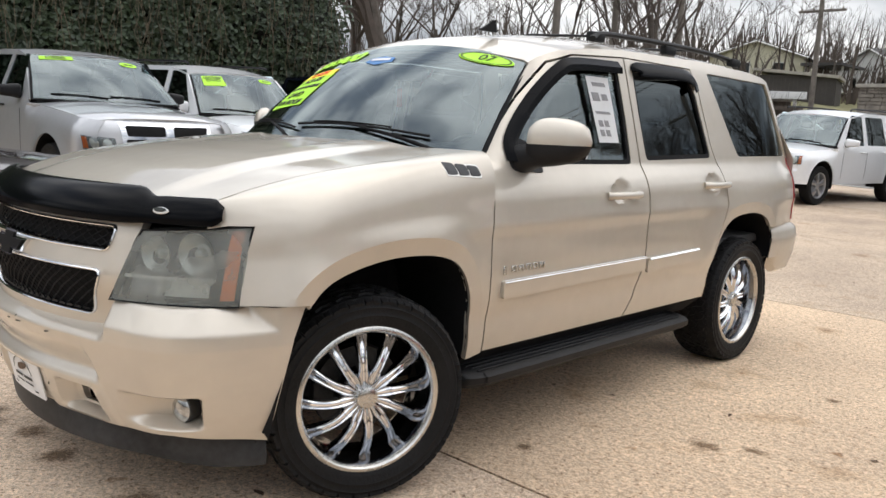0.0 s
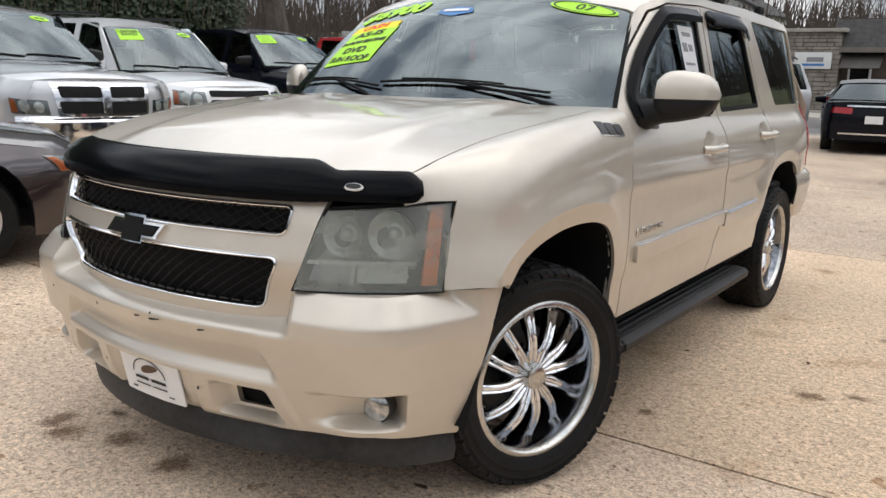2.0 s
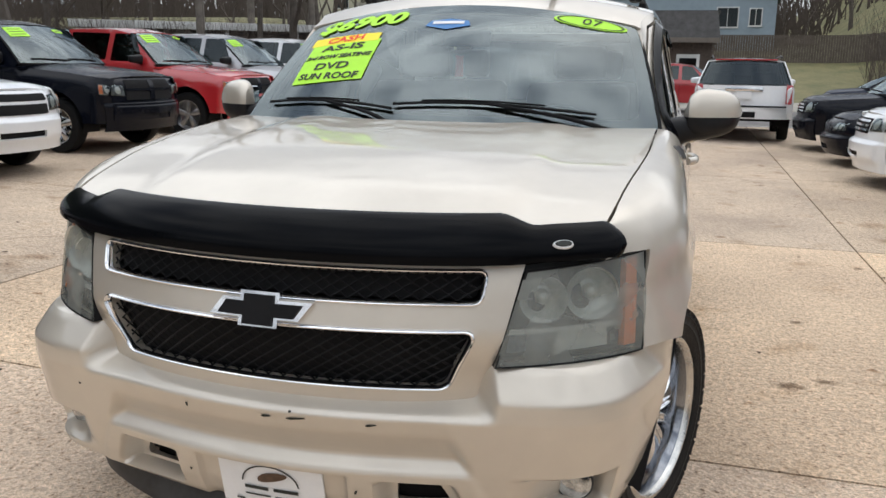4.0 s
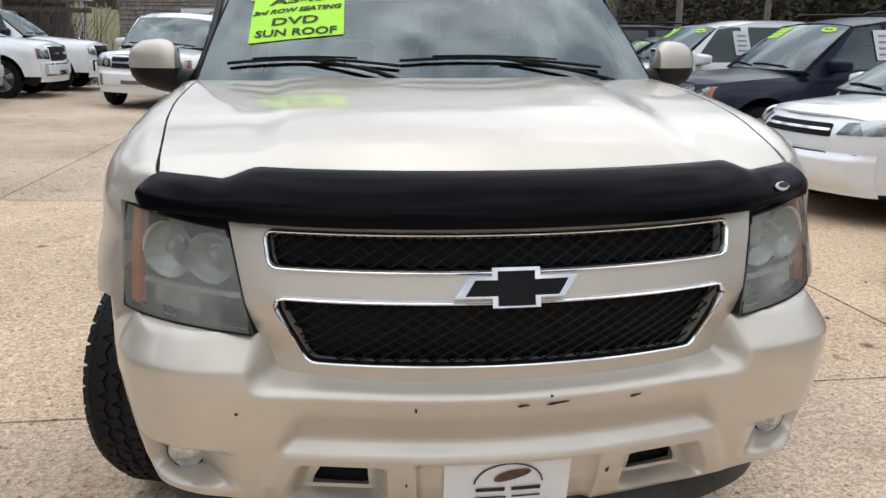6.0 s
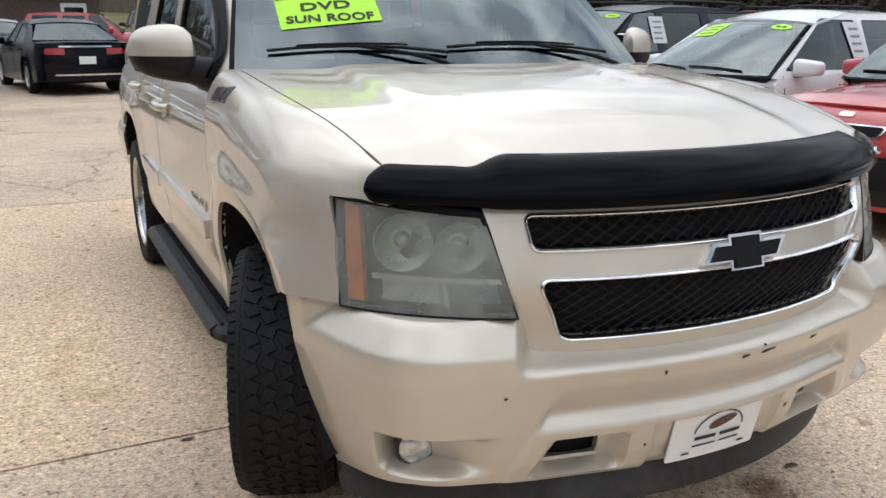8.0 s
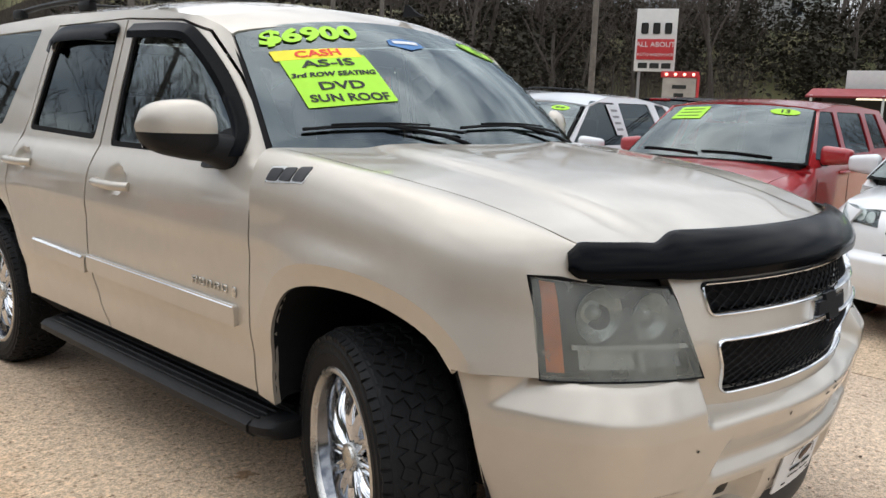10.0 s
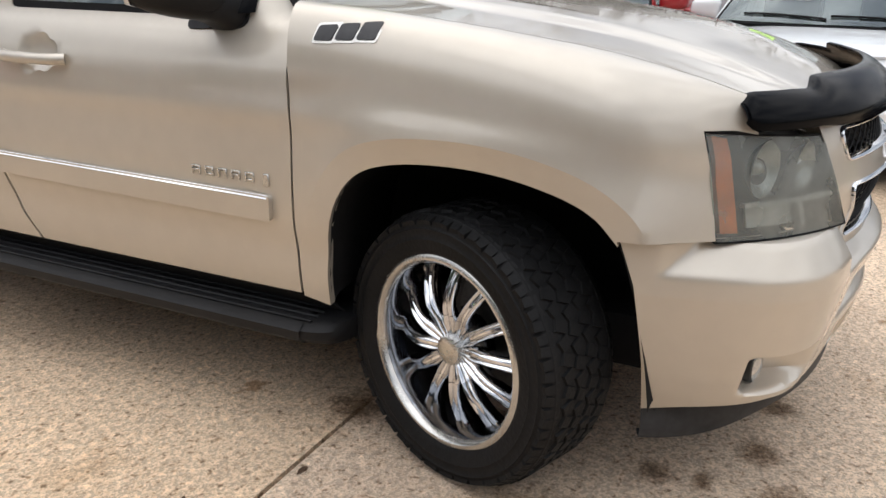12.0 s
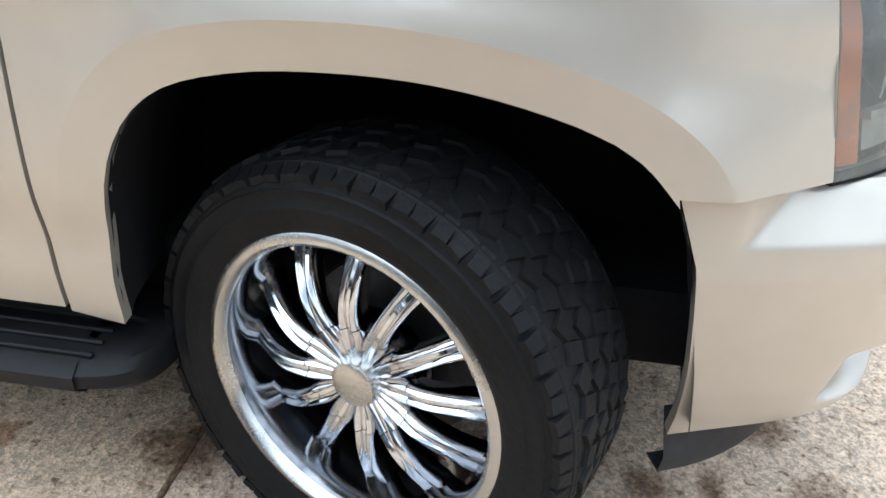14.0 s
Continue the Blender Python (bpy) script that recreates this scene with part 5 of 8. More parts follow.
HOOD_Z = [(-0.9, 1.022), (-0.75, 1.062), (-0.65, 1.091), (-0.6, 1.106), (-0.5, 1.137), (-0.4, 1.162), (-0.3, 1.184), (-0.2, 1.201), (-0.1, 1.214), (0.0, 1.227), (0.1, 1.238), (0.2, 1.248), (0.3, 1.258), (0.4, 1.267), (0.6, 1.280)]
ROOF_Z = [(0.96, 1.655), (1.0, 1.672), (1.05, 1.695), (1.166, 1.735), (1.4, 1.765), (1.725, 1.787), (2.586, 1.802), (3.2, 1.785), (3.389, 1.765), (3.46, 1.742)]


def fender_at(y, w):
    zt, xh = table(HOOD_Z, y), table(HOOD_X, y)
    z0 = zt - 0.19
    if w <= 0:
        return Vector((suv_x(y, z0 + w, False), y, z0 + w))
    t = min(1.0, w / 0.30) * math.pi / 2
    xs = suv_x(y, z0, False)
    return Vector((xh + (xs - xh) * math.cos(t) ** 0.8 - 0.27 * max(0.0, -0.53 - y) * math.sin(2 * t), y, z0 + (zt - z0) * math.sin(t)))


def hood_at(s, y):
    xh = table(HOOD_X, y) - 0.006
    x = s * xh
    dome = 0.014 * smooth01((0.60 - abs(x)) / 0.10) * smooth01((y + 0.80) / 0.35)
    rib = 0.0035 * math.exp(-((abs(x) - 0.40) / 0.05) ** 2) * smooth01((y + 0.3) / 0.5)
    nose = 0.03 * smooth01((-0.70 - y) / 0.2)
    return Vector((x, y, table(HOOD_Z, y) + 0.020 * (1 - s * s) + dome + rib - nose))


def screen_at(u, v, d=0.0):
    b = Vector((0.868 * u, 0.335 + 0.235 * u * u, 1.272))
    t = Vector((0.730 * u, 0.965 + 0.045 * u * u, 1.762 - 0.085 * u * u))
    n = Vector((0.25 * u, -0.60, 0.80)).normalized()
    return b.lerp(t, v) + n * (0.035 * (1 - u * u * 0.6) * 4 * v * (1 - v) + d)


def roof_at(s, y, d=0.0):
    zs = table(ROOF_Z, y)
    xs = suv_x(y, zs)
    crown = 0.085 + 0.012 * smooth01((y - 1.0) / 0.8)
    return Vector((s * xs, y, zs + crown * (1 - abs(s) ** 2.4) + d))


def both(name, make, mat, parent, label=""):
    """A part of the left side and its mirror image."""
    out = []
    for k in (1, -1):
        bm = make()
        out.append(part(name, bm if k > 0 else mirrored(bm), mat, parent, label))
    return out


def rounded(poly, r=0.03, n=4):
    """Rounds the corners of an outline."""
    out = []
    m = len(poly)
    for i in range(m):
        p, a, b = (np.array(poly[k % m], float) for k in (i, i - 1, i + 1))
        la, lb = np.linalg.norm(a - p), np.linalg.norm(b - p)
        q = min(r, la * 0.45, lb * 0.45)
        s, e = p + (a - p) / la * q, p + (b - p) / lb * q
        for k in range(n + 1):
            t = k / n
            out.append(tuple((1 - t) ** 2 * s + 2 * t * (1 - t) * p + t * t * e))
    return out


def build_suv():
    suv = thing("champagne_suv", "champagne-beige full-size SUV with chrome wheels parked on concrete", "car", at=Matrix.Translation(SUV_AT))
    paint = M["champagne"]
    side = lambda y, z: Vector((suv_x(y, z), y, z))
    # bonnet, wings, doors, sides, roof
    hood_out = [(-1, 0.555)] + [(s, 0.30 + 0.255 * s * s) for s in np.linspace(-0.9, 0.9, 13)] + [(1, 0.555), (1, -0.60)]
    hood_out += [(s, -0.60 - 0.22 * math.sqrt(1 - (s * 0.99) ** 2)) for s in np.linspace(0.98, -0.98, 15)] + [(-1, -0.60)]
    part("bonnet", sheet(hood_out, hood_at, 0.035, thick=0.02), paint, suv, "bonnet with a raised centre")
    z0 = lambda y: table(HOOD_Z, y) - 0.19
    arch = spline(F_ARCH[:10], 4)
    fend = [(0.530, 0.455 - z0(0.53)), (0.533, 0.62 - z0(0.53)), (0.528, 0.98 - z0(0.53)), (0.545, 0.16), (0.560, 0.30), (0.3, 0.30), (0.0, 0.30), (-0.3, 0.30), (-0.50, 0.30), (-0.63, 0.29),
            (-0.632, 0.121), (-0.585, 0.119), (-0.55, 0.107), (-0.5255, 0.099), (-0.556, 0.92 - z0(-0.556)), (-0.5815, 0.785 - z0(-0.5815)), (-0.470, 0.783 - z0(-0.47)), (-0.376, 0.779 - z0(-0.37))] + [(y, z - z0(y)) for y, z in arch[::-1]]
    both("front_wing", lambda: sheet(fend, fender_at, 0.024, thick=0.025, creases=([(y, z - z0(y)) for y, z in arch_crease(F_ARCH)],)), paint, suv)
    d_f = [(0.539, 0.462), (0.541, 0.62), (0.535, 0.98), (0.560, 1.240), (0.665, 1.335), (0.865, 1.510), (1.085, 1.672), (1.255, 1.718), (1.700, 1.744), (1.722, 1.45), (1.735, 1.2), (1.735, 0.74), (1.67, 0.56), (1.60, 0.462)]
    w_f = rounded([(0.80, 1.225), (0.735, 1.325), (0.91, 1.492), (1.137, 1.645), (1.25, 1.678), (1.635, 1.690), (1.655, 1.45), (1.655, 1.222)], 0.025)
    d_r = [(1.612, 0.462), (1.682, 0.56), (1.747, 0.74), (1.747, 1.2), (1.734, 1.45), (1.712, 1.745), (2.395, 1.740), (2.455, 1.655), (2.530, 1.32), (2.590, 1.2), (2.607, 1.0), (2.560, 0.872), (2.492, 0.71), (2.452, 0.462)]
    w_r = rounded([(1.805, 1.240), (1.785, 1.45), (1.770, 1.706), (2.375, 1.700), (2.425, 1.60), (2.515, 1.255)], 0.03)
    w_q = rounded([(2.592, 1.738), (3.425, 1.728), (3.665, 1.270), (2.875, 1.264)], 0.03)
    for nm, outline, hole, lab in (("front_door", d_f, w_f, ""), ("rear_door", d_r, w_r, "")):
        both(nm, lambda o=outline, h=hole: sheet(o, side, 0.019, (h,), thick=0.028), paint, suv, lab)
    b_s = [(0.572, 1.255), (0.62, 1.315), (0.80, 1.485), (1.0, 1.672)] + [(y, table(ROOF_Z, y)) for y in (1.05, 1.166, 1.4, 1.725, 2.1, 2.586, 3.2, 3.389, 3.46)]
    b_s += [(3.60, 1.49), (3.715, 1.265), (3.735, 1.145), (3.700, 0.832), (3.262, 0.822)] + spline(R_ARCH[:9], 4)[::-1][1:] + [(2.462, 0.455), (2.498, 0.70), (2.567, 0.866), (2.616, 1.0), (2.598, 1.2), (2.538, 1.322), (2.464, 1.66), (2.40, 1.748), (1.70, 1.752), (1.25, 1.727), (1.08, 1.681), (0.86, 1.518), (0.66, 1.342)]
    both("body_side", lambda: sheet(b_s, side, 0.034, (w_q,), thick=0.02, creases=(arch_crease(R_ARCH),)), paint, suv)
    part("roof", sheet([(-1, 0.985)] + [(s, 0.955 + 0.045 * s * s) for s in np.linspace(-0.96, 0.96, 13)] + [(1, 0.985), (1, 3.45), (-1, 3.45)], roof_at, 0.05, thick=0.02), paint, suv)
    both("rocker", lambda: sheet([(0.44, 0.36), (0.46, 0.452), (2.45, 0.452), (2.46, 0.36)], lambda y, z: Vector((0.945 - 0.10 * (0.452 - z) / 0.09, y, z)), 0.08), M["matt_black"], suv)
    # glass
    both("door_glass", lambda: sheet(rounded([(0.72, 1.20), (0.70, 1.32), (0.90, 1.50), (1.13, 1.66), (1.25, 1.695), (1.66, 1.705), (1.68, 1.45), (1.68, 1.20)], 0.02), lambda y, z: Vector((suv_x(y, z) - 0.016, y, z)), 0.06, thick=0.004), M["door_glass"], suv, "front door window")
    both("door_glass", lambda: sheet([(1.78, 1.22), (1.75, 1.45), (1.745, 1.72), (2.40, 1.72), (2.45, 1.60), (2.54, 1.235)], lambda y, z: Vector((suv_x(y, z) - 0.016, y, z)), 0.06, thick=0.004), M["tint"], suv, "dark tinted rear door window")
    both("quarter_glass", lambda: sheet([(2.57, 1.75), (3.435, 1.74), (3.68, 1.255), (2.86, 1.25)], lambda y, z: Vector((suv_x(y, z) - 0.010, y, z)), 0.06, thick=0.004), M["tint"], suv, "dark tinted quarter window")
    part("windscreen", sheet([(-1, 0), (1, 0), (1, 1), (-1, 1)], screen_at, 0.06, thick=0.004), M["glass"], suv)
    frit = [(-1.02, -0.02), (1.02, -0.02), (1.02, 1.015), (-1.02, 1.015)]
    part("screen_surround", sheet(frit, lambda u, v: screen_at(u, v, -0.006), 0.05, (rounded([(-0.93, 0.075), (0.93, 0.075), (0.95, 0.93), (-0.95, 0.93)], 0.08, 6),), thick=0.004), M["matt_black"], suv, "black windscreen border")
    for outline in (w_f, w_r):
        def seal(o=outline):
            c = [sum(p[0] for p in o) / len(o), sum(p[1] for p in o) / len(o)]
            inner = [(c[0] + (y - c[0]) * (1 - 0.05), c[1] + (z - c[1]) * (1 - 0.09)) for y, z in o]
            return sheet(o, lambda y, z: Vector((suv_x(y, z) - 0.004, y, z)), 0.05, (inner,), thick=0.01)
        both("window_seal", seal, M["matt_black"], suv)
    # wind deflectors over the door windows
    def visor(line, wid):
        pts = spline(line, 5)
        def sec(i, p):
            a, b = pts[max(i - 1, 0)], pts[min(i + 1, len(pts) - 1)]
            n = np.array((b[1] - a[1], -(b[0] - a[0])))
            n = n / (np.linalg.norm(n) + 1e-9)
            row = []
            for k, pr in ((0.012, 0.003), (0.0, 0.014), (-0.4 * wid, 0.034), (-wid, 0.038), (-wid, 0.034), (-0.4 * wid, 0.029), (0, 0.006)):
                y, z = p[0] - n[0] * k, p[1] - n[1] * k
                row.append(Vector((suv_x(p[0], p[1]) + pr, y, z)))
            return row
        return sweep(pts, sec)
    both("rain_guard", lambda: visor([(0.70, 1.24), (0.725, 1.335), (0.90, 1.505), (1.12, 1.660), (1.26, 1.700), (1.64, 1.712)], 0.048), M["deflector"], suv, "smoked plastic window rain guard")
    both("rain_guard", lambda: visor([(1.768, 1.690), (1.785, 1.716), (1.9, 1.726), (2.36, 1.722), (2.44, 1.635)], 0.060), M["deflector"], suv, "smoked plastic window rain guard")
    # side mouldings with a bright strip
    for a, b in ((0.610, 1.728), (1.754, 2.290)):
        both("side_moulding", lambda a=a, b=b: sheet(rounded([(a, 0.676), (a - 0.003, 0.752), (b, 0.762), (b, 0.690)], 0.012), lambda y, z: Vector((suv_x(y, z) + 0.017, y, z)), 0.03, thick=0.018), paint, suv)
        both("chrome_strip", lambda a=a, b=b: sheet([(a + 0.004, 0.7445), (a + 0.004, 0.7535), (b - 0.003, 0.7635), (b - 0.003, 0.7545)], lambda y, z: Vector((suv_x(y, 0.75) + 0.0235 - 0.9 * (z - 0.741 - 0.0085 * (y - 0.6)), y, z)), 0.03, thick=0.006), M["chrome"], suv, "bright chrome strip")
    # handles
    for y0, z0_ in ((1.40, 1.080), (2.375, 1.108)):
        def grip(y0=y0, z0_=z0_):
            hx = suv_x(y0 - 0.05, z0_)
            pts = spline([(hx + 0.002, y0 - 0.040, z0_), (hx + 0.030, y0 + 0.005, z0_), (hx + 0.038, y0 + 0.10, z0_), (hx + 0.030, y0 + 0.20, z0_), (hx + 0.002, y0 + 0.240, z0_)], 5)
            return tube(pts, 0.018, 12, flat=1.0)
        both("door_handle", grip, paint, suv)
    # wing vents: three bright-framed slots
    for k in range(3):
        def vent(k=k, grow=0.0, d=0.004):
            y0 = 0.284 + k * 0.062
            o = [(y0 - 0.002 - grow, 1.190 - k * 0.004 - grow), (y0 - 0.014 - grow, 1.234 - k * 0.006 + grow), (y0 + 0.040 + grow, 1.230 - k * 0.006 + grow), (y0 + 0.051 + grow, 1.188 - k * 0.004 - grow)]
            def on(y, z):
                zt, xh = table(HOOD_Z, y), table(HOOD_X, y)
                q = min(1, max(0, (z - zt + 0.19) / 0.19))
                xs = suv_x(y, zt - 0.19, False)
                return Vector((xh + (xs - xh) * math.sqrt(max(0, 1 - q * q)) + d, y, z + d * 0.4))
            return sheet(rounded(o, 0.008, 2), on, 0.015, thick=0.006)
        both("vent_frame", lambda k=k: vent(k, 0.0065, 0.006), M["dull_chrome"], suv, "chrome vent frame")
        both("vent_slot", lambda k=k: vent(k, 0.0, 0.0085), M["vent_grey"], suv, "dark grey vent slot")
    # running board
    def board():
        line = spline([(0.400, 0.76), (0.405, 0.86), (0.435, 0.925), (0.52, 0.952), (0.66, 0.958), (2.06, 0.958), (2.17, 0.945), (2.23, 0.90), (2.25, 0.80)], 6)
        return sweep(line, lambda i, p: [Vector(q) for q in (
            (0.76, p[0], 0.360), (0.76, p[0], 0.392), (p[1] - 0.02, p[0], 0.392), (p[1] + 0.045, p[0], 0.386), (p[1] + 0.066, p[0], 0.370), (p[1] + 0.064, p[0], 0.344), (p[1] + 0.036, p[0], 0.322), (0.76, p[0], 0.322))])
    both("running_board", board, M["black_plastic"], suv, "black ribbed running board")
    for k in range(5):
        both("step_rib", lambda k=k: box(0.012, 1.66, 0.010, (0.846 + k * 0.034, 1.32, 0.395 - 0.001 * k), 0.003, 1), M["black_plastic"], suv)
    # bumper
    def dent(x, z):
        ax = abs(x)
        hook = smooth01((ax - 0.285) / 0.05) * smooth01((0.500 + 0.50 * (0.45 - z) - ax) / 0.025) * smooth01((z - 0.350) / 0.022) * smooth01((0.468 - z) / 0.018)
        fog = smooth01((ax - 0.60) / 0.17) * smooth01((0.844 - ax) / 0.024) * smooth01((z - 0.378) / 0.030) * smooth01((0.498 - z) / 0.018)
        plate = smooth01((0.225 - ax) / 0.015) * smooth01((0.478 - z) / 0.012) * smooth01((z - 0.325) / 0.01)
        return 0.060 * hook + 0.086 * fog + 0.020 * plate
    def bumper_at(u, z):
        phi = u * 100
        a = abs(phi)
        x = FA * math.sin(radians(phi))
        mid = smooth01((36.4 - a) / 3.6)
        # the wings' sloping tops, and the ledge between them under the grille
        d = -(1 - mid) * 0.74 * over(min(z - 0.700, (77.0 - a) * 0.0089), 0.006)
        d -= mid * (0.085 * smooth01((z - 0.640) / 0.060) + 0.3 * over(z - 0.675, 0.01))
        inner = smooth01((0.592 - abs(x) - 0.5 * (z - 0.40)) / 0.034)
        mid_d = table([(0.32, -0.090), (0.35, -0.066), (0.40, -0.044), (0.45, -0.031), (0.486, -0.024), (0.498, -0.028), (0.520, -0.050), (0.530, -0.052), (0.545, -0.046), (0.60, -0.012), (0.65, 0.0)], z)
        end_d = table([(0.30, -0.092), (0.36, -0.066), (0.42, -0.046), (0.50, -0.026), (0.58, -0.011), (0.65, 0.0)], z)
        d += lerp(end_d, mid_d, inner)
        d += 0.088 * math.exp(-((a - 51) / 16) ** 2) * smooth01((0.86 - z) / 0.1)
        d -= dent(x, z)
        return front_at(phi, z, d, False)
    B_LOW = [(0.0, 0.330), (30, 0.340), (42, 0.360), (52, 0.362), (66, 0.330), (76.5, 0.302)]
    B_TOP = [(0.0, 0.694), (32.2, 0.694), (34.6, 0.776), (86, 0.776)]
    B_END = [(0.296, 76.5), (0.465, 78.6), (0.669, 82.0), (0.776, 85.6)]
    def bumper_grid(u, z):
        a, flange = abs(u) * 100, z > 0.777
        z = min(max(z, table(B_LOW, a)), table(B_TOP, a))
        a = min(a, table(B_END, z))
        x = FA * math.sin(radians(a))
        a += 2.1 * smooth01((x - 0.43) / 0.027) * smooth01((0.60 - x) / 0.14) * smooth01((0.451 - z) / 0.074)
        p = bumper_at(math.copysign(a, u) / 100, z)
        if flange and 34.6 < a < 70:
            q = front_at(math.copysign(a, u), 0.7765, -0.045)
            return q if q.y > p.y else p
        return p
    p_in, p_out = phi_of(0.346), phi_of(0.457)
    cols = [0, 2, 4, 6, 8, 9.5, 11, 12, 12.6, 13.0, 13.4, 14, 15, 16, 17, 18, 19, 20, p_in, 22, 23.3, 24.7, 26, p_out] + list(np.arange(28.2, 38.0, 0.35)) + list(np.arange(38.3, 63.0, 0.55)) + list(np.arange(63.4, 85.6, 1.1)) + [85.6]
    cols = [-c / 100 for c in cols[:0:-1]] + [c / 100 for c in cols]
    zs_ = sorted(set([round(q, 4) for q in list(np.arange(0.296, 0.377, 0.009)) + [0.377] + list(np.arange(0.383, 0.451, 0.006)) + [0.451] + list(np.arange(0.4545, 0.56, 0.0045)) + list(np.arange(0.57, 0.63, 0.011)) + list(np.arange(0.634, 0.776, 0.005)) + [0.776, 0.779]]))
    holes_ = [(p_in / 100, p_out / 100, 0.377, 0.451), (-p_out / 100, -p_in / 100, 0.377, 0.451)]
    part("front_bumper", lattice(cols, zs_, bumper_grid, holes_, thick=0.02), paint, suv, "champagne front bumper with small paint chips")
    for sx in (-1, 1):
        # a black sheet behind the hole stands in for the cavity's shade
        part("tow_hook_opening", sheet(rounded([(sx * 0.310, 0.345), (sx * 0.315, 0.470), (sx * 0.500, 0.470), (sx * 0.530, 0.345)][::sx], 0.01), lambda x, z: front_at(phi_of(x), z, -0.150, False), 0.03), M["matt_black"], suv, "black sheet standing in for the shade inside the tow hook opening")
        bm = revolve([(-0.04, 0.010), (-0.04, 0.044), (-0.005, 0.050), (0.006, 0.049), (0.010, 0.045)], 28)
        lampm = Matrix.Translation(front_at(sx * phi_of(0.782), 0.436, -0.032, False)) @ Matrix.Rotation(radians(-90 + sx * 9), 4, "Z")
        bmesh.ops.transform(bm, matrix=lampm, verts=bm.verts)
        fog = part("fog_lamp", bm, M["lamp_back"], suv, "round fog lamp")
        bm = revolve([(0.008, 0.046), (0.016, 0.035), (0.021, 0.018), (0.022, 0.0005)], 28)
        bmesh.ops.transform(bm, matrix=lampm, verts=bm.verts)
        part("fog_lens", bm, M["fog_glass"], fog)
    lip = [(k, 0) for k in np.linspace(-76.3, 76.3, 54)]
    def lip_sec(i, p):
        q = p[0]
        end = smooth01((abs(q) - 56) / 14)
        zt = 0.335 + 0.05 * math.exp(-((abs(q) - 50) / 10) ** 2) - 0.012 * end
        zb = 0.212 + 0.022 * smooth01((62 - abs(q)) / 25)
        return [front_at(q, zt + 0.015, -0.115, False), front_at(q, zb + 0.04, -0.088 + 0.004 * end, False), front_at(q, zb, -0.095 + 0.002 * end, False), front_at(q, zb, -0.14, False)]
    part("air_dam", sweep(lip, lip_sec), M["scuffed_plastic"], suv, "scuffed black plastic air dam")
    # chips in the bumper paint
    for x, z, ln, a in ((0.02, 0.628, 0.03, 5), (0.10, 0.630, 0.055, 6), (0.29, 0.628, 0.030, 8), (-0.22, 0.622, 0.012, 80), (-0.60, 0.60, 0.008, 20), (0.085, 0.648, 0.008, 0), (-0.02, 0.42, 0.01, 60), (0.245, 0.43, 0.014, 60), (-0.245, 0.42, 0.008, 70)):
        o = [(x + ln / 2 * math.cos(k) * math.cos(radians(a)) - 0.0028 * math.sin(k) * math.sin(radians(a)), z + ln / 2 * math.cos(k) * math.sin(radians(a)) + (0.0028 + 0.001 * math.cos(3 * k)) * math.sin(k)) for k in np.linspace(0, 2 * math.pi, 10)[:-1]]
        part("paint_chip", sheet(o, lambda xx, zz: bumper_at(phi_of(xx) / 100, zz) + Vector((0, -0.0025, 0)), 0.02, thick=0.001), M["ink"], suv)
    # grille surround, frames, meshes
    g_up = rounded([(-0.528, 0.932), (0.528, 0.932), (0.536, 1.004), (-0.536, 1.004)], 0.018)
    g_lo = rounded([(-0.472, 0.712), (0.472, 0.712), (0.522, 0.862), (-0.522, 0.862)], 0.026)
    sur = [(-0.562, 0.668), (0.562, 0.668), (0.575, 0.78), (0.625, 1.035), (-0.625, 1.035), (-0.575, 0.78)]
    gf = lambda x, z, d=0.0: front_at(phi_of(x), z, d - 0.05 * smooth01((0.86 - z) / 0.15))
    part("grille_surround", sheet(sur, gf, 0.03, (g_up, g_lo), thick=0.035), paint, suv)
    for o in (g_up, g_lo):
        pts = dense(o, 0.03)
        c = (0, sum(p[1] for p in o) / len(o))
        def sec(i, p):
            a, b = np.array(pts[i - 1]), np.array(pts[(i + 1) % len(pts)])
            n = np.array((b[1] - a[1], a[0] - b[0])) / np.linalg.norm(b - a)
            return [gf(p[0] + n[0] * k, p[1] + n[1] * k, d) for k, d in ((0.008, 0.000), (0.0065, 0.006), (0.003, 0.0085), (0.000, 0.006), (-0.002, 0.0), (-0.0035, -0.010))]
        part("grille_frame", sweep(pts, sec, closed=True), M["chrome"], suv, "bright chrome grille frame")
        zs = [p[1] for p in o]
        bm = bmesh.new()
        lo, hi = min(zs), max(zs)
        # diamond mesh: two families of slanting wires
        pitch = 0.044
        for slant in (1, -1):
            x = -0.80
            while x < 0.80:
                seg = []
                for t in np.linspace(0, 1, 13):
                    z = lo + (hi - lo) * t
                    xx = x + slant * (z - lo) * 1.55
                    if inside(o, xx, z):
                        seg.append(gf(xx, z, -0.020 + 0.003 * slant))
                if len(seg) > 1:
                    tube(seg, 0.0026, 5, bm)
                x += pitch
        part("grille_mesh", bm, M["wire_black"], suv, "black diamond grille mesh")
        part("grille_back", sheet(o, lambda x, z: gf(x, z, -0.045), 0.06), M["matt_black"], suv)
    # plain cross-shaped badge on the bar
    cross = [(x * 0.88, (z - 0.901) * 0.74 + 0.899) for x, z in ((-0.125, 0.880), (-0.045, 0.880), (-0.045, 0.852), (0.045, 0.852), (0.045, 0.880), (0.105, 0.880), (0.130, 0.925), (0.045, 0.925), (0.045, 0.950), (-0.045, 0.950), (-0.045, 0.925), (-0.100, 0.925))]
    grown = [(x + math.copysign(0.009, x) + (0.016 if abs(x) > 0.08 and (z > 0.9) == (x > 0) else 0.004) * math.copysign(1, x), z + math.copysign(0.006, z - 0.9)) for x, z in cross]
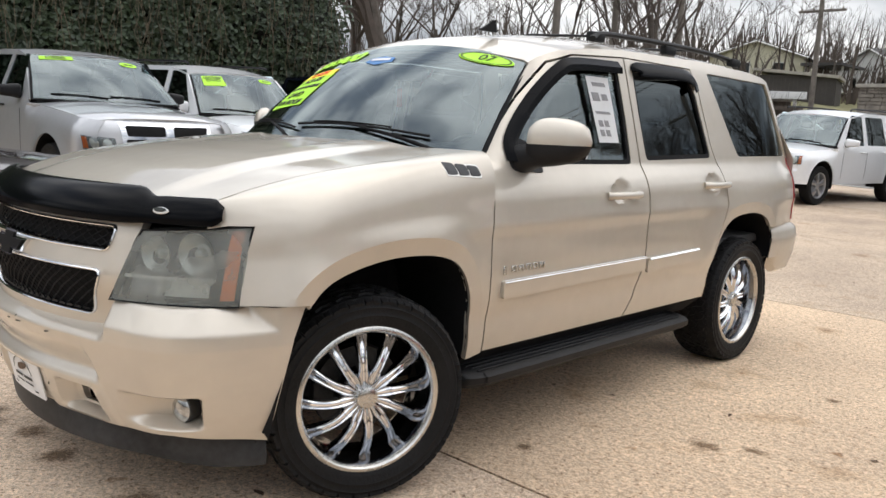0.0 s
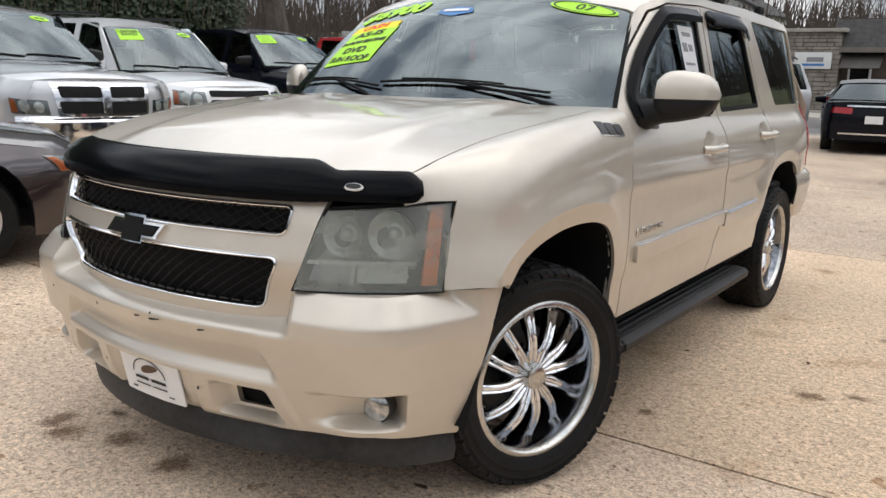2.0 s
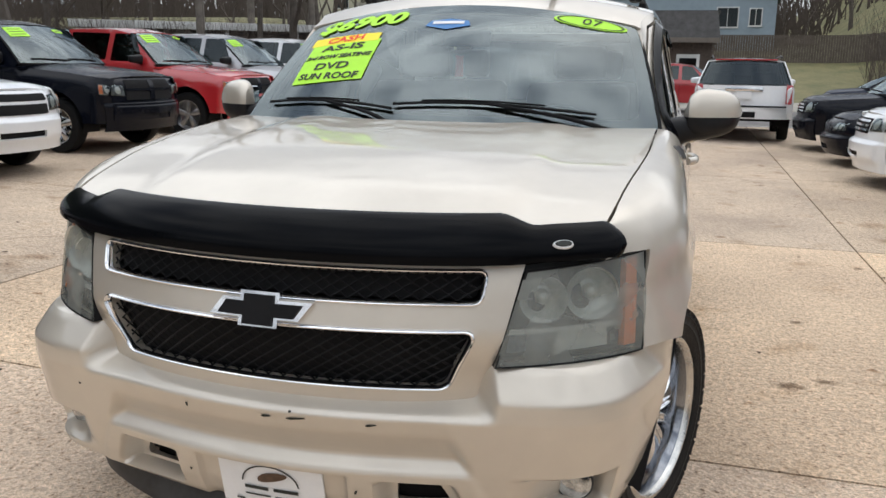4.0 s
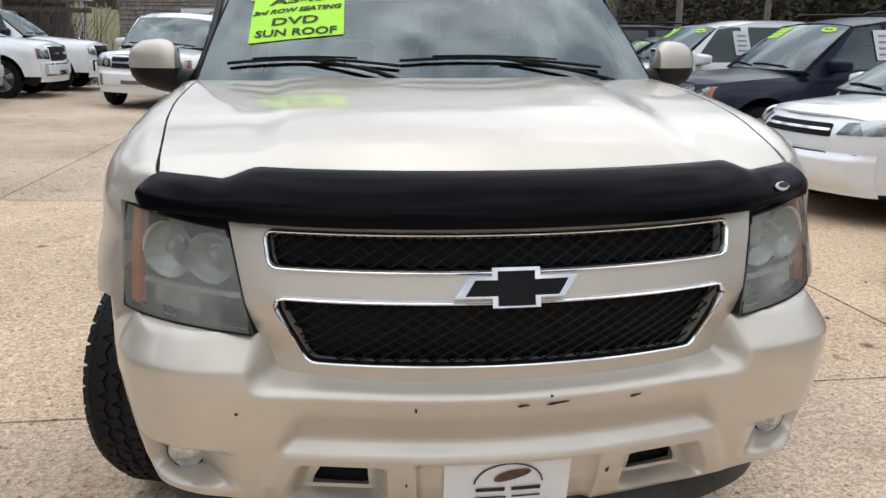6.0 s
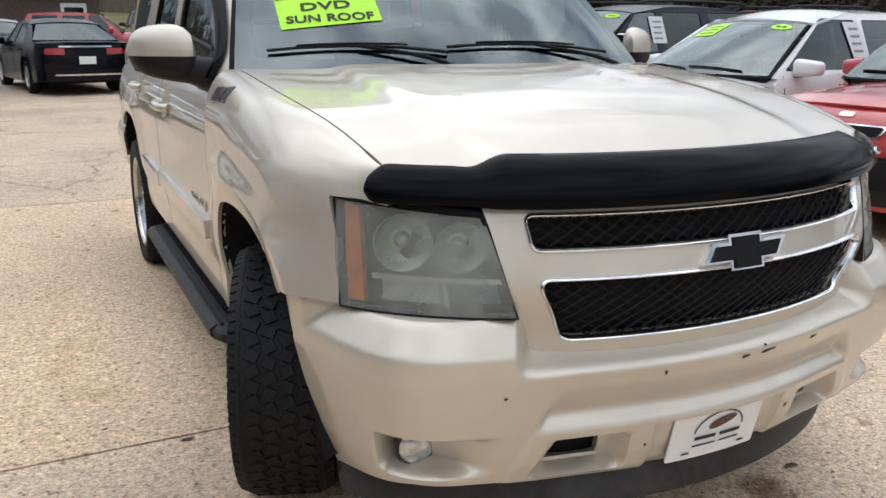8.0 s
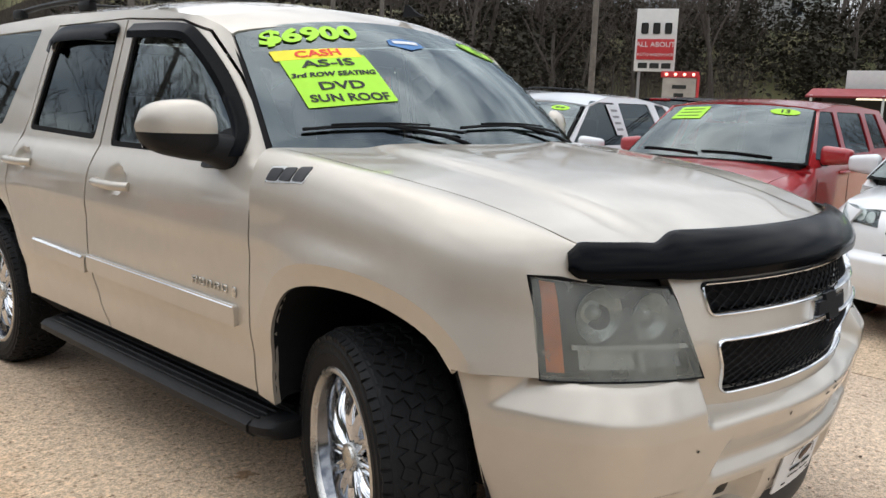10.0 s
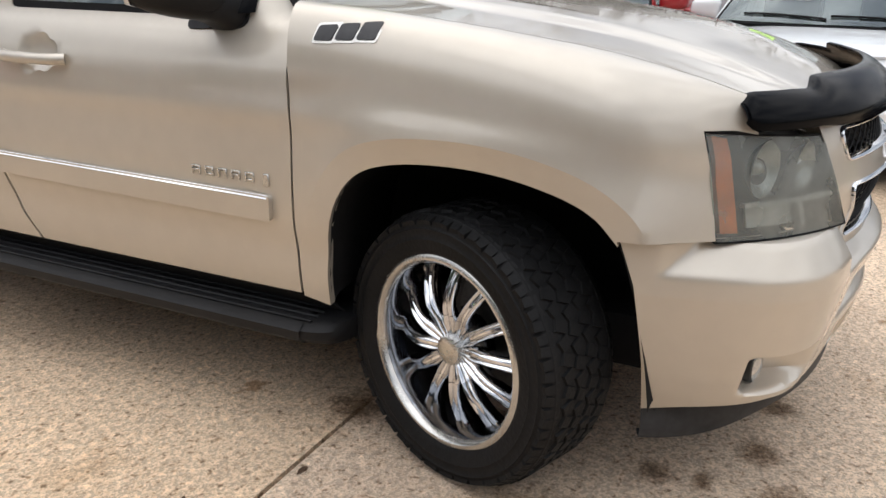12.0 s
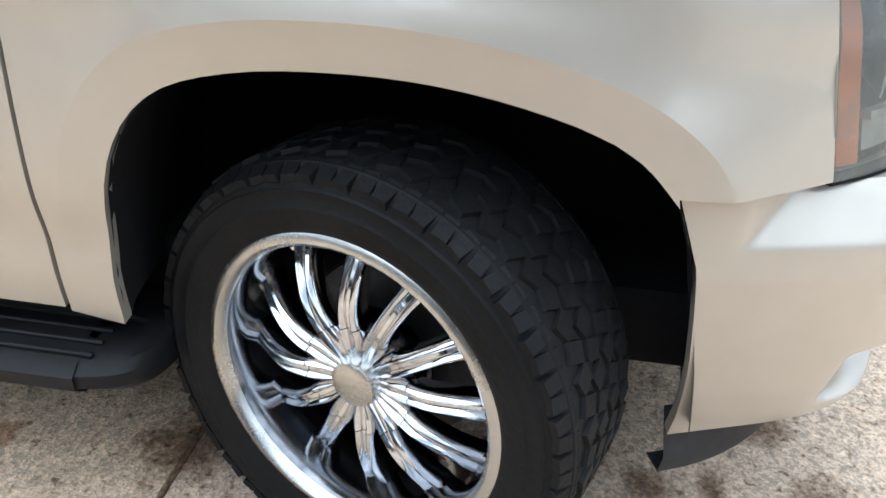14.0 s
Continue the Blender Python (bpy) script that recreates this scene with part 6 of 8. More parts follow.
    badge = part("badge", sheet(grown, lambda x, z: gf(x, z, 0.014), 0.03, thick=0.02), M["chrome"], suv, "chrome badge border")
    part("badge_face", sheet(cross, lambda x, z: gf(x, z, 0.020), 0.03, thick=0.008), M["mesh_black"], badge, "black cross-shaped badge")
    # headlamps
    for sx in (1, -1):
        def lampf(x, z, d=0.0):
            p = front_at(x, z, d)
            p.x *= sx
            return p
        o = rounded([(35.6, 0.779), (66.9, 0.779), (66.1, 0.92), (65.1, 1.031), (39.3, 1.004)], 0.02)
        scl = lambda pts: [(a / 60, b) for a, b in pts]
        oo = scl(o)
        fl = sx < 0
        lamp = part("headlamp", sheet(scl([(35.6, 0.786), (67.0, 0.786), (66.2, 0.92), (65.2, 1.032), (39.3, 1.004)]), lambda u, z: lampf(u * 60, z, -0.055), 0.03, flip=fl), M["lamp_back"], suv, "clouded headlamp unit")
        rim = scl(rounded([(35.6, 0.7775), (66.95, 0.7775), (66.15, 0.92), (65.15, 1.031), (39.3, 1.005)], 0.02))
        inn = scl(rounded([(35.95, 0.7815), (66.6, 0.7815), (65.8, 0.92), (64.8, 1.027), (39.7, 1.000)], 0.02))
        part("lamp_seal", sheet(rim, lambda u, z: lampf(u * 60, z, 0.001), 0.03, (inn,), thick=0.03, flip=fl), M["matt_black"], lamp)
        part("lamp_lens", sheet(oo, lambda u, z: lampf(u * 60, z, -0.001 + 0.006 * math.sin(math.pi * min(1, max(0, (z - 0.786) / 0.22)))), 0.025, thick=0.003, flip=fl), M["haze"], lamp, "clouded plastic lens")
        for ph, zc, rr in ((53.0, 0.935, 0.066), (43.3, 0.930, 0.058)):
            bm = revolve([(-0.012, 0.0005), (-0.014, 0.010), (-0.022, 0.017), (-0.040, 0.020), (-0.042, rr * 0.45), (-0.034, rr * 0.66), (-0.022, rr * 0.86), (-0.008, rr * 1.0), (-0.006, rr * 1.04)], 32)
            c = lampf(ph, zc, -0.012)
            ang = math.atan2(-FA * math.cos(radians(ph)), FB * math.sin(radians(ph)) * sx)
            bmesh.ops.transform(bm, matrix=Matrix.Translation(c) @ Matrix.Rotation(lerp(-math.pi / 2, ang, 0.55), 4, "Z"), verts=bm.verts)
            part("reflector", bm, M["bowl_chrome"], lamp)
        part("lower_reflector", sheet(scl([(47.6, 0.80), (58.5, 0.80), (58.2, 0.850), (47.6, 0.850)]), lambda u, z: lampf(u * 60, z, -0.03), 0.03, flip=fl), M["lamp_bowl"], lamp)
        part("lower_reflector", sheet(scl([(38, 0.80), (45.9, 0.80), (45.9, 0.852), (38.5, 0.852)]), lambda u, z: lampf(u * 60, z, -0.04), 0.03, flip=fl), M["dimmed_chrome"], lamp)
        part("reflector_divider", sheet(scl([(46.2, 0.800), (47.1, 0.800), (47.1, 0.852), (46.2, 0.852)]), lambda u, z: lampf(u * 60, z, -0.008), 0.03, thick=0.02, flip=fl), M["lamp_trim"], lamp)
        part("bright_bar", sheet(scl([(37.5, 0.853), (59.4, 0.853), (59.3, 0.864), (37.8, 0.864)]), lambda u, z: lampf(u * 60, z, -0.008), 0.03, thick=0.02, flip=fl), M["lamp_trim"], lamp, "pale reflector bar")
        def marker(u, z):
            p = lampf(u * 60, z, 0.002)
            return p - Vector((sx * 0.016, 0.002, 0.0))
        part("side_marker", sheet(scl(rounded([(62.6, 0.797), (66.1, 0.797), (65.3, 0.92), (64.3, 1.018), (61.4, 1.012)], 0.008)), marker, 0.015, thick=0.02, flip=fl), M["amber"], lamp, "orange side marker")
    # bonnet shield
    def shield_sec(i, p):
        q = p[0]
        a = abs(q)
        side_ = smooth01((a - 35.8) / 6.2)
        dip = math.exp(-((a - 41.5) / 2.2) ** 2)
        end = min(1.0, max(0.0, (a - 55.4) / 3.0)) ** 2.4
        zb = lerp(1.026, 1.032, side_) + 0.020 * end
        zt = lerp(1.137, 1.113, side_) - 0.002 * dip - 0.022 * end
        back = lerp(-0.070, -0.036, side_) + 0.020 * end
        pts = []
        for t in np.linspace(0, 1, 12):
            d = lerp(0.030 - 0.010 * end, back, t ** 1.7) - 0.006 * math.exp(-(t / 0.12) ** 2)
            z = lerp(zb, zt, 1 - (1 - t) ** 1.35)
            f = front_at(q, 0.99, d)
            pts.append(Vector((f.x, f.y, z)))
        inner = [v + Vector((0, 0.008, -0.003)) for v in pts[::-1]]
        return pts + inner + pts[:1]
    part("bonnet_shield", sweep([(k, 0) for k in np.linspace(-58.4, 58.4, 110)], shield_sec), M["deflector"], suv, "black smoked acrylic bonnet shield")
    p0 = shield_sec(0, (45.0, 0))
    bm = bmesh.new()
    bmesh.ops.create_cone(bm, cap_ends=True, segments=24, radius1=1, radius2=0.9, depth=0.006, matrix=Matrix())
    bmesh.ops.transform(bm, matrix=Matrix.Translation(p0[4] + Vector((0.004, -0.004, 0.004))) @ Matrix.Rotation(radians(30), 4, "Z") @ Matrix.Rotation(radians(52), 4, "X") @ Matrix.Diagonal((0.027, 0.012, 1, 1)), verts=bm.verts)
    part("oval_badge", bm, M["white_card"], suv, "small white oval badge")
    bm = bmesh.new()
    bmesh.ops.create_cone(bm, cap_ends=True, segments=24, radius1=1, radius2=0.9, depth=0.003, matrix=Matrix())
    bmesh.ops.transform(bm, matrix=Matrix.Translation(p0[4] + Vector((0.0055, -0.0075, 0.0075))) @ Matrix.Rotation(radians(30), 4, "Z") @ Matrix.Rotation(radians(52), 4, "X") @ Matrix.Diagonal((0.022, 0.008, 1, 1)), verts=bm.verts)
    part("oval_badge_print", bm, M["ink"], suv)
    # cowl, wipers, nozzle
    part("cowl", sheet([(-1, 0.0), (1, 0.0), (1, 1), (-1, 1)], lambda u, v: Vector((0.85 * u, lerp(0.275 + 0.235 * u * u, 0.36 + 0.24 * u * u, v), 1.236 + 0.030 * (1 - u * u) * (1 - v) + 0.040 * v)), 0.1), M["black_plastic"], suv, "black plastic cowl")
    def wiper(u0, u1):
        a = screen_at(u0, -0.035, 0.012)
        mid = screen_at(lerp(u0, u1, 0.55), 0.122, 0.018)
        arm = spline([a, screen_at(lerp(u0, u1, 0.22), 0.045, 0.022), mid], 8)
        w = part("wiper", tube(arm, [0.010 - 0.005 * k / len(arm) for k in range(len(arm))], 7), M["matt_black"], suv)
        bl = [screen_at(lerp(lerp(u0, u1, 0.08), u1, t), 0.055 + 0.075 * math.sin(math.pi * (0.12 + 0.60 * t)), 0.014) for t in np.linspace(0, 1, 16)]
        part("wiper_blade", tube(bl, 0.0060, 6), M["rubber"], w)
        part("blade_spine", tube([screen_at(lerp(lerp(u0, u1, 0.3), u1, t), 0.058 + 0.076 * math.sin(math.pi * (0.30 + 0.40 * t)), 0.022) for t in np.linspace(0, 0.8, 9)], 0.004, 5), M["matt_black"], w)
    wiper(0.82, -0.16)
    wiper(-0.10, -0.88)
    part("washer_nozzle", box(0.03, 0.03, 0.02, (0.72, 0.415, 1.262), 0.006), M["matt_black"], suv)
    # mirrors
    def shell():
        bm = bmesh.new()
        rows = []
        for t in np.linspace(0, 1, 13):
            x = lerp(0.955, 1.180, t)
            e = (1 - abs(2 * t - 1) ** 3.4) ** 0.5 * 0.95 + 0.05
            ring = []
            for k in range(28):
                a = 2 * math.pi * k / 28
                sn, cs = math.sin(a), math.cos(a)
                yy = 0.775 + 0.125 * t + 0.080 * e * math.copysign(abs(sn) ** 0.8, sn) * (1 if sn < 0 else 0.45)
                ring.append(bm.verts.new((x, yy, 1.322 + 0.010 * t + (0.104 - 0.030 * t * t) * e * math.copysign(abs(cs) ** (0.80 if cs > 0 else 0.6), cs))))
            rows.append(ring)
        for p, q in zip(rows, rows[1:]):
            for k in range(28):
                bm.faces.new((p[k], p[(k + 1) % 28], q[(k + 1) % 28], q[k]))
        bm.faces.new(rows[0][::-1])
        bm.faces.new(rows[-1])
        return bm
    def cut(bm, up):
        bmesh.ops.bisect_plane(bm, geom=bm.verts[:] + bm.edges[:] + bm.faces[:], plane_co=(1, 0.8, 1.314), plane_no=(0.0, 0, 1 if up else -1), clear_inner=True)
        return bm
    ms = both("mirror", lambda: cut(shell(), True), paint, suv, "door mirror with champagne cap")
    for k, ob in zip((1, -1), ms):
        def low():
            bm = cut(shell(), False)
            bmesh.ops.scale(bm, vec=(1.015, 1.03, 1.0), verts=bm.verts, space=Matrix.Translation((-1.13, -0.79, 0)))
            return bm
        bm = low()
        part("mirror_base", bm if k > 0 else mirrored(bm), M["black_plastic"], ob, "black plastic mirror base")
        arm = spline([(1.165, 0.885, 1.300, 0.020, 0.016), (1.13, 0.865, 1.288, 0.055, 0.038), (1.05, 0.830, 1.276, 0.070, 0.050), (0.98, 0.800, 1.266, 0.066, 0.052), (0.93, 0.785, 1.250, 0.066, 0.062), (0.89, 0.780, 1.235, 0.070, 0.072)], 5)
        bm = sweep(arm, lambda i, p: [Vector((p[0], p[1] + p[3] * math.copysign(abs(math.cos(a)) ** 0.7, math.cos(a)), p[2] + p[4] * math.copysign(abs(math.sin(a)) ** 0.7, math.sin(a)))) for a in np.linspace(0, 2 * math.pi, 21)])
        part("mirror_arm", bm if k > 0 else mirrored(bm), M["black_plastic"], ob)
        def foot():
            return sheet(rounded([(0.71, 1.20), (0.70, 1.30), (0.755, 1.345), (0.88, 1.30), (0.92, 1.19)], 0.03), lambda y, z: Vector((suv_x(y, z) + 0.006, y, z)), 0.03, thick=0.02)
        bm = foot()
        part("mirror_foot", bm if k > 0 else mirrored(bm), M["black_plastic"], ob)
        bm = box(0.19, 0.006, 0.14, (1.065, 0.875, 1.326), 0.02, rot=Matrix.Rotation(radians(24), 4, "Z"))
        part("mirror_glass", bm if k > 0 else mirrored(bm), M["chrome"], ob, "mirror glass")
    # roof rack, fin
    def rail():
        pts = spline([(0.70, 1.55, 1.830), (0.675, 1.64, 1.862), (0.672, 1.9, 1.874), (0.665, 2.6, 1.880), (0.66, 3.1, 1.864), (0.655, 3.28, 1.828)], 6)
        return tube(pts, 0.019, 8, flat=0.8)
    both("roof_rail", rail, M["black_plastic"], suv, "black roof rail")
    for y in (1.95, 2.75):
        part("cross_bar", tube([(-0.67, y, 1.880), (0, y, 1.918), (0.67, y, 1.880)], 0.015, 8, flat=0.5), M["black_plastic"], suv)
    for y in (1.62, 2.35, 3.18):
        both("rail_foot", lambda y=y: box(0.045, 0.12, 0.05, (0.672, y, 1.846), 0.015), M["black_plastic"], suv)
    def fin():
        bm = bmesh.new()
        o = [(-0.07, 0), (-0.02, 0.02), (0.03, 0.055), (0.055, 0.06), (0.06, 0.0)]
        for sx in (-1, 1):
            vs = [bm.verts.new((0.35 + sx * (0.014 - 0.012 * z / 0.06), 1.16 + y, 1.838 + z)) for y, z in o]
            bm.faces.new(vs if sx > 0 else vs[::-1])
        bm.verts.ensure_lookup_table()
        for i in range(5):
            j = (i + 1) % 5
            bm.faces.new((bm.verts[i], bm.verts[j], bm.verts[5 + j], bm.verts[5 + i]))
        return bm
    part("antenna_fin", fin(), M["matt_black"], suv)
    # tail: lamps, tailgate, bumper
    both("tail_lamp", lambda: sheet([(3.685, 0.85), (3.70, 1.255), (3.755, 1.255), (3.75, 0.85)], lambda y, z: Vector((suv_x(min(y, 3.72), z) + 0.006 - 3.2 * max(0, y - 3.725) ** 1.3, y, z)), 0.03, thick=0.02), M["red_lens"], suv, "red tail lamp")
    part("tailgate", sheet([(-0.9, 0.62), (0.9, 0.62), (0.90, 1.25), (0.72, 1.76), (-0.72, 1.76), (-0.90, 1.25)], lambda x, z: Vector((x, 3.76 - 0.02 * x * x - 0.58 * max(0, z - 1.25), z)), 0.1, ([(-0.74, 1.29), (0.74, 1.29), (0.62, 1.68), (-0.62, 1.68)],), flip=True), paint, suv)
    part("rear_glass", sheet([(-0.76, 1.27), (0.76, 1.27), (0.63, 1.70), (-0.63, 1.70)], lambda x, z: Vector((x, 3.75 - 0.02 * x * x - 0.58 * max(0, z - 1.25), z)), 0.1, flip=True), M["tint"], suv)
    def rear_bumper():
        path = [(0.985, lerp(3.285, 3.62, t)) for t in np.linspace(0, 1, 6)] + [(0.985 - 0.10 * (1 - math.cos(t)), 3.62 + 0.19 * math.sin(t)) for t in np.linspace(0.2, 1.57, 7)] + [(0.6, 3.815), (0, 3.83)]
        path = path + [(-x, y) for x, y in path[::-1][1:]]
        def sec(i, p):
            inset = lambda q: (p[0] * (1 - q / 0.985), p[1] - (q if p[1] > 3.7 else 0))
            f = smooth01((p[1] - 3.285) / 0.25)
            zb = lerp(0.60, 0.49, f)
            return [Vector((*inset(a), z)) for a, z in ((0.03, 0.828), (0.0, 0.80), (-0.012, 0.74), (0.0, 0.62), (0.03, zb + 0.03), (0.08, zb))]
        return sweep(path, sec)
    part("rear_bumper", rear_bumper(), paint, suv)
    # wheel housings
    for yc in (0.0, 2.946):
        def well(yc=yc):
            o = F_ARCH if yc == 0 else R_ARCH
            pts = [(y, z) for y, z in spline(o, 3)]
            return sweep(pts, lambda i, p: [Vector((suv_x(p[0], p[1]) - 0.012, p[0], p[1])), Vector((0.90, p[0] + 0.01 * (p[0] - yc), p[1] + 0.02)), Vector((0.50, yc + (p[0] - yc) * 1.12, p[1] + 0.03)), Vector((0.45, yc + (p[0] - yc) * 0.1, 0.55))])
        both("wheel_housing", well, M["matt_black"], suv, "black wheel housing")
    for k in (1, -1):
        bm = sheet([(0.920, 0.76), (0.66, 0.76), (0.60, 0.44), (0.60, 0.285), (0.850, 0.285), (0.900, 0.50)], lambda x, z: Vector((x, table([(0.26, -0.462), (0.46, -0.446), (0.67, -0.404), (0.765, -0.371)], z) - 0.004 - 0.1 * (0.955 - x), z)), 0.04, thick=0.006, flip=True)
        part("wheel_liner", bm if k > 0 else mirrored(bm), M["matt_black"], suv, "loose black plastic wheel liner")
    part("underbody", box(1.5, 4.2, 0.16, (0, 1.45, 0.42), 0.03), M["matt_black"], suv)
    part("front_axle_shroud", box(1.0, 0.9, 0.5, (0, 0.0, 0.62), 0.05), M["matt_black"], suv)
    # cabin
    part("cabin_floor", box(1.76, 2.95, 0.06, (0, 2.12, 0.74), 0.02), M["interior"], suv)
    part("dashboard", sheet([(-0.86, 0.0), (0.86, 0.0), (0.86, 1), (-0.86, 1)], lambda x, v: Vector((x, 0.47 + 0.20 * (x / 0.86) ** 2 + v * 0.50, 1.215 - 0.03 * v ** 2 - 0.25 * max(0, v - 0.75))), 0.08), M["interior"], suv, "dark dashboard")
    for sx in (-1, 1):
        for yy in (1.35, 2.30):
            seat = part("seat", box(0.52, 0.14, 0.62, (sx * 0.42, yy + 0.22, 1.12), 0.06, 3, Matrix.Rotation(radians(-14), 4, "X")), M["interior_tan"], suv, "grey-beige leather seat")
            part("headrest", box(0.27, 0.10, 0.17, (sx * 0.42, yy + 0.31, 1.53), 0.045, 3), M["interior_tan"], seat)
            part("seat_base", box(0.52, 0.52, 0.16, (sx * 0.42, yy - 0.02, 0.86), 0.05, 3), M["interior_tan"], seat)
    bm = bmesh.new()
    sw = [Vector((0.42 + 0.185 * math.cos(a), 0.0, 0.185 * math.sin(a))) for a in np.linspace(0, 2 * math.pi, 25)]
    rot = Matrix.Translation((0, 0.93, 1.16)) @ Matrix.Rotation(radians(-28), 4, "X")
    tube([rot @ v for v in sw], 0.016, 8, bm)
    for a in (0.2, math.pi - 0.2, -math.pi / 2):
        tube([rot @ Vector((0.42, 0, 0)), rot @ Vector((0.42 + 0.18 * math.cos(a), 0, 0.18 * math.sin(a)))], 0.02, 6, bm)
    part("steering_wheel", bm, M["interior"], suv)
    part("rear_view_mirror", box(0.22, 0.03, 0.07, (0, 0.98, 1.62), 0.015), M["black_plastic"], suv)
    part("headliner", sheet([(-0.92, 1.05), (0.92, 1.05), (0.92, 3.3), (-0.92, 3.3)], lambda s, y: roof_at(s, y, -0.035), 0.15), M["interior_tan"], suv)
    # wheels
    chrome_wheel(suv, (0.846, -0.030, 0.384), 1, -20)
    chrome_wheel(suv, (-0.870, 0.026, 0.388), -1, -20)
    chrome_wheel(suv, (0.838, 2.946, 0.380), 1)
    chrome_wheel(suv, (-0.838, 2.946, 0.380), -1)
    # raised metal model letters, as plain blocks
    for k in (1, -1):
        for i in range(5):
            yy = 0.680 + i * 0.048
            xl = suv_x(yy, 0.797) + 0.003
            bm = box(0.006, 0.006, 0.028, (xl, yy - 0.013, 0.797), 0.0015, 1)
            box(0.006, 0.006, 0.028, (xl, yy + 0.013, 0.797), 0.0015, 1, bm=bm)
            for zz in (0.789 + 0.009 * (i % 3), 0.808):
                box(0.0056, 0.026, 0.0055, (xl, yy, zz), 0.0012, 1, bm=bm)
            part("model_letter", bm if k > 0 else mirrored(bm), M["dull_chrome"], suv)
        part("small_badge", (lambda b: b if k > 0 else mirrored(b))(box(0.006, 0.02, 0.036, (suv_x(0.615, 0.795) + 0.003, 0.622, 0.795), 0.002, 1)), M["dull_chrome"], suv)
    # windscreen stickers
    on_screen = lambda u0, v0, su, sv, d: (lambda x, y, z: tuple(screen_at(u0 + x / su, v0 + y / sv, d + z)))
    lettering("$6900", 0.125, M["lime"], suv, None, "price_print", 0.0008, on_screen(-0.625, 0.868, 0.80, 0.72, 0.005), shear=0.15, stretch=1.42, bold=0.005)
    card = part("sale_sticker", sheet([(-0.818, 0.272), (-0.396, 0.306), (-0.406, 0.660), (-0.852, 0.672)], lambda u, v: screen_at(u, v, 0.004), 0.05, thick=0.001), M["lime"], suv, "lime green sale sticker with black print")
    part("sticker_strip", sheet([(-0.870, 0.655), (-0.424, 0.643), (-0.428, 0.722), (-0.878, 0.745)], lambda u, v: screen_at(u, v, 0.0045), 0.05, thick=0.001), M["yellow"], card, "yellow sticker strip")
    for text, u0, v0, size, mat, st_, sh in (("CASH", -0.645, 0.690, 0.053, "sticker_red", 1.45, 0.0), ("AS-IS", -0.626, 0.603, 0.054, "ink", 1.85, 0.0), ("3rd ROW SEATING", -0.626, 0.516, 0.033, "ink", 1.20, 0.2), ("DVD", -0.624, 0.425, 0.057, "ink", 1.48, 0.0), ("SUN ROOF", -0.612, 0.335, 0.051, "ink", 1.17, 0.0)):
        lettering(text, size, M[mat], card, None, "sticker_print", 0.0005, on_screen(u0, v0, 0.80, 0.70, 0.0062), shear=sh, stretch=st_, bold=0.0012)
    oval = lambda r: [(0.735 + 0.205 * r * math.cos(a), 0.905 + 0.062 * r * math.sin(a)) for a in np.linspace(0, 2 * math.pi, 29)[:-1]]
    yr = part("year_sticker", sheet(oval(1.0), lambda u, v: screen_at(u, v, 0.004), 0.05, thick=0.001), M["lime"], suv, "lime green oval year sticker")
    part("sticker_outline", sheet(oval(0.92), lambda u, v: screen_at(u, v, 0.0065), 0.05, (oval(0.86),), thick=0.0008), M["ink"], yr)
    lettering("07", 0.070, M["ink"], yr, None, "sticker_print", 0.0005, on_screen(0.735, 0.902, 0.80, 0.70, 0.0075), shear=0.25, stretch=1.25)
    shield = part("shield_sticker", sheet([(-0.26, 0.885), (-0.24, 0.935), (-0.13, 0.955), (-0.02, 0.935), (0.0, 0.885), (-0.13, 0.845)], lambda u, v: screen_at(u + 0.08, v - 0.125, 0.004), 0.05, thick=0.001), M["badge_blue"], suv, "blue shield-shaped sticker")
    part("sticker_print", sheet([(-0.22, 0.897), (-0.04, 0.897), (-0.04, 0.925), (-0.22, 0.925)], lambda u, v: screen_at(u + 0.08, v - 0.125, 0.0065), 0.05, thick=0.0008), M["white_card"], shield)
    part("air_freshener", box(0.035, 0.004, 0.09, (-0.02, 0.93, 1.50), 0.0), M["sticker_red"], suv, "red hanging air freshener")
    # paper sheets in the front door windows
    for k in (1, -1):
        def pane(o, d):
            bm = sheet(o, lambda y, z: Vector((suv_x(y, z) - 0.002 + d, y, z)), 0.06, thick=0.001)
            return bm if k > 0 else mirrored(bm)
        if k > 0:
            sleeve = part("window_sleeve", pane([(1.36, 1.30), (1.585, 1.30), (1.565, 1.655), (1.305, 1.655)], 0.0), M["lens"], suv, "clear plastic sleeve with a buyer's sheet")
            part("paper", pane([(1.395, 1.325), (1.565, 1.325), (1.535, 1.635), (1.345, 1.635)], 0.002), M["paper"], sleeve, "white printed sheet")
            for y0, z0_, dy, dz in ((1.395, 1.59, 0.11, 0.018), (1.385, 1.52, 0.06, 0.04), (1.465, 1.525, 0.05, 0.03), (1.40, 1.46, 0.12, 0.012), (1.415, 1.40, 0.035, 0.03), (1.465, 1.40, 0.035, 0.03), (1.42, 1.355, 0.035, 0.03), (1.47, 1.355, 0.035, 0.03)):
                part("paper_print", pane([(y0, z0_), (y0 + dy, z0_), (y0 + dy - 0.01, z0_ + dz), (y0 - 0.01, z0_ + dz)], 0.0035), M["grey_print"], sleeve)
    # dealer plate
    pl_at = lambda x, z, d: front_at(phi_of(x), 0.40, -0.040 + d, False) + Vector((0, (0.46 - z) * 0.22, z - 0.40 + 0.012))
    plate = part("dealer_plate", sheet(rounded([(-0.155, 0.322), (0.153, 0.322), (0.153, 0.470), (-0.155, 0.470)], 0.008), lambda x, z: pl_at(x, z, 0.0), 0.04, thick=0.004), M["white_card"], suv, "white dealer plate with a printed emblem")
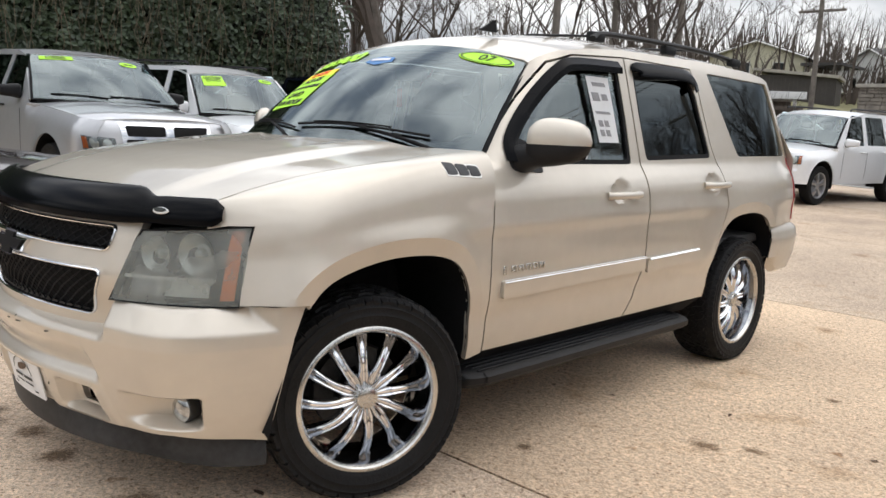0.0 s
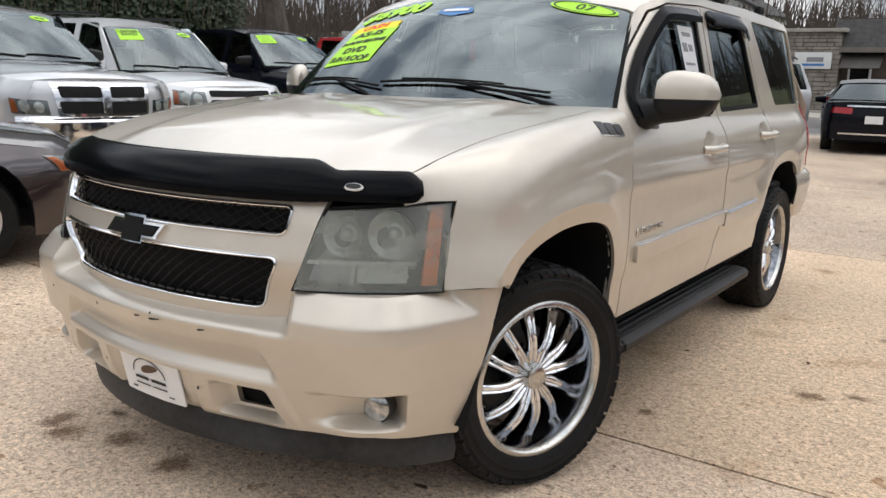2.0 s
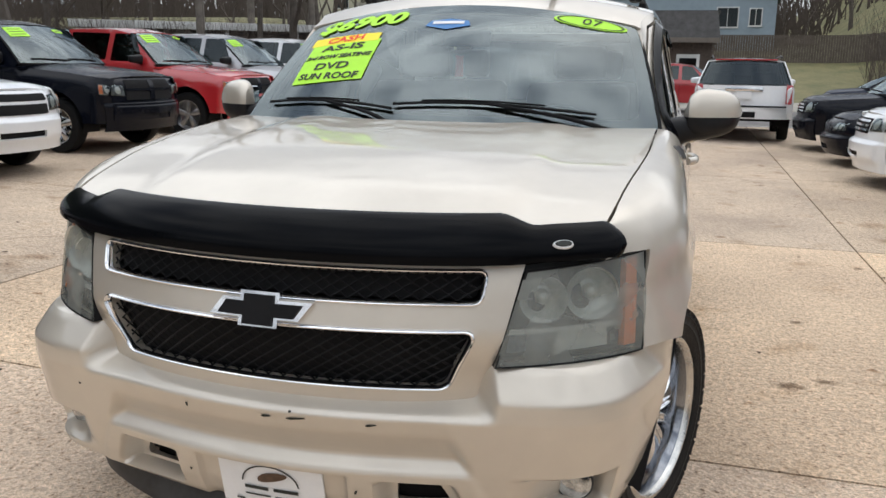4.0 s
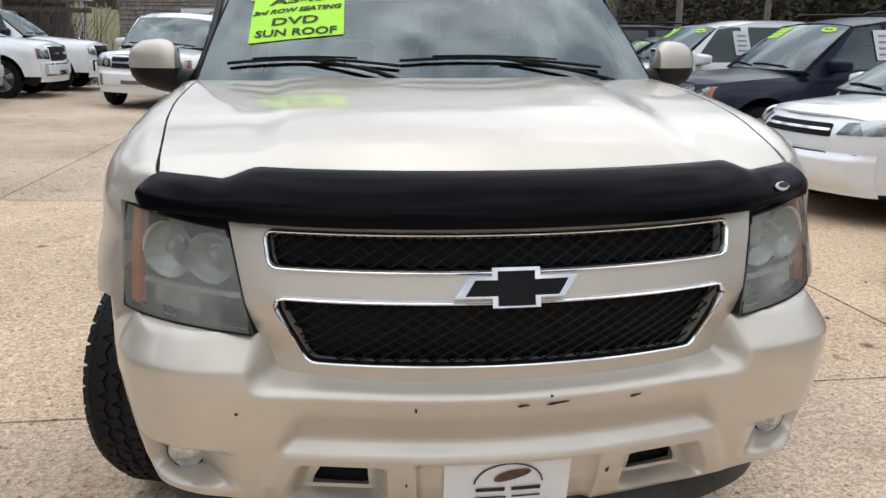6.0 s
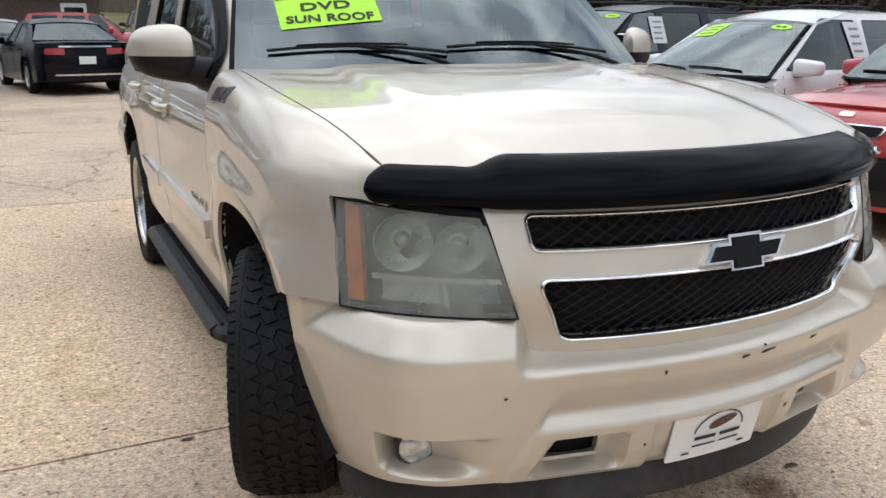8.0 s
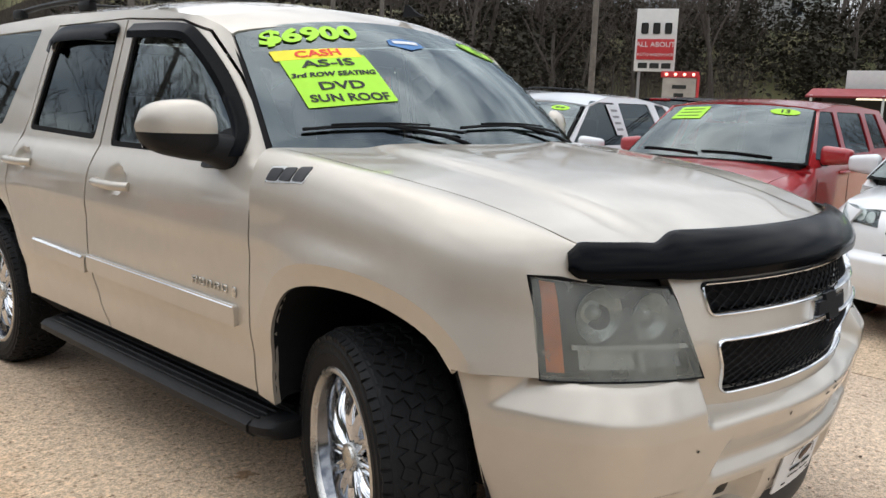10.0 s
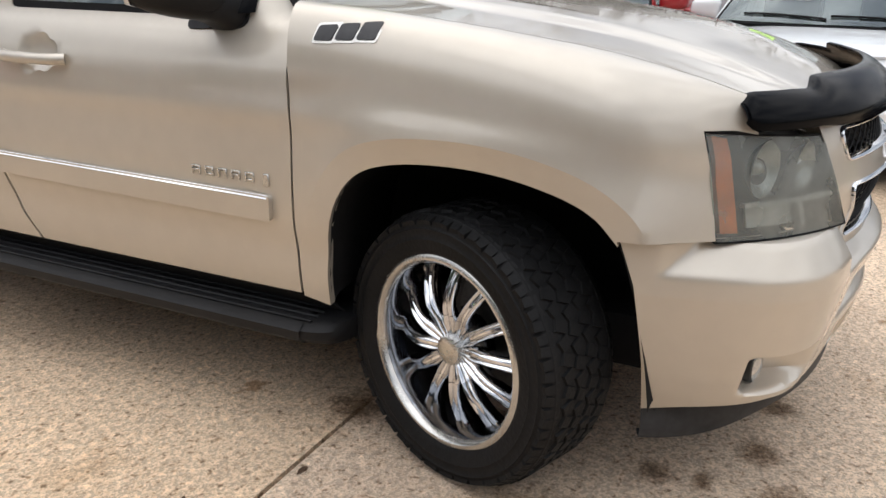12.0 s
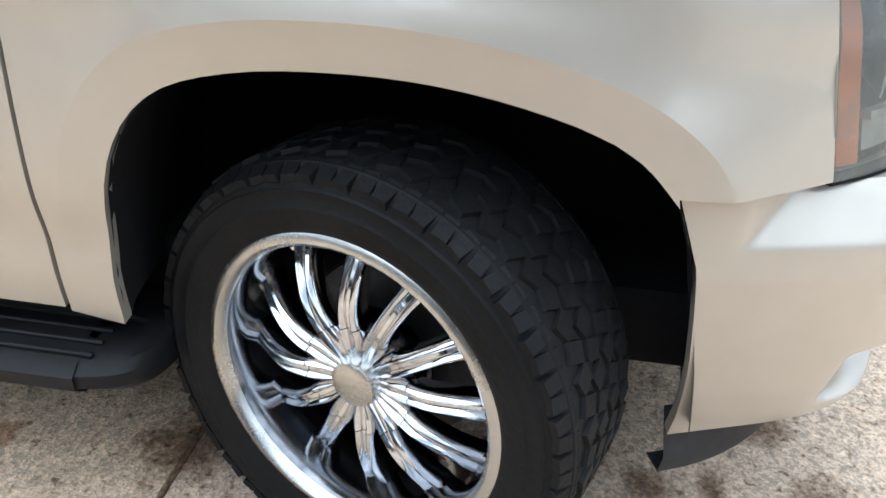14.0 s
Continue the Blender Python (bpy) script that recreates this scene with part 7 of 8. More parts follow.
    arc = [(0.085 * math.cos(a), 0.400 + 0.060 * math.sin(a)) for a in np.linspace(0.05, math.pi - 0.05, 20)]
    part("plate_arc", sheet(arc + [(x * 0.95, 0.400 + (z - 0.400) * 0.94) for x, z in arc[::-1]], lambda x, z: pl_at(x, z, 0.004), 0.03, thick=0.0008), M["ink"], plate)
    blob = [(0.045 * math.cos(a) * (1 + 0.2 * math.cos(a)), 0.424 + 0.014 * math.sin(a) + 0.010 * math.cos(a)) for a in np.linspace(0, 2 * math.pi, 19)[:-1]]
    part("plate_emblem", sheet(blob, lambda x, z: pl_at(x, z, 0.004), 0.02, thick=0.0008), M["brown_print"], plate, "plain brown emblem")
    for x0, x1, z0_, h in ((-0.078, -0.008, 0.380, 0.010), (0.008, 0.080, 0.380, 0.010), (-0.080, -0.004, 0.360, 0.0045), (0.010, 0.080, 0.360, 0.0045), (-0.11, -0.085, 0.340, 0.005), (0.085, 0.11, 0.340, 0.005)):
        part("plate_print", sheet([(x0, z0_), (x1, z0_), (x1, z0_ + h), (x0, z0_ + h)], lambda x, z: pl_at(x, z, 0.004), 0.03, thick=0.0008), M["ink"], plate)
    return suv


suv = build_suv()


# ---------------------------------------------------------------- the other vehicles
def plain_wheel(parent, at, side, r=0.34, w=0.22, rim="rim_silver", spokes=5, hubcap=False):
    wheel = new("wheel")
    wheel.parent = parent
    wheel.matrix_basis = Matrix.Translation(at) @ Matrix.Rotation(math.pi if side < 0 else 0, 4, "Z")
    h, ri = w / 2, r * 0.66
    part("tyre", revolve([(-h * 0.8, ri), (-h, ri + 0.05), (-h * 0.95, r - 0.02), (-h * 0.6, r), (h * 0.6, r), (h * 0.95, r - 0.02), (h, ri + 0.05), (h * 0.85, ri - 0.004)], 40), M["rubber"], wheel)
    bm = revolve([(-h * 0.5, 0.02), (-h * 0.3, ri - 0.03), (h * 0.6, ri - 0.02), (h * 0.86, ri - 0.012), (h * 0.9, ri)], 40)
    part("rim", bm, M[rim], wheel)
    for k in range(spokes):
        a = 2 * math.pi * k / spokes
        bm = bmesh.new()
        rows = []
        for t in np.linspace(0, 1, 5):
            rr, wd = lerp(0.03, ri - 0.012, t), lerp(0.030, 0.030 + 0.10 / spokes, t) * (1 if spokes < 8 else 0.6)
            x = h * (0.62 + 0.12 * math.sin(math.pi * t))
            rows.append([bm.verts.new((x + d, q * wd, rr)) for q, d in ((-1.1, -0.03), (-1, 0), (-0.5, 0.008), (0.5, 0.008), (1, 0), (1.1, -0.03))])
        for p, q in zip(rows, rows[1:]):
            for i in range(5):
                bm.faces.new((p[i], p[i + 1], q[i + 1], q[i]))
        bmesh.ops.rotate(bm, verts=bm.verts, matrix=Matrix.Rotation(a, 3, "X"))
        part("spoke", bm, M[rim], wheel)
    part("centre_cap", revolve([(h * 0.55, 0.055), (h * 0.74, 0.050), (h * 0.80, 0.03), (h * 0.8, 0.0005)], 20), M[rim], wheel)


class Shape:
    """The measures of a vehicle, nose towards -y, front axle at y = 0, and the surfaces that they give."""

    def __init__(self, wb=2.7, fo=0.9, ro=0.95, w=0.92, sill=0.24, hood=0.95, nose=0.80, cowl=(0.52, 1.02), top=(1.22, 1.46), roof=1.50, back=(2.9, 1.44), tail=(3.35, 1.06), belt=(0.98, 1.04), wr=0.66, r=0.33, nb=0.42, bed=None, deck=None, cut=0.44):
        self.wb, self.fo, self.ro, self.w, self.sill, self.hood, self.nose, self.cowl, self.top = wb, fo, ro, w, sill, hood, nose, cowl, top
        self.roof, self.back, self.tail, self.belt, self.wr, self.r, self.nb, self.bed, self.deck, self.cut = roof, back, tail, belt, wr, r, nb, bed, deck, cut
        self.front, self.rear = -fo, wb + ro
        self.fc = self.front + nb
        self.rc = self.rear - 0.22

    def x(self, y, z):
        b = self.w
        mid = self.sill + 0.45
        v = b - 0.05 * max(0, (mid - z) / mid) ** 2
        bl = self.belt_at(y)
        if z > bl - 0.14:
            v -= 0.035 * ((min(z, bl) - bl + 0.14) / 0.14) ** 2
        if z > bl:
            v = b - 0.035 - (b - 0.035 - self.wr) * min(1.05, (z - bl) / (self.roof - bl))
        if y < self.cowl[0]:
            hz = self.hood_z(y) - 0.055
            v -= 0.11 * (max(0.0, min(z, hz) - hz + 0.20) / 0.20) ** 2
        for yc in (0.0, self.wb):
            d = math.hypot(y - yc, z - self.r - 0.02) - self.cut
            if -0.02 < d < 0.11:
                v += 0.022 * (1 - max(0.0, d) / 0.11)
        if y < self.fc:
            v = min(v, v * math.sqrt(max(0.05, 1 - ((self.fc - y) / self.nb * 0.97) ** 2)))
        if y > self.rc:
            v -= 0.17 * ((y - self.rc) / 0.22) ** 2.0
        return v

    def belt_at(self, y):
        return lerp(*self.belt, min(1, max(0, (y - self.cowl[0]) / (self.back[0] - self.cowl[0]))))

    def hood_z(self, y):
        t = (y - self.front) / (self.cowl[0] + 0.2 - self.front)
        return lerp(self.nose, self.cowl[1] - 0.02, min(1, max(0, t)) ** 0.62)

    def nose_at(self, phi, z, d=0.0):
        s, c = math.sin(radians(phi)), math.cos(radians(phi))
        back = 0.16 * max(0, (z - 0.55) / (self.nose - 0.5)) ** 2 * 0.55 + 0.05 * max(0, (0.42 - z) / 0.2) + 0.085 * max(0, (z - self.nose + 0.13) / 0.13) ** 2
        return Vector((self.w * s, self.fc - self.nb * c + back, z)) + Vector((s, -c, 0)) * d

    def skin(self, phi, z, d=0.0):
        """The nose, running on into the wing, at the angle phi."""
        p = self.nose_at(phi, z, d)
        t = smooth01((abs(phi) - 44) / 10)
        return p.lerp(Vector((math.copysign(self.x(p.y, z) + d, phi), p.y, z)), t) if t else p

    def tail_at(self, x, z, d=0.0):
        k = abs(x) / self.w
        return Vector((x, self.rear - 0.16 * k ** 3 - 0.10 * max(0, z - 0.75) - 0.05 * max(0, 0.5 - z) + d, z))

    def screen(self, u, v, d=0.0):
        wb_, wt_ = self.w - 0.07, self.wr - 0.02
        b = Vector((wb_ * u, self.cowl[0] - 0.16 * (1 - u * u), self.cowl[1] - 0.02))
        t = Vector((wt_ * u, self.top[0] - 0.05 * (1 - u * u), self.top[1] + 0.03 * (1 - u * u)))
        n = Vector((0, -0.7, 0.7))
        return b.lerp(t, v) + n * (0.03 * 4 * v * (1 - v) * (1 - 0.5 * u * u) + d)

    def back_glass(self, u, v, d=0.0):
        b = Vector(((self.w - 0.09) * u, self.tail[0] + 0.05 * (1 - u * u), self.tail[1]))
        t = Vector(((self.wr - 0.03) * u, self.back[0] + 0.03 * (1 - u * u), self.back[1] + 0.025 * (1 - u * u)))
        return b.lerp(t, v) + Vector((0, 0.7, 0.5)) * d


def vehicle(name, label, category, paint, s, at, yaw, windows, group="", glass_="tint", rim="rim_silver", spokes=5, grille=None, lamps=None, tails=None, tags=(), mirror="body", lower=None, extras=None, detail=0.07, front_glass="tint", bumper=None):
    """A parked vehicle from its Shape. at: the ground under the middle of the front axle; yaw: degrees, 0 looks along -y."""
    gz = lot_height(at[0], at[1])
    up = (lot_height(at[0] + 0.5, at[1]) - lot_height(at[0] - 0.5, at[1]), lot_height(at[0], at[1] + 0.5) - lot_height(at[0], at[1] - 0.5))
    q = Vector((0, 0, 1)).rotation_difference(Vector((-up[0], -up[1], 1)).normalized()).to_matrix().to_4x4()
    car = thing(name, label, category, group, at=Matrix.Translation((at[0], at[1], gz)) @ q @ Matrix.Rotation(radians(yaw), 4, "Z"))
    side = lambda y, z: Vector((s.x(y, z), y, z))
    yf = s.fc - s.nb * math.cos(radians(52))
    bed_top = s.bed[1] if s.bed else None
    arch = lambda yc: [(yc + s.cut * math.cos(a), s.r + 0.02 + s.cut * 1.02 * math.sin(a)) for a in np.linspace(0, math.pi, 15)]
    clip_lo = [(y, max(z, s.sill)) for y, z in arch(0)[::-1]]
    clip_hi = [(y, max(z, s.sill)) for y, z in arch(s.wb)[::-1]]
    lowline = [(yf, s.sill)] + [(clip_lo[0][0], s.sill)] + clip_lo + [(clip_lo[-1][0], s.sill), (clip_hi[0][0], s.sill)] + clip_hi + [(clip_hi[-1][0], s.sill), (s.rear - 0.06, s.sill + 0.08)]
    if s.bed:
        topline = [(s.rear - 0.03, bed_top), (s.bed[0] + 0.02, bed_top), (s.bed[0] + 0.02, s.belt_at(s.bed[0])), (s.bed[0], s.belt_at(s.bed[0]))]
    elif s.deck:
        topline = [(s.rear - 0.02, s.deck - 0.10), (s.rear - 0.08, s.deck - 0.02), (s.tail[0], s.tail[1])]
    else:
        topline = [(s.rear - 0.03, s.sill + 0.3), (s.rear - 0.02, s.tail[1] - 0.08), (s.tail[0], s.tail[1])]
    topline += [(y, s.belt_at(y)) for y in np.linspace(min(s.tail[0], (s.bed or (99,))[0]) - 0.05, s.cowl[0] + 0.1, 6)]
    topline += [(y, s.hood_z(y) - 0.055) for y in np.linspace(s.cowl[0], yf, 6)]
    for k in (1, -1):
        bm = sheet(lowline + topline, side, detail, thick=0.02)
        part("body_side", bm if k > 0 else mirrored(bm), paint, car)
    # door gaps and handles
    cuts = [min(p[0] for p in windows[0]) - 0.06] + [(max(p[0] for p in a) + min(p[0] for p in b)) / 2 for a, b in zip(windows, windows[1:3])]
    if len(windows) == 2:
        cuts.append(max(p[0] for p in windows[1]) + 0.03)
    for k in (1, -1):
        for yc in cuts[:3]:
            zb, zt = s.sill + 0.10, s.belt_at(yc)
            if abs(yc - s.wb) < s.cut:
                zb = s.r + 0.03 + math.sqrt(max(0, s.cut ** 2 - (yc - s.wb) ** 2)) + 0.02
            bm = sheet([(yc - 0.005, zb), (yc + 0.005, zb), (yc + 0.005, zt), (yc - 0.005, zt)], lambda y, z: Vector((s.x(y, z) + 0.0025, y, z)), 0.12, thick=0.001)
            part("door_gap", bm if k > 0 else mirrored(bm), M["matt_black"], car)
        for yc in cuts[1:3]:
            zc = s.belt_at(yc) - 0.12
            hx = s.x(yc - 0.2, zc)
            bm = tube(spline([(hx, yc - 0.28, zc), (hx + 0.03, yc - 0.24, zc), (hx + 0.03, yc - 0.10, zc), (hx, yc - 0.06, zc)], 3), 0.016, 6)
            part("door_handle", bm if k > 0 else mirrored(bm), paint if mirror == "body" else M[mirror], car)
    # nose and bonnet
    nz = s.hood_z(s.front + 0.08) - 0.02
    part("nose", sheet([(-0.54, s.sill), (0.54, s.sill), (0.54, nz - 0.02), (0, nz + 0.005), (-0.54, nz - 0.02)], lambda u, z: s.nose_at(u * 100, z), detail * 0.7, thick=0.02), paint, car)
    def hood(u, v):
        y0 = s.fc - s.nb * math.sqrt(max(0, 1 - (u * 0.80) ** 2)) + 0.130
        y = lerp(y0, s.cowl[0] - 0.16 * (1 - u * u) + 0.02, v)
        edge = s.x(max(y, yf), s.hood_z(y) - 0.06)
        xx = u * edge
        return Vector((xx, y, s.hood_z(y) - 0.055 * abs(u) ** 3 + 0.015 * (1 - u * u) - 0.034 * (1 - smooth01(v / 0.12))))
    part("bonnet", sheet([(-1, 0), (1, 0), (1, 1), (-1, 1)], hood, detail * 1.2, thick=0.02), paint, car)
    # cabin shell: pillars with window openings, roof, glass
    roofline = [(s.cowl[0] + 0.02, s.belt_at(s.cowl[0])), (s.top[0], s.top[1]), (lerp(s.top[0], s.back[0], 0.25), s.roof - 0.02), (lerp(s.top[0], s.back[0], 0.6), s.roof - 0.015), (s.back[0], s.back[1]), (s.tail[0], s.tail[1])]
    shell = roofline + [(y, s.belt_at(y) - 0.02) for y in np.linspace(s.tail[0] - 0.04, s.cowl[0] + 0.06, 5)]
    for k in (1, -1):
        bm = sheet(shell, side, detail, windows, thick=0.025)
        part("cabin_side", bm if k > 0 else mirrored(bm), paint, car)
        for i, wdw in enumerate(windows):
            c = (sum(p[0] for p in wdw) / len(wdw), sum(p[1] for p in wdw) / len(wdw))
            bm = sheet([(c[0] + (y - c[0]) * 1.03, c[1] + (z - c[1]) * 1.05) for y, z in wdw], lambda y, z: Vector((s.x(y, z) - 0.012, y, z)), 0.15, thick=0.004)
            part("side_window", bm if k > 0 else mirrored(bm), M[glass_ if i else front_glass], car)
    zroof = lambda y: float(np.interp(y, [p[0] for p in roofline[1:5]], [p[1] for p in roofline[1:5]]))
    part("roof", sheet([(-1, s.top[0]), (0, s.top[0] - 0.05), (1, s.top[0]), (1, s.back[0]), (0, s.back[0] + 0.03), (-1, s.back[0])], lambda u, y: Vector((u * (s.x(y, zroof(y)) + 0.004), y, zroof(y) + 0.045 * (1 - abs(u) ** 2.3))), 0.12, thick=0.02), paint, car)
    part("windscreen", sheet([(-1, 0), (1, 0), (1, 1), (-1, 1)], s.screen, 0.12, thick=0.004), M["glass"], car)
    part("screen_surround", sheet([(-1.03, -0.02), (1.03, -0.02), (1.03, 1.02), (-1.03, 1.02)], lambda u, v: s.screen(u, v, -0.008), 0.12, ([(-0.93, 0.06), (0.93, 0.06), (0.94, 0.94), (-0.94, 0.94)],)), M["matt_black"], car)
    part("rear_glass", sheet([(-1, 0.04), (1, 0.04), (0.98, 0.97), (-0.98, 0.97)], s.back_glass, 0.15, thick=0.004, flip=True), M["tint"], car)
    if s.deck:
        part("boot_lid", sheet([(-1, 0), (1, 0), (1, 1), (-1, 1)], lambda u, v: Vector((u * (s.x(s.tail[0], s.tail[1] - 0.02) - 0.01), lerp(s.tail[0] + 0.05 * (1 - u * u), s.rear - 0.05 - 0.06 * u ** 4, v), lerp(s.tail[1], s.deck, v) - 0.02 * abs(u) ** 3)), 0.15), paint, car)
    if s.bed:
        bw = s.w - 0.07
        part("load_bed", box(2 * bw, s.rear - s.bed[0] - 0.1, 0.04, (0, (s.rear + s.bed[0]) / 2, bed_top - 0.5)), M["black_plastic"], car)
        for k in (1, -1):
            part("bed_rail", box(0.07, s.rear - s.bed[0] - 0.04, 0.04, (k * (s.x(s.wb, bed_top) - 0.02), (s.rear + s.bed[0]) / 2, bed_top + 0.005), 0.012), paint, car)
        part("cab_back", sheet([(-s.w + 0.06, 0.7), (s.w - 0.06, 0.7), (s.w - 0.06, s.tail[1]), (-s.w + 0.06, s.tail[1])], lambda x, z: Vector((x, s.bed[0] - 0.01, z)), 0.3, flip=True), paint, car)
    th = (bed_top if s.bed else (s.deck - 0.03 if s.deck else s.tail[1] + 0.0))
    ww = s.w - 0.12
    part("tailgate", sheet([(-ww, s.sill + 0.08), (ww, s.sill + 0.08), (ww, th), (-ww, th)], s.tail_at, 0.12, thick=0.03, flip=True), paint, car)
    part("rear_bumper", sheet(rounded([(-s.w + 0.06, s.sill + 0.07), (s.w - 0.06, s.sill + 0.07), (s.w - 0.03, s.sill + 0.30), (-s.w + 0.03, s.sill + 0.30)], 0.05), lambda x, z: s.tail_at(x, z, 0.05) + Vector((0, -0.10 * (abs(x) / s.w) ** 6, 0)), 0.1, thick=0.10, flip=True), M["chrome"] if (extras or {}).get("chrome_rear") else paint, car)
    # a bumper that stands proud of the nose
    bz = s.sill + 0.30
    low = s.sill - (0.11 if s.sill > 0.3 else 0.03)
    swell = lambda u, z: 0.060 * smooth01((bz - z) / 0.06) * (0.45 + 0.55 * smooth01((z - s.sill + 0.04) / 0.12)) * (1 - 0.6 * smooth01((abs(u) - 0.44) / 0.2))
    gap_z = (s.sill + 0.05, s.sill + 0.13)
    rows_z = sorted(set([round(float(q), 4) for q in list(np.linspace(low, gap_z[0], 5)) + list(np.linspace(*gap_z, 4)) + list(np.linspace(gap_z[1], bz - 0.07, 5)) + list(np.linspace(bz - 0.06, bz, 6))]))
    part("front_bumper", lattice([k * 0.02 for k in range(-31, 32)], rows_z, lambda u, z: s.skin(u * 100, z, 0.004 + swell(u, z)), [(-0.20, 0.20, *gap_z)], thick=0.03), M[bumper] if bumper else paint, car)
    part("bumper_intake", sheet([(-0.24, s.sill + 0.03), (0.24, s.sill + 0.03), (0.24, s.sill + 0.15), (-0.24, s.sill + 0.15)], lambda u, z: s.nose_at(u * 100, z, 0.020), 0.1, thick=0.01), M["matt_black"], car)
    # lamps and grille
    for k in (1, -1):
        if lamps:
            p0, p1, za, zb, amber = lamps
            slant = 0.025
            pos = lambda u, v, d: s.skin(lerp(p0 + 1.5 * v, p1 - 1.0 * v, u), lerp(za + 0.02 * u, zb - slant * (1 - u), v), d)
            grid = [k / 8 for k in range(9)]
            tilt_ = lambda bm: bm if k > 0 else mirrored(bm)
            lamp = part("headlamp", tilt_(lattice(grid, grid, lambda u, v: pos(u, v, 0.006), thick=0.02)), M["lamp_dark"], car, "clear headlamp")
            hgt = (zb - za) * 0.5
            for uc in (0.24, 0.56):
                def bowl(uc=uc):
                    rr = hgt * 0.72
                    wd = rr / (s.w * radians(p1 - p0))
                    o = [(uc + wd * math.cos(q), 0.52 + 0.36 * math.sin(q)) for q in np.linspace(0, 2 * math.pi, 17)[:-1]]
                    return sheet(o, lambda u, v: pos(u, v, 0.008 + 0.016 * max(0.0, 1 - ((u - uc) / wd) ** 2 - ((v - 0.52) / 0.36) ** 2)), 0.12, thick=0.01)
                part("reflector", tilt_(bowl()), M["lamp_bowl"], lamp)
            if amber:
                part("turn_lamp", tilt_(lattice([0.77, 0.84, 0.91, 0.97], [0.08, 0.36, 0.64, 0.92], lambda u, v: pos(u, v, 0.012), thick=0.01)), M["amber"], lamp, "orange turn lamp")
            part("lamp_lens", tilt_(lattice(grid, grid, lambda u, v: pos(u, v, 0.008 + 0.020 * (1 - (2 * u - 1) ** 6) * (1 - (2 * v - 1) ** 6)))), M["lens"], lamp)
        if tails:
            x0, x1, za, zb = tails
            bm = sheet(rounded([(x0, za), (x1, za + 0.02), (x1, zb - 0.01), (x0, zb)], 0.02), lambda x, z: s.tail_at(min(x, s.w - 0.02), z, 0.012 - 3.0 * max(0, x - s.w + 0.05)), 0.04, thick=0.03, flip=True)
            part("tail_lamp", bm if k > 0 else mirrored(bm), M["red_lens"], car, "red tail lamp")
    for item in grille or ():
        kind_, o, mat, d = item
        part(kind_, sheet(rounded([(a / 100, b) for a, b in o], 0.02), lambda u, z, d=d: s.nose_at(u * 100, z, d), 0.05, thick=0.02), M[mat], car)
    # mirrors, wheels, underside, seats, wipers
    for k in (1, -1):
        my, mz = s.cowl[0] + 0.32, s.belt_at(s.cowl[0]) + 0.08
        bm = box(0.25, 0.13, 0.17, (s.w + 0.085, my, mz), 0.06, 4)
        for v in bm.verts:
            q = (v.co.x - s.w + 0.04) / 0.25
            v.co.z = mz + (v.co.z - mz) * (1.06 - 0.34 * q)
            v.co.y += 0.06 * q
        mi = part("mirror", bm if k > 0 else mirrored(bm), paint if mirror == "body" else M[mirror], car)
        bm = box(0.14, 0.07, 0.06, (s.w - 0.04, my + 0.01, mz - 0.06), 0.02)
        part("mirror_arm", bm if k > 0 else mirrored(bm), M["black_plastic"], mi)
        for yc in (0, s.wb):
            plain_wheel(car, (k * (s.w - 0.115), yc, s.r), k, s.r, rim=rim, spokes=spokes)
            def well(yc=yc):
                pts = [(yc + (s.cut + 0.0) * math.cos(a), s.r + 0.02 + s.cut * 1.02 * math.sin(a)) for a in np.linspace(-0.2, math.pi + 0.2, 15)]
                return sweep(pts, lambda i, p: [Vector((s.x(p[0], p[1]) - 0.015, *p)), Vector((s.w - 0.36, *p)), Vector((s.w - 0.38, yc, s.r))])
            bm = well()
            part("wheel_housing", bm if k > 0 else mirrored(bm), M["matt_black"], car)
    part("underbody", box(2 * s.w - 0.5, s.rear - s.front - 0.5, 0.14, (0, (s.rear + s.front) / 2, s.sill + 0.08), 0.03), M["matt_black"], car)
    fl = s.belt_at(1.0) - 0.42
    part("cabin_floor", box(2 * s.w - 0.2, s.tail[0] - s.cowl[0] - 0.1, 0.04, (0, (s.tail[0] + s.cowl[0]) / 2, fl)), M["interior"], car)
    part("dashboard", box(2 * s.w - 0.22, 0.40, 0.14, (0, s.cowl[0] + 0.22, s.cowl[1] - 0.10), 0.04), M["interior"], car)
    for yy in (s.cowl[0] + 1.05, s.cowl[0] + 1.95):
        if yy + 0.2 < min(s.back[0], (s.bed or (99,))[0]):
            for k in (1, -1):
                seat = part("seat", box(0.46, 0.13, 0.58, (k * s.w * 0.42, yy, fl + 0.42), 0.05, 2, Matrix.Rotation(radians(-12), 4, "X")), M["interior_grey"], car)
                part("headrest", box(0.24, 0.09, 0.15, (k * s.w * 0.42, yy + 0.08, fl + 0.80), 0.04, 2), M["interior_grey"], seat)
    for u0, u1 in ((0.7, -0.05), (-0.08, -0.8)):
        part("wiper", tube([s.screen(lerp(u0, u1, t), 0.035 + 0.06 * math.sin(math.pi * (0.1 + 0.5 * t)), 0.010) for t in np.linspace(0, 1, 9)], 0.008, 5), M["matt_black"], car)
    for tag in tags:
        kind_, u0, v0, du, dv, mat = tag[:6]
        if kind_ == "oval":
            o = [(u0 + du * math.cos(a), v0 + dv * math.sin(a)) for a in np.linspace(0, 2 * math.pi, 20)[:-1]]
        else:
            o = [(u0 - du, v0 - dv), (u0 + du, v0 - dv), (u0 + du, v0 + dv), (u0 - du, v0 + dv)]
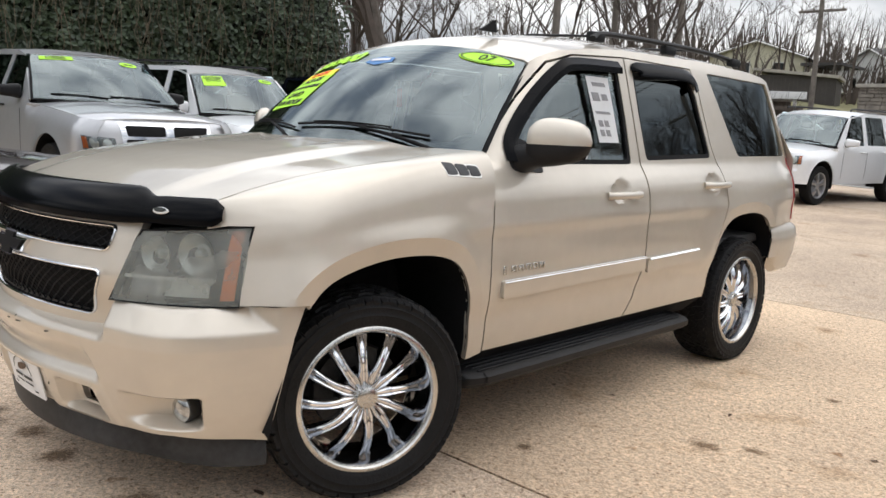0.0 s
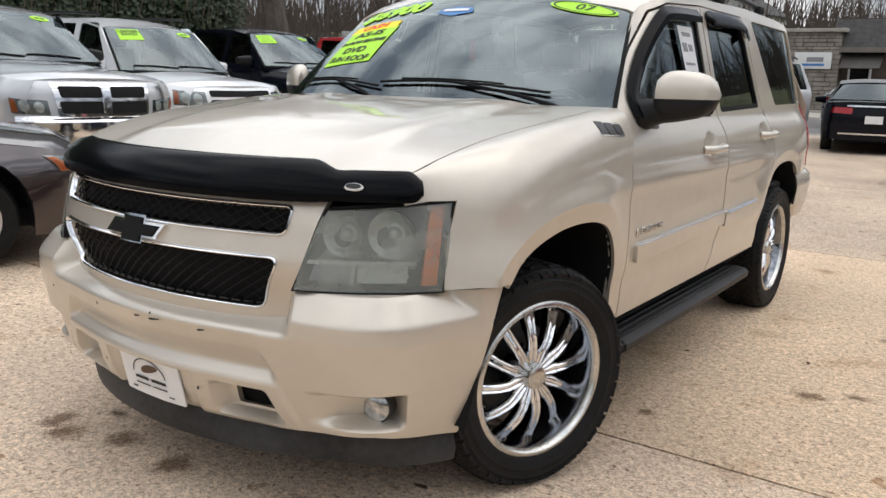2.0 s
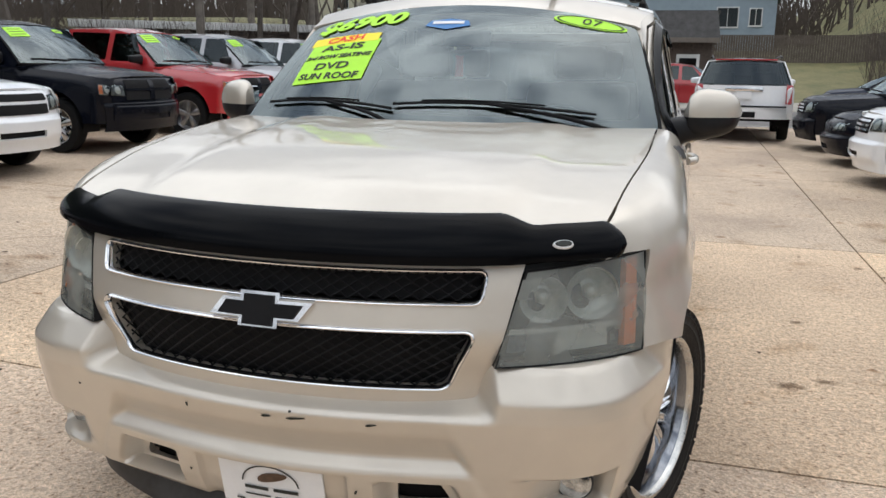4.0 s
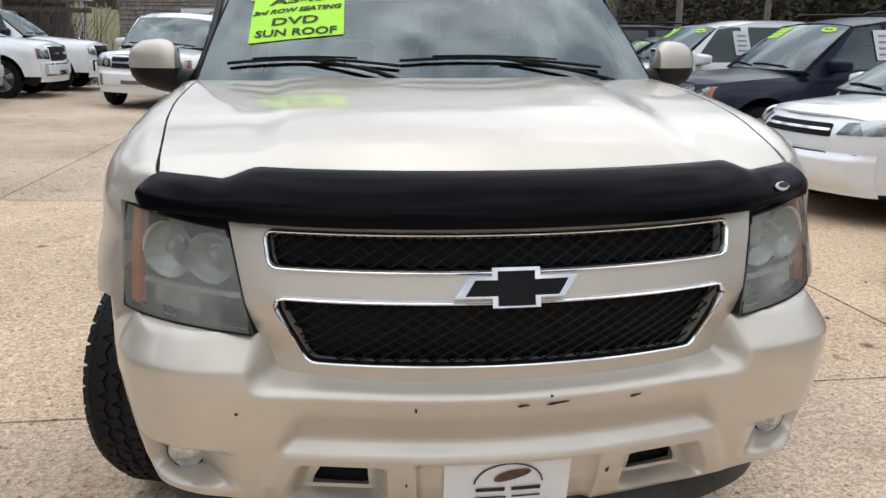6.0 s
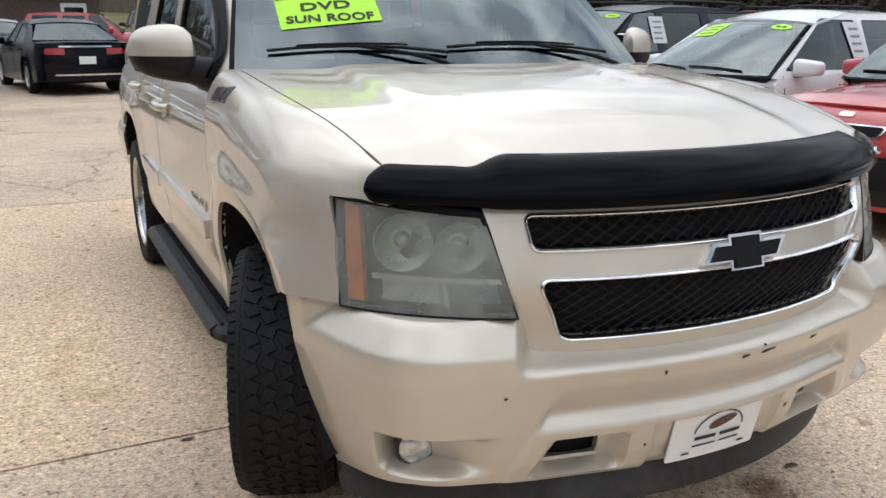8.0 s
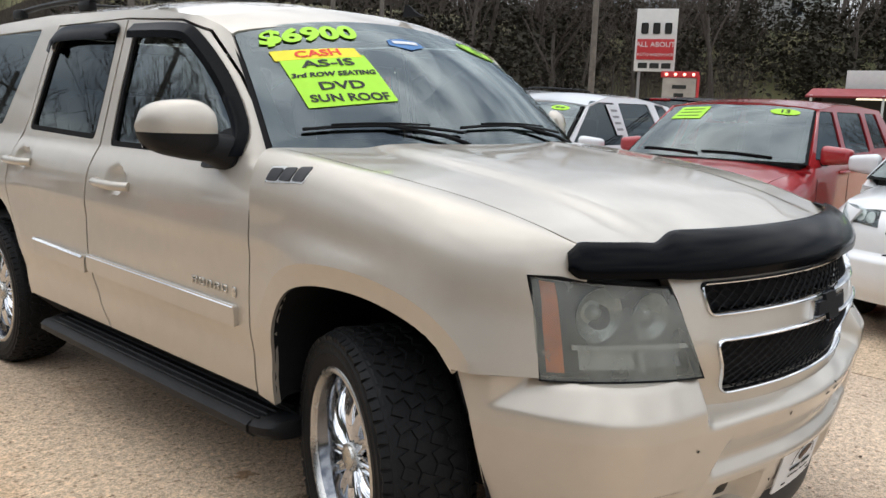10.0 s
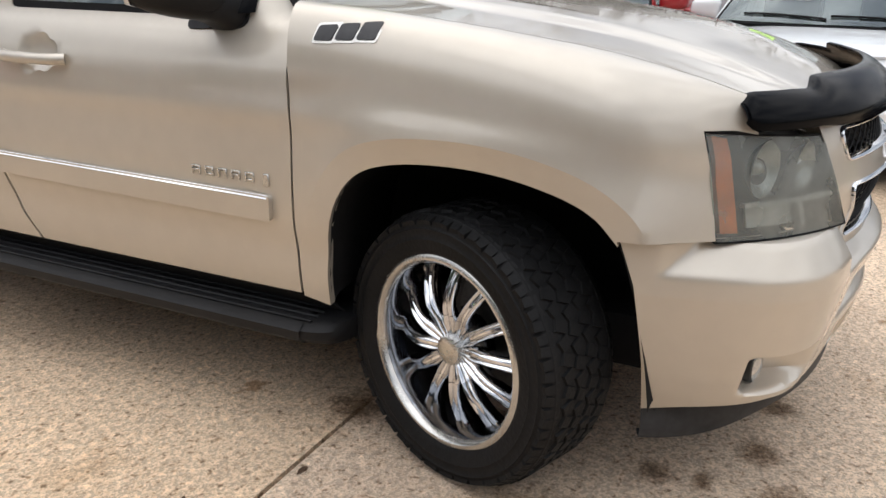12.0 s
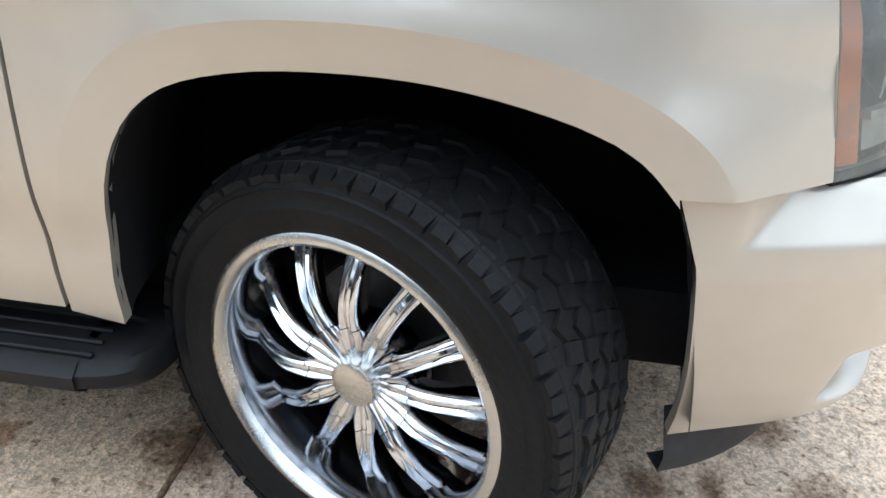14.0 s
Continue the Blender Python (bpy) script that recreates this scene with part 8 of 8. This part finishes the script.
        st = part("price_sticker" if kind_ != "oval" else "year_sticker", sheet(o, lambda u, v: s.screen(u, v, 0.006), 0.06, thick=0.002), M[mat], car, "lime green windscreen sticker")
        words = tag[6] if len(tag) > 6 else ()
        tall = (s.screen(0, 1) - s.screen(0, 0)).length
        for text, tu, tv, size, ts in words:
            lettering(text, size, M["ink"], st, None, "sticker_print", 0.0005, lambda x, y, z, tu=tu, tv=tv: tuple(s.screen(tu + x / (s.w - 0.12), tv + y / tall, 0.0095 + z)), stretch=ts, bold=0.002)
        rows = 0 if words else (3 if kind_ != "oval" else 1)
        for i in range(rows):
            vv = v0 + dv * (0.55 - 0.55 * i) if rows > 1 else v0
            h = dv * (0.06 if rows > 1 else 0.32)
            for sg in (-1, 1):
                if kind_ == "oval" or rows > 1:
                    ua, ub = (u0 - du * 0.75, u0 + du * 0.75) if rows > 1 else (u0 + sg * du * 0.28 - du * 0.2, u0 + sg * du * 0.28 + du * 0.2)
                    if rows > 1 and sg > 0:
                        continue
                    part("sticker_print", sheet([(ua, vv - h), (ub, vv - h), (ub, vv + h), (ua, vv + h)], lambda u, v: s.screen(u, v, 0.009), 0.08, thick=0.001), M["ink"], st)
    if extras:
        if extras.get("plate"):
            z = extras["plate"]
            pl = part("dealer_plate", sheet([(-0.16, z), (0.16, z), (0.16, z + 0.15), (-0.16, z + 0.15)], lambda x, zz: s.nose_at(math.degrees(math.asin(x / s.w)), zz, 0.035 + extras.get("proud", 0.045)), 0.1, thick=0.01), M["white_card"], car, "white dealer plate")
            part("plate_print", sheet([(-0.06, z + 0.05), (0.07, z + 0.05), (0.05, z + 0.12), (-0.04, z + 0.12)], lambda x, zz: s.nose_at(math.degrees(math.asin(x / s.w)), zz, 0.040 + extras.get("proud", 0.045)), 0.1, thick=0.002), M["rim_dark"], pl)
        if extras.get("rear_plate"):
            z = extras["rear_plate"]
            part("dealer_plate", sheet([(-0.16, z), (0.16, z), (0.16, z + 0.15), (-0.16, z + 0.15)], lambda x, zz: s.tail_at(x, zz, 0.07), 0.1, thick=0.01, flip=True), M["white_card"], car, "white dealer plate")
        if extras.get("rails"):
            for k in (1, -1):
                bm = tube(spline([(s.wr - 0.05, s.top[0] + 0.15, s.roof + 0.02), (s.wr - 0.06, s.top[0] + 0.4, s.roof + 0.058), (s.wr - 0.06, s.back[0] - 0.4, s.roof + 0.058), (s.wr - 0.05, s.back[0] - 0.1, s.roof + 0.02)], 5), 0.018, 7)
                part("roof_rail", bm if k > 0 else mirrored(bm), M["black_plastic"], car)
        if extras.get("window_paper"):
            y, z = extras["window_paper"]
            for k in (1, -1):
                bm = sheet([(y, z), (y + 0.24, z), (y + 0.20, z + 0.34), (y - 0.04, z + 0.34)], lambda yy, zz: Vector((s.x(yy, zz) + 0.004, yy, zz)), 0.2, thick=0.002)
                pp = part("window_paper", bm if k > 0 else mirrored(bm), M["paper"], car, "white paper sheet on the window")
                for i in range(4):
                    bm = sheet([(y + 0.03, z + 0.05 + i * 0.07), (y + 0.17, z + 0.05 + i * 0.07), (y + 0.165, z + 0.075 + i * 0.07), (y + 0.025, z + 0.075 + i * 0.07)], lambda yy, zz: Vector((s.x(yy, zz) + 0.0065, yy, zz)), 0.3, thick=0.001)
                    part("paper_print", bm if k > 0 else mirrored(bm), M["grey_print"], pp)
        if extras.get("lower"):
            za, zb, mat = extras["lower"]
            part("lower_trim", sheet([(-0.53, za), (0.53, za), (0.53, zb), (-0.53, zb)], lambda u, z: s.nose_at(u * 100, z, 0.012), 0.08, thick=0.02), M[mat], car)
        if extras.get("stop_lamp"):
            part("stop_lamp", box(extras["stop_lamp"] if isinstance(extras["stop_lamp"], float) else 0.34, 0.05, 0.035, (0, s.back[0] + 0.03, s.back[1] + 0.035), 0.01), M["red_lens"], car, "red high stop lamp")
        if extras.get("tall_lamps"):
            za, zb = extras["tall_lamps"]
            for k in (1, -1):
                bm = box(0.13, 0.22, zb - za, (k * (s.w - 0.105), s.rear - 0.135, (za + zb) / 2), 0.03, 2)
                for v in bm.verts:
                    v.co.y -= 0.10 * max(0.0, (v.co.z - za) / (zb - za))
                part("tail_lamp", bm, M["red_lens"], car, "tall red tail lamp")
            part("bumper_step", box(2 * s.w - 0.3, 0.05, 0.035, (0, s.rear + 0.045, s.sill + 0.33), 0.01), M["black_plastic"], car, "dark bumper step")
            part("tow_cover", box(0.5, 0.03, 0.12, (0, s.rear + 0.055, s.sill + 0.16), 0.01), M["matt_black"], car)
        if extras.get("boot_strip"):
            for zz, ww_ in zip(extras["boot_strip"], (0.50, 0.62)):
                part("bright_strip", sheet([(-ww_, zz), (ww_, zz), (ww_, zz + 0.03), (-ww_, zz + 0.03)], lambda x, z: s.tail_at(x, z, 0.075 if z < 0.6 else 0.045), 0.08, thick=0.012, flip=True), M["chrome"], car, "thin chrome strip")
        if extras.get("chrome_bar"):
            part("chrome_bar", box(0.75, 0.03, 0.09, (0, s.rear + 0.0, extras["chrome_bar"]), 0.012), M["chrome"], car)
    return car




def wins(s, *cuts, top=None):
    """Window openings between cuts along the belt: pairs (y from, y to) with slants."""
    out = []
    for ya, yb, sa, sb in cuts:
        z0 = s.belt_at((ya + yb) / 2) + 0.02
        zt = (top or s.roof) - 0.085
        o = [(ya, z0), (yb, z0), (yb + sb, zt), (ya + sa, zt)]
        out.append(rounded(o, 0.035))
    return out


PICKUP = dict(wb=3.57, fo=0.96, ro=1.12, w=1.0, sill=0.46, nose=1.13, cowl=(0.62, 1.30), top=(1.30, 1.80), roof=1.88, back=(2.62, 1.84), tail=(2.82, 1.32), belt=(1.27, 1.30), wr=0.74, r=0.40, nb=0.34, bed=(2.90, 1.33), cut=0.48)
BIG_SUV = dict(wb=2.95, fo=0.95, ro=1.13, w=0.99, sill=0.42, nose=1.03, cowl=(0.50, 1.20), top=(1.12, 1.74), roof=1.87, back=(3.55, 1.80), tail=(3.93, 1.18), belt=(1.17, 1.20), wr=0.76, r=0.39, nb=0.45, cut=0.47)
MID_SUV = dict(wb=2.77, fo=0.90, ro=1.05, w=0.96, sill=0.34, nose=0.98, cowl=(0.50, 1.14), top=(1.15, 1.62), roof=1.72, back=(3.35, 1.65), tail=(3.70, 1.14), belt=(1.10, 1.16), wr=0.74, r=0.36, nb=0.42, cut=0.44)
CROSSOVER = dict(wb=2.69, fo=0.90, ro=0.94, w=0.92, sill=0.28, nose=0.84, cowl=(0.12, 1.03), top=(0.90, 1.48), roof=1.605, back=(2.9, 1.50), tail=(3.45, 1.10), belt=(1.00, 1.11), wr=0.63, r=0.35, nb=0.46, cut=0.42)
BOXY = dict(wb=2.55, fo=0.80, ro=0.77, w=0.893, sill=0.26, nose=0.90, cowl=(0.32, 1.07), top=(0.95, 1.50), roof=1.57, back=(2.95, 1.52), tail=(3.26, 1.10), belt=(1.03, 1.13), wr=0.68, r=0.325, nb=0.42, cut=0.40)
SEDAN = dict(wb=2.76, fo=0.93, ro=1.14, w=0.92, sill=0.22, nose=0.76, cowl=(0.42, 0.98), top=(1.25, 1.40), roof=1.47, back=(2.55, 1.38), tail=(3.25, 1.06), belt=(0.94, 1.00), wr=0.62, r=0.33, nb=0.46, deck=1.04, cut=0.41)
TAG2 = (("square", -0.60, 0.80, 0.22, 0.13, "lime"), ("oval", 0.66, 0.88, 0.17, 0.055, "lime"))


def grille_two(s, za, zb, zc, zd, half, frame="chrome"):
    """Two stacked grille openings with a bright frame."""
    return [("grille_frame", [(-half - 1.5, za - 0.02), (half + 1.5, za - 0.02), (half + 1.5, zd + 0.02), (-half - 1.5, zd + 0.02)], frame, 0.004), ("grille", [(-half, za), (half, za), (half, zb), (-half, zb)], "matt_black", 0.012), ("grille", [(-half, zc), (half, zc), (half, zd), (-half, zd)], "matt_black", 0.012)]


def park_vehicles():
    row = "cars for sale on the lot"
    s = Shape(**PICKUP)
    w2 = wins(s, (0.92, 1.62, 0.26, 0.0), (1.72, 2.50, 0.0, 0.06))
    quad = [("grille_frame", [(-31, 0.755), (31, 0.755), (34, 1.095), (-34, 1.095)], "chrome", 0.012)] + [("grille", [(a, z), (b, z), (b + e, z + h), (a + f, z + h)], "matt_black", 0.022) for a, b, e, f in ((-28, -3, 0, -1.5), (3, 28, 1.5, 0)) for z, h in ((0.785, 0.125), (0.945, 0.115))] + [("grille_cross", [(-2.5, 0.79), (2.5, 0.79), (2.5, 1.06), (-2.5, 1.06)], "chrome", 0.026), ("bumper", [(-50, 0.47), (50, 0.47), (50, 0.70), (-50, 0.70)], "chrome", 0.07)]
    vehicle("pickup_truck", "silver pickup truck with lime windscreen stickers beside the ivy hedge", "pickup truck", M["silver_paint"], s, (-9.86, 4.70), 90, w2, row, "tint", grille=quad, lamps=(36, 64, 0.77, 0.94, True), tags=(("strip", -0.60, 0.915, 0.27, 0.042, "lime", (("DIESEL", -0.60, 0.913, 0.075, 1.4),)), TAG2[1]), bumper="chrome", mirror="black_plastic")
    s = Shape(**BIG_SUV)
    w3 = wins(s, (0.78, 1.58, 0.42, 0.02), (1.72, 2.50, 0.0, -0.06), (2.72, 3.70, -0.10, -0.22))
    chev = grille_two(s, 0.74, 0.86, 0.90, 0.98, 31, "white_paint")
    vehicle("white_suv", "white full-size SUV with lime windscreen stickers", "car", M["white_paint"], s, (-10.6, 7.25), 90, w3, row, grille=chev, lamps=(34, 68, 0.77, 0.98, True), tags=(("square", -0.60, 0.80, 0.22, 0.13, "lime", (("LEATHER", -0.60, 0.875, 0.075, 1.1), ("DVD", -0.60, 0.80, 0.085, 1.5))), TAG2[1]), extras=dict(rails=True), rim="chrome", spokes=8)
    s = Shape(**PICKUP)
    dark = [("grille", [(-33, 0.80), (33, 0.80), (31, 1.09), (-31, 1.09)], "matt_black", 0.010), ("grille_bar", [(-3, 0.80), (3, 0.80), (3, 1.09), (-3, 1.09)], "black_paint", 0.02), ("grille_bar", [(-32, 0.93), (32, 0.93), (32, 0.965), (-32, 0.965)], "black_paint", 0.02), ("bumper", [(-50, 0.50), (50, 0.50), (50, 0.75), (-50, 0.75)], "black_paint", 0.05)]
    vehicle("pickup_truck", "black pickup truck with chrome wheels and lime stickers", "pickup truck", M["black_paint"], s, (-11.05, 10.4), 90, w2, row, grille=dark, lamps=(34, 66, 0.86, 1.03, True), tags=TAG2, rim="chrome", mirror="black_plastic")
    vehicle("pickup_truck", "red pickup truck with lime windscreen stickers", "pickup truck", M["red_paint"], Shape(**PICKUP), (-10.9, 13.5), 90, w2, row, grille=dark, lamps=(34, 66, 0.86, 1.03, True), tags=TAG2, mirror="black_plastic")
    s = Shape(**MID_SUV)
    w3m = wins(s, (0.76, 1.50, 0.42, 0.02), (1.62, 2.36, 0.0, -0.05), (2.54, 3.44, -0.08, -0.24))
    s = Shape(**PICKUP)
    bar = [("grille_frame", [(-34, 0.78), (34, 0.78), (33, 1.10), (-33, 1.10)], "chrome", 0.004), ("grille", [(-32, 0.80), (32, 0.80), (32, 0.915), (-32, 0.915)], "matt_black", 0.014), ("grille", [(-32, 0.965), (32, 0.965), (32, 1.08), (-32, 1.08)], "matt_black", 0.014), ("bumper", [(-52, 0.48), (52, 0.48), (52, 0.74), (-52, 0.74)], "chrome", 0.06)]
    vehicle("pickup_truck", "white heavy-duty pickup truck with chrome bumper", "pickup truck", M["white_paint"], s, (-10.3, 19.0), 90, w2, row, grille=bar, lamps=(35, 66, 0.82, 1.05, True), tags=TAG2[:1], mirror="black_plastic")
    vehicle("pickup_truck", "silver pickup truck with a chrome front", "pickup truck", M["silver_paint"], Shape(**PICKUP), (-10.8, 16.4), 90, w2, row, grille=bar, lamps=(35, 66, 0.82, 1.05, True), tags=TAG2[:1], mirror="black_plastic")
    vehicle("pickup_truck", "white crew-cab work pickup with black steel wheels", "pickup truck", M["white_paint"], Shape(**PICKUP), (-10.0, 21.5), 90, w2, row, grille=dark, lamps=(35, 54, 0.86, 1.04, False), rim="matt_black", mirror="black_plastic")
    # maroon saloon in front of the silver pickup
    s = Shape(**SEDAN)
    w2s = wins(s, (0.84, 1.58, 0.42, 0.02), (1.70, 2.58, 0.0, -0.12))
    vehicle("maroon_sedan", "dark maroon sedan with bright alloy wheels", "car", M["maroon_paint"], s, (-7.30, 2.36), 160, w2s, row, grille=grille_two(s, 0.40, 0.50, 0.54, 0.62, 24, "chrome"), lamps=(34, 74, 0.62, 0.75, True), spokes=10, mirror="body")
    # far side of the lot, before the stone building
    s = Shape(**BIG_SUV)
    vehicle("white_suv", "older white SUV with a dark bumper facing the lot", "car", M["white_paint"], s, (-6.97, 17.1), -10, w3, row, grille=grille_two(s, 0.78, 0.86, 0.90, 0.98, 34, "rim_silver") + [("bumper", [(-53, 0.44), (53, 0.44), (53, 0.66), (-53, 0.66)], "grey_paint", 0.05)], lamps=(36, 66, 0.78, 0.97, True), extras=dict(rails=True))
    s = Shape(**SEDAN)
    vehicle("black_sedan", "black sedan seen from behind with red tail lamps", "car", M["black_paint"], s, (-4.25, 21.75), 191, w2s, row, grille=None, lamps=(28, 53, 0.58, 0.72, False), tails=(0.40, 0.90, 0.80, 0.93), extras=dict(rear_plate=0.62, boot_strip=(0.945, 0.40)), mirror="body")
    s = Shape(**dict(BIG_SUV, w=1.0, roof=1.74, back=(3.55, 1.68), top=(1.12, 1.64)))
    w3 = wins(s, (0.78, 1.58, 0.38, 0.02), (1.72, 2.50, 0.0, -0.06), (2.72, 3.70, -0.10, -0.22))
    vehicle("white_suv", "pearl white luxury SUV seen from behind with tall red lamps", "car", M["white_paint"], s, (-0.9, 20.9), 180, w3, row, lamps=(34, 53, 0.76, 0.98, False), extras=dict(rear_plate=0.90, rails=True, stop_lamp=1.25, chrome_bar=1.10, tall_lamps=(0.80, 1.20))).matrix_basis = Matrix.Translation((-0.95, 22.1, lot_height(-1, 20.6))) @ Matrix.Rotation(radians(178), 4, "Z")
    s = Shape(**PICKUP)
    vehicle("pickup_truck", "pale gold pickup truck seen from behind by the grass", "pickup truck", M["gold_paint"], s, (0.35, 39.0), 178, w2, row, tails=(0.80, 0.95, 0.92, 1.28), extras=dict(rear_plate=0.6, chrome_rear=True), mirror="black_plastic")
    s = Shape(**MID_SUV)
    vehicle("red_suv", "red sport utility with black lower trim", "car", M["red_paint"], s, (-1.0, 31.5), 88, w3m, row, lamps=(31, 53, 0.72, 0.92, False), tails=(0.75, 0.9, 0.8, 1.1), rim="chrome")
    s = Shape(**SEDAN)
    vehicle("dark_sedan", "dark blue sedan at the far end of the lot", "car", M["navy_paint"], s, (3.4, 33.0), -90, w2s, row, lamps=(28, 53, 0.58, 0.72, False), tails=(0.52, 0.90, 0.80, 0.94))
    s = Shape(**SEDAN)
    vehicle("dark_sedan", "dark grey sedan near the stone building", "car", M["grey_paint"], s, (-5.3, 31.0), 178, w2s, row, tails=(0.52, 0.90, 0.80, 0.94))
    # the row that faces the champagne SUV
    s = Shape(**MID_SUV)
    pil = [("grille", [(-27, 0.72), (27, 0.72), (27, 0.92), (-27, 0.92)], "matt_black", 0.01)] + [("grille_bar", [(-26, z), (26, z), (26, z + 0.03), (-26, z + 0.03)], "chrome", 0.022) for z in (0.75, 0.81, 0.87)]
    vehicle("navy_suv", "dark navy SUV with lime stickers and a window sheet", "car", M["navy_paint"], s, (1.38, 9.3), -88, w3m, row, grille=pil, lamps=(29, 68, 0.75, 0.95, True), tags=TAG2, extras=dict(rails=True, window_paper=(1.42, 1.24)), front_glass="glass")
    vehicle("white_suv", "white SUV with lime windscreen stickers", "car", M["white_paint"], Shape(**MID_SUV), (1.0, 12.0), -90, w3m, row, grille=pil, lamps=(29, 68, 0.75, 0.95, True), tags=TAG2, extras=dict(window_paper=(1.42, 1.24)))
    s = Shape(**SEDAN)
    vehicle("dark_sedan", "black sedan with a lime year sticker", "car", M["black_paint"], s, (1.0, 14.6), -90, w2s, row, lamps=(28, 53, 0.58, 0.72, False), tags=TAG2)
    vehicle("dark_suv", "black SUV with roof rails", "car", M["black_paint"], Shape(**MID_SUV), (0.8, 17.2), -90, w3m, row, lamps=(30, 53, 0.74, 0.95, False), tags=TAG2, grille=pil, extras=dict(rails=True))
    s = Shape(**CROSSOVER)
    w3c = wins(s, (0.32, 1.46, 0.68, 0.04), (1.58, 2.42, 0.02, -0.08), (2.56, 3.10, -0.04, -0.36))
    esc = [("grille", [(-30, 0.70), (30, 0.70), (27, 0.80), (-27, 0.80)], "matt_black", 0.010), ("grille_bar", [(-28, 0.745), (28, 0.745), (28, 0.765), (-28, 0.765)], "chrome", 0.022), ("lower_grille", [(-26, 0.36), (26, 0.36), (30, 0.58), (-30, 0.58)], "matt_black", 0.010), ("side_intake", [(36, 0.38), (48, 0.42), (50, 0.58), (38, 0.56)], "matt_black", 0.010), ("side_intake", [(-48, 0.42), (-36, 0.38), (-38, 0.56), (-50, 0.58)], "matt_black", 0.010)]
    vehicle("white_crossover", "white crossover with lime stickers and a window sheet", "car", M["white_paint"], s, (1.28, 6.05), -87, w3c, row, grille=esc, lamps=(33, 70, 0.72, 0.84, True), tags=TAG2, extras=dict(plate=0.48, window_paper=(1.34, 1.16)))
    s = Shape(**BOXY)
    w3b = wins(s, (0.52, 1.30, 0.42, 0.02), (1.42, 2.20, 0.0, 0.0), (2.34, 2.86, 0.0, -0.10))
    soul = [("grille_frame", [(-19, 0.715), (19, 0.715), (22, 0.80), (-22, 0.80)], "chrome", 0.010), ("grille", [(-17.5, 0.724), (17.5, 0.724), (20.5, 0.791), (-20.5, 0.791)], "matt_black", 0.016), ("lower_surround", [(-47, 0.27), (47, 0.27), (40, 0.50), (30, 0.605), (-30, 0.605), (-40, 0.50)], "black_plastic", 0.066), ("lower_grille", [(-30, 0.38), (30, 0.38), (26, 0.575), (-26, 0.575)], "matt_black", 0.070), ("oval_badge", [(-3.6, 0.842), (3.6, 0.842), (3.6, 0.874), (-3.6, 0.874)], "dull_chrome", 0.008)]
    vehicle("red_hatchback", "red boxy hatchback with a lime year sticker", "car", M["red_paint"], s, (1.18, 3.60), -88, w3b, row, grille=soul, lamps=(28, 66, 0.71, 0.89, True), tags=(TAG2[0], ("oval", 0.66, 0.88, 0.19, 0.06, "lime", (("13", 0.66, 0.878, 0.085, 1.3),))), extras=dict(plate=0.42, proud=0.045), spokes=7)
    s = Shape(**CROSSOVER)
    chalky = vehicle("white_crossover", "white car with chalk writing on its windscreen", "car", M["white_paint"], s, (1.0, 1.30), -90, w3c, row, grille=esc, lamps=(34, 53, 0.74, 0.86, False), tags=TAG2[:1])
    tall = (s.screen(0, 1) - s.screen(0, 0)).length
    for text, tu, tv, size in (("54K", -0.42, 0.52, 0.17), ("Miles", -0.45, 0.32, 0.13)):
        lettering(text, size, M["paper"], chalky, None, "chalk_writing", 0.0005, lambda x, y, z, tu=tu, tv=tv: tuple(s.screen(tu + x / (s.w - 0.12), tv + y / tall, 0.007 + z)), shear=0.3, stretch=1.2)
    s = Shape(**SEDAN)
    vehicle("black_sedan", "black sedan with silver alloy wheels", "car", M["black_paint"], s, (0.60, -1.12), -91, w2s, row, lamps=(28, 68, 0.58, 0.72, True), spokes=7)
    vehicle("pickup_truck", "distant white pickup truck beside the brown shed", "pickup truck", M["white_paint"], Shape(**PICKUP), (-19.0, 52.0), 60, w2, row, lamps=(35, 54, 0.86, 1.04, False), mirror="black_plastic", detail=0.14)
    # second row, tails towards the first
    s = Shape(**dict(PICKUP))
    vehicle("pickup_truck", "silver pickup truck with a dark rear window", "pickup truck", M["silver_paint"], s, (11.6, 3.2), 90, w2, row, tails=(0.80, 0.95, 0.92, 1.28), extras=dict(stop_lamp=True, chrome_rear=True), mirror="black_plastic")
    vehicle("dark_suv", "dark SUV seen over the hatchback", "car", M["black_paint"], Shape(**dict(MID_SUV, roof=1.66, top=(1.15, 1.57), back=(3.35, 1.60))), (9.9, 6.9), 90, w3m, row, tails=(0.82, 0.94, 0.86, 1.22), extras=dict(stop_lamp=True))
    vehicle("grey_suv", "grey SUV seen over the crossover", "car", M["grey_paint"], Shape(**MID_SUV), (9.3, 9.9), 90, w3m, row, tails=(0.75, 0.9, 0.8, 1.1), extras=dict(rails=True, stop_lamp=True))
    vehicle("brown_suv", "dark brown SUV with chrome wheels", "car", M["brown_paint"], Shape(**BIG_SUV), (8.6, -1.5), 90, w3, row, tails=(0.82, 0.94, 0.86, 1.22), rim="chrome")


park_vehicles()
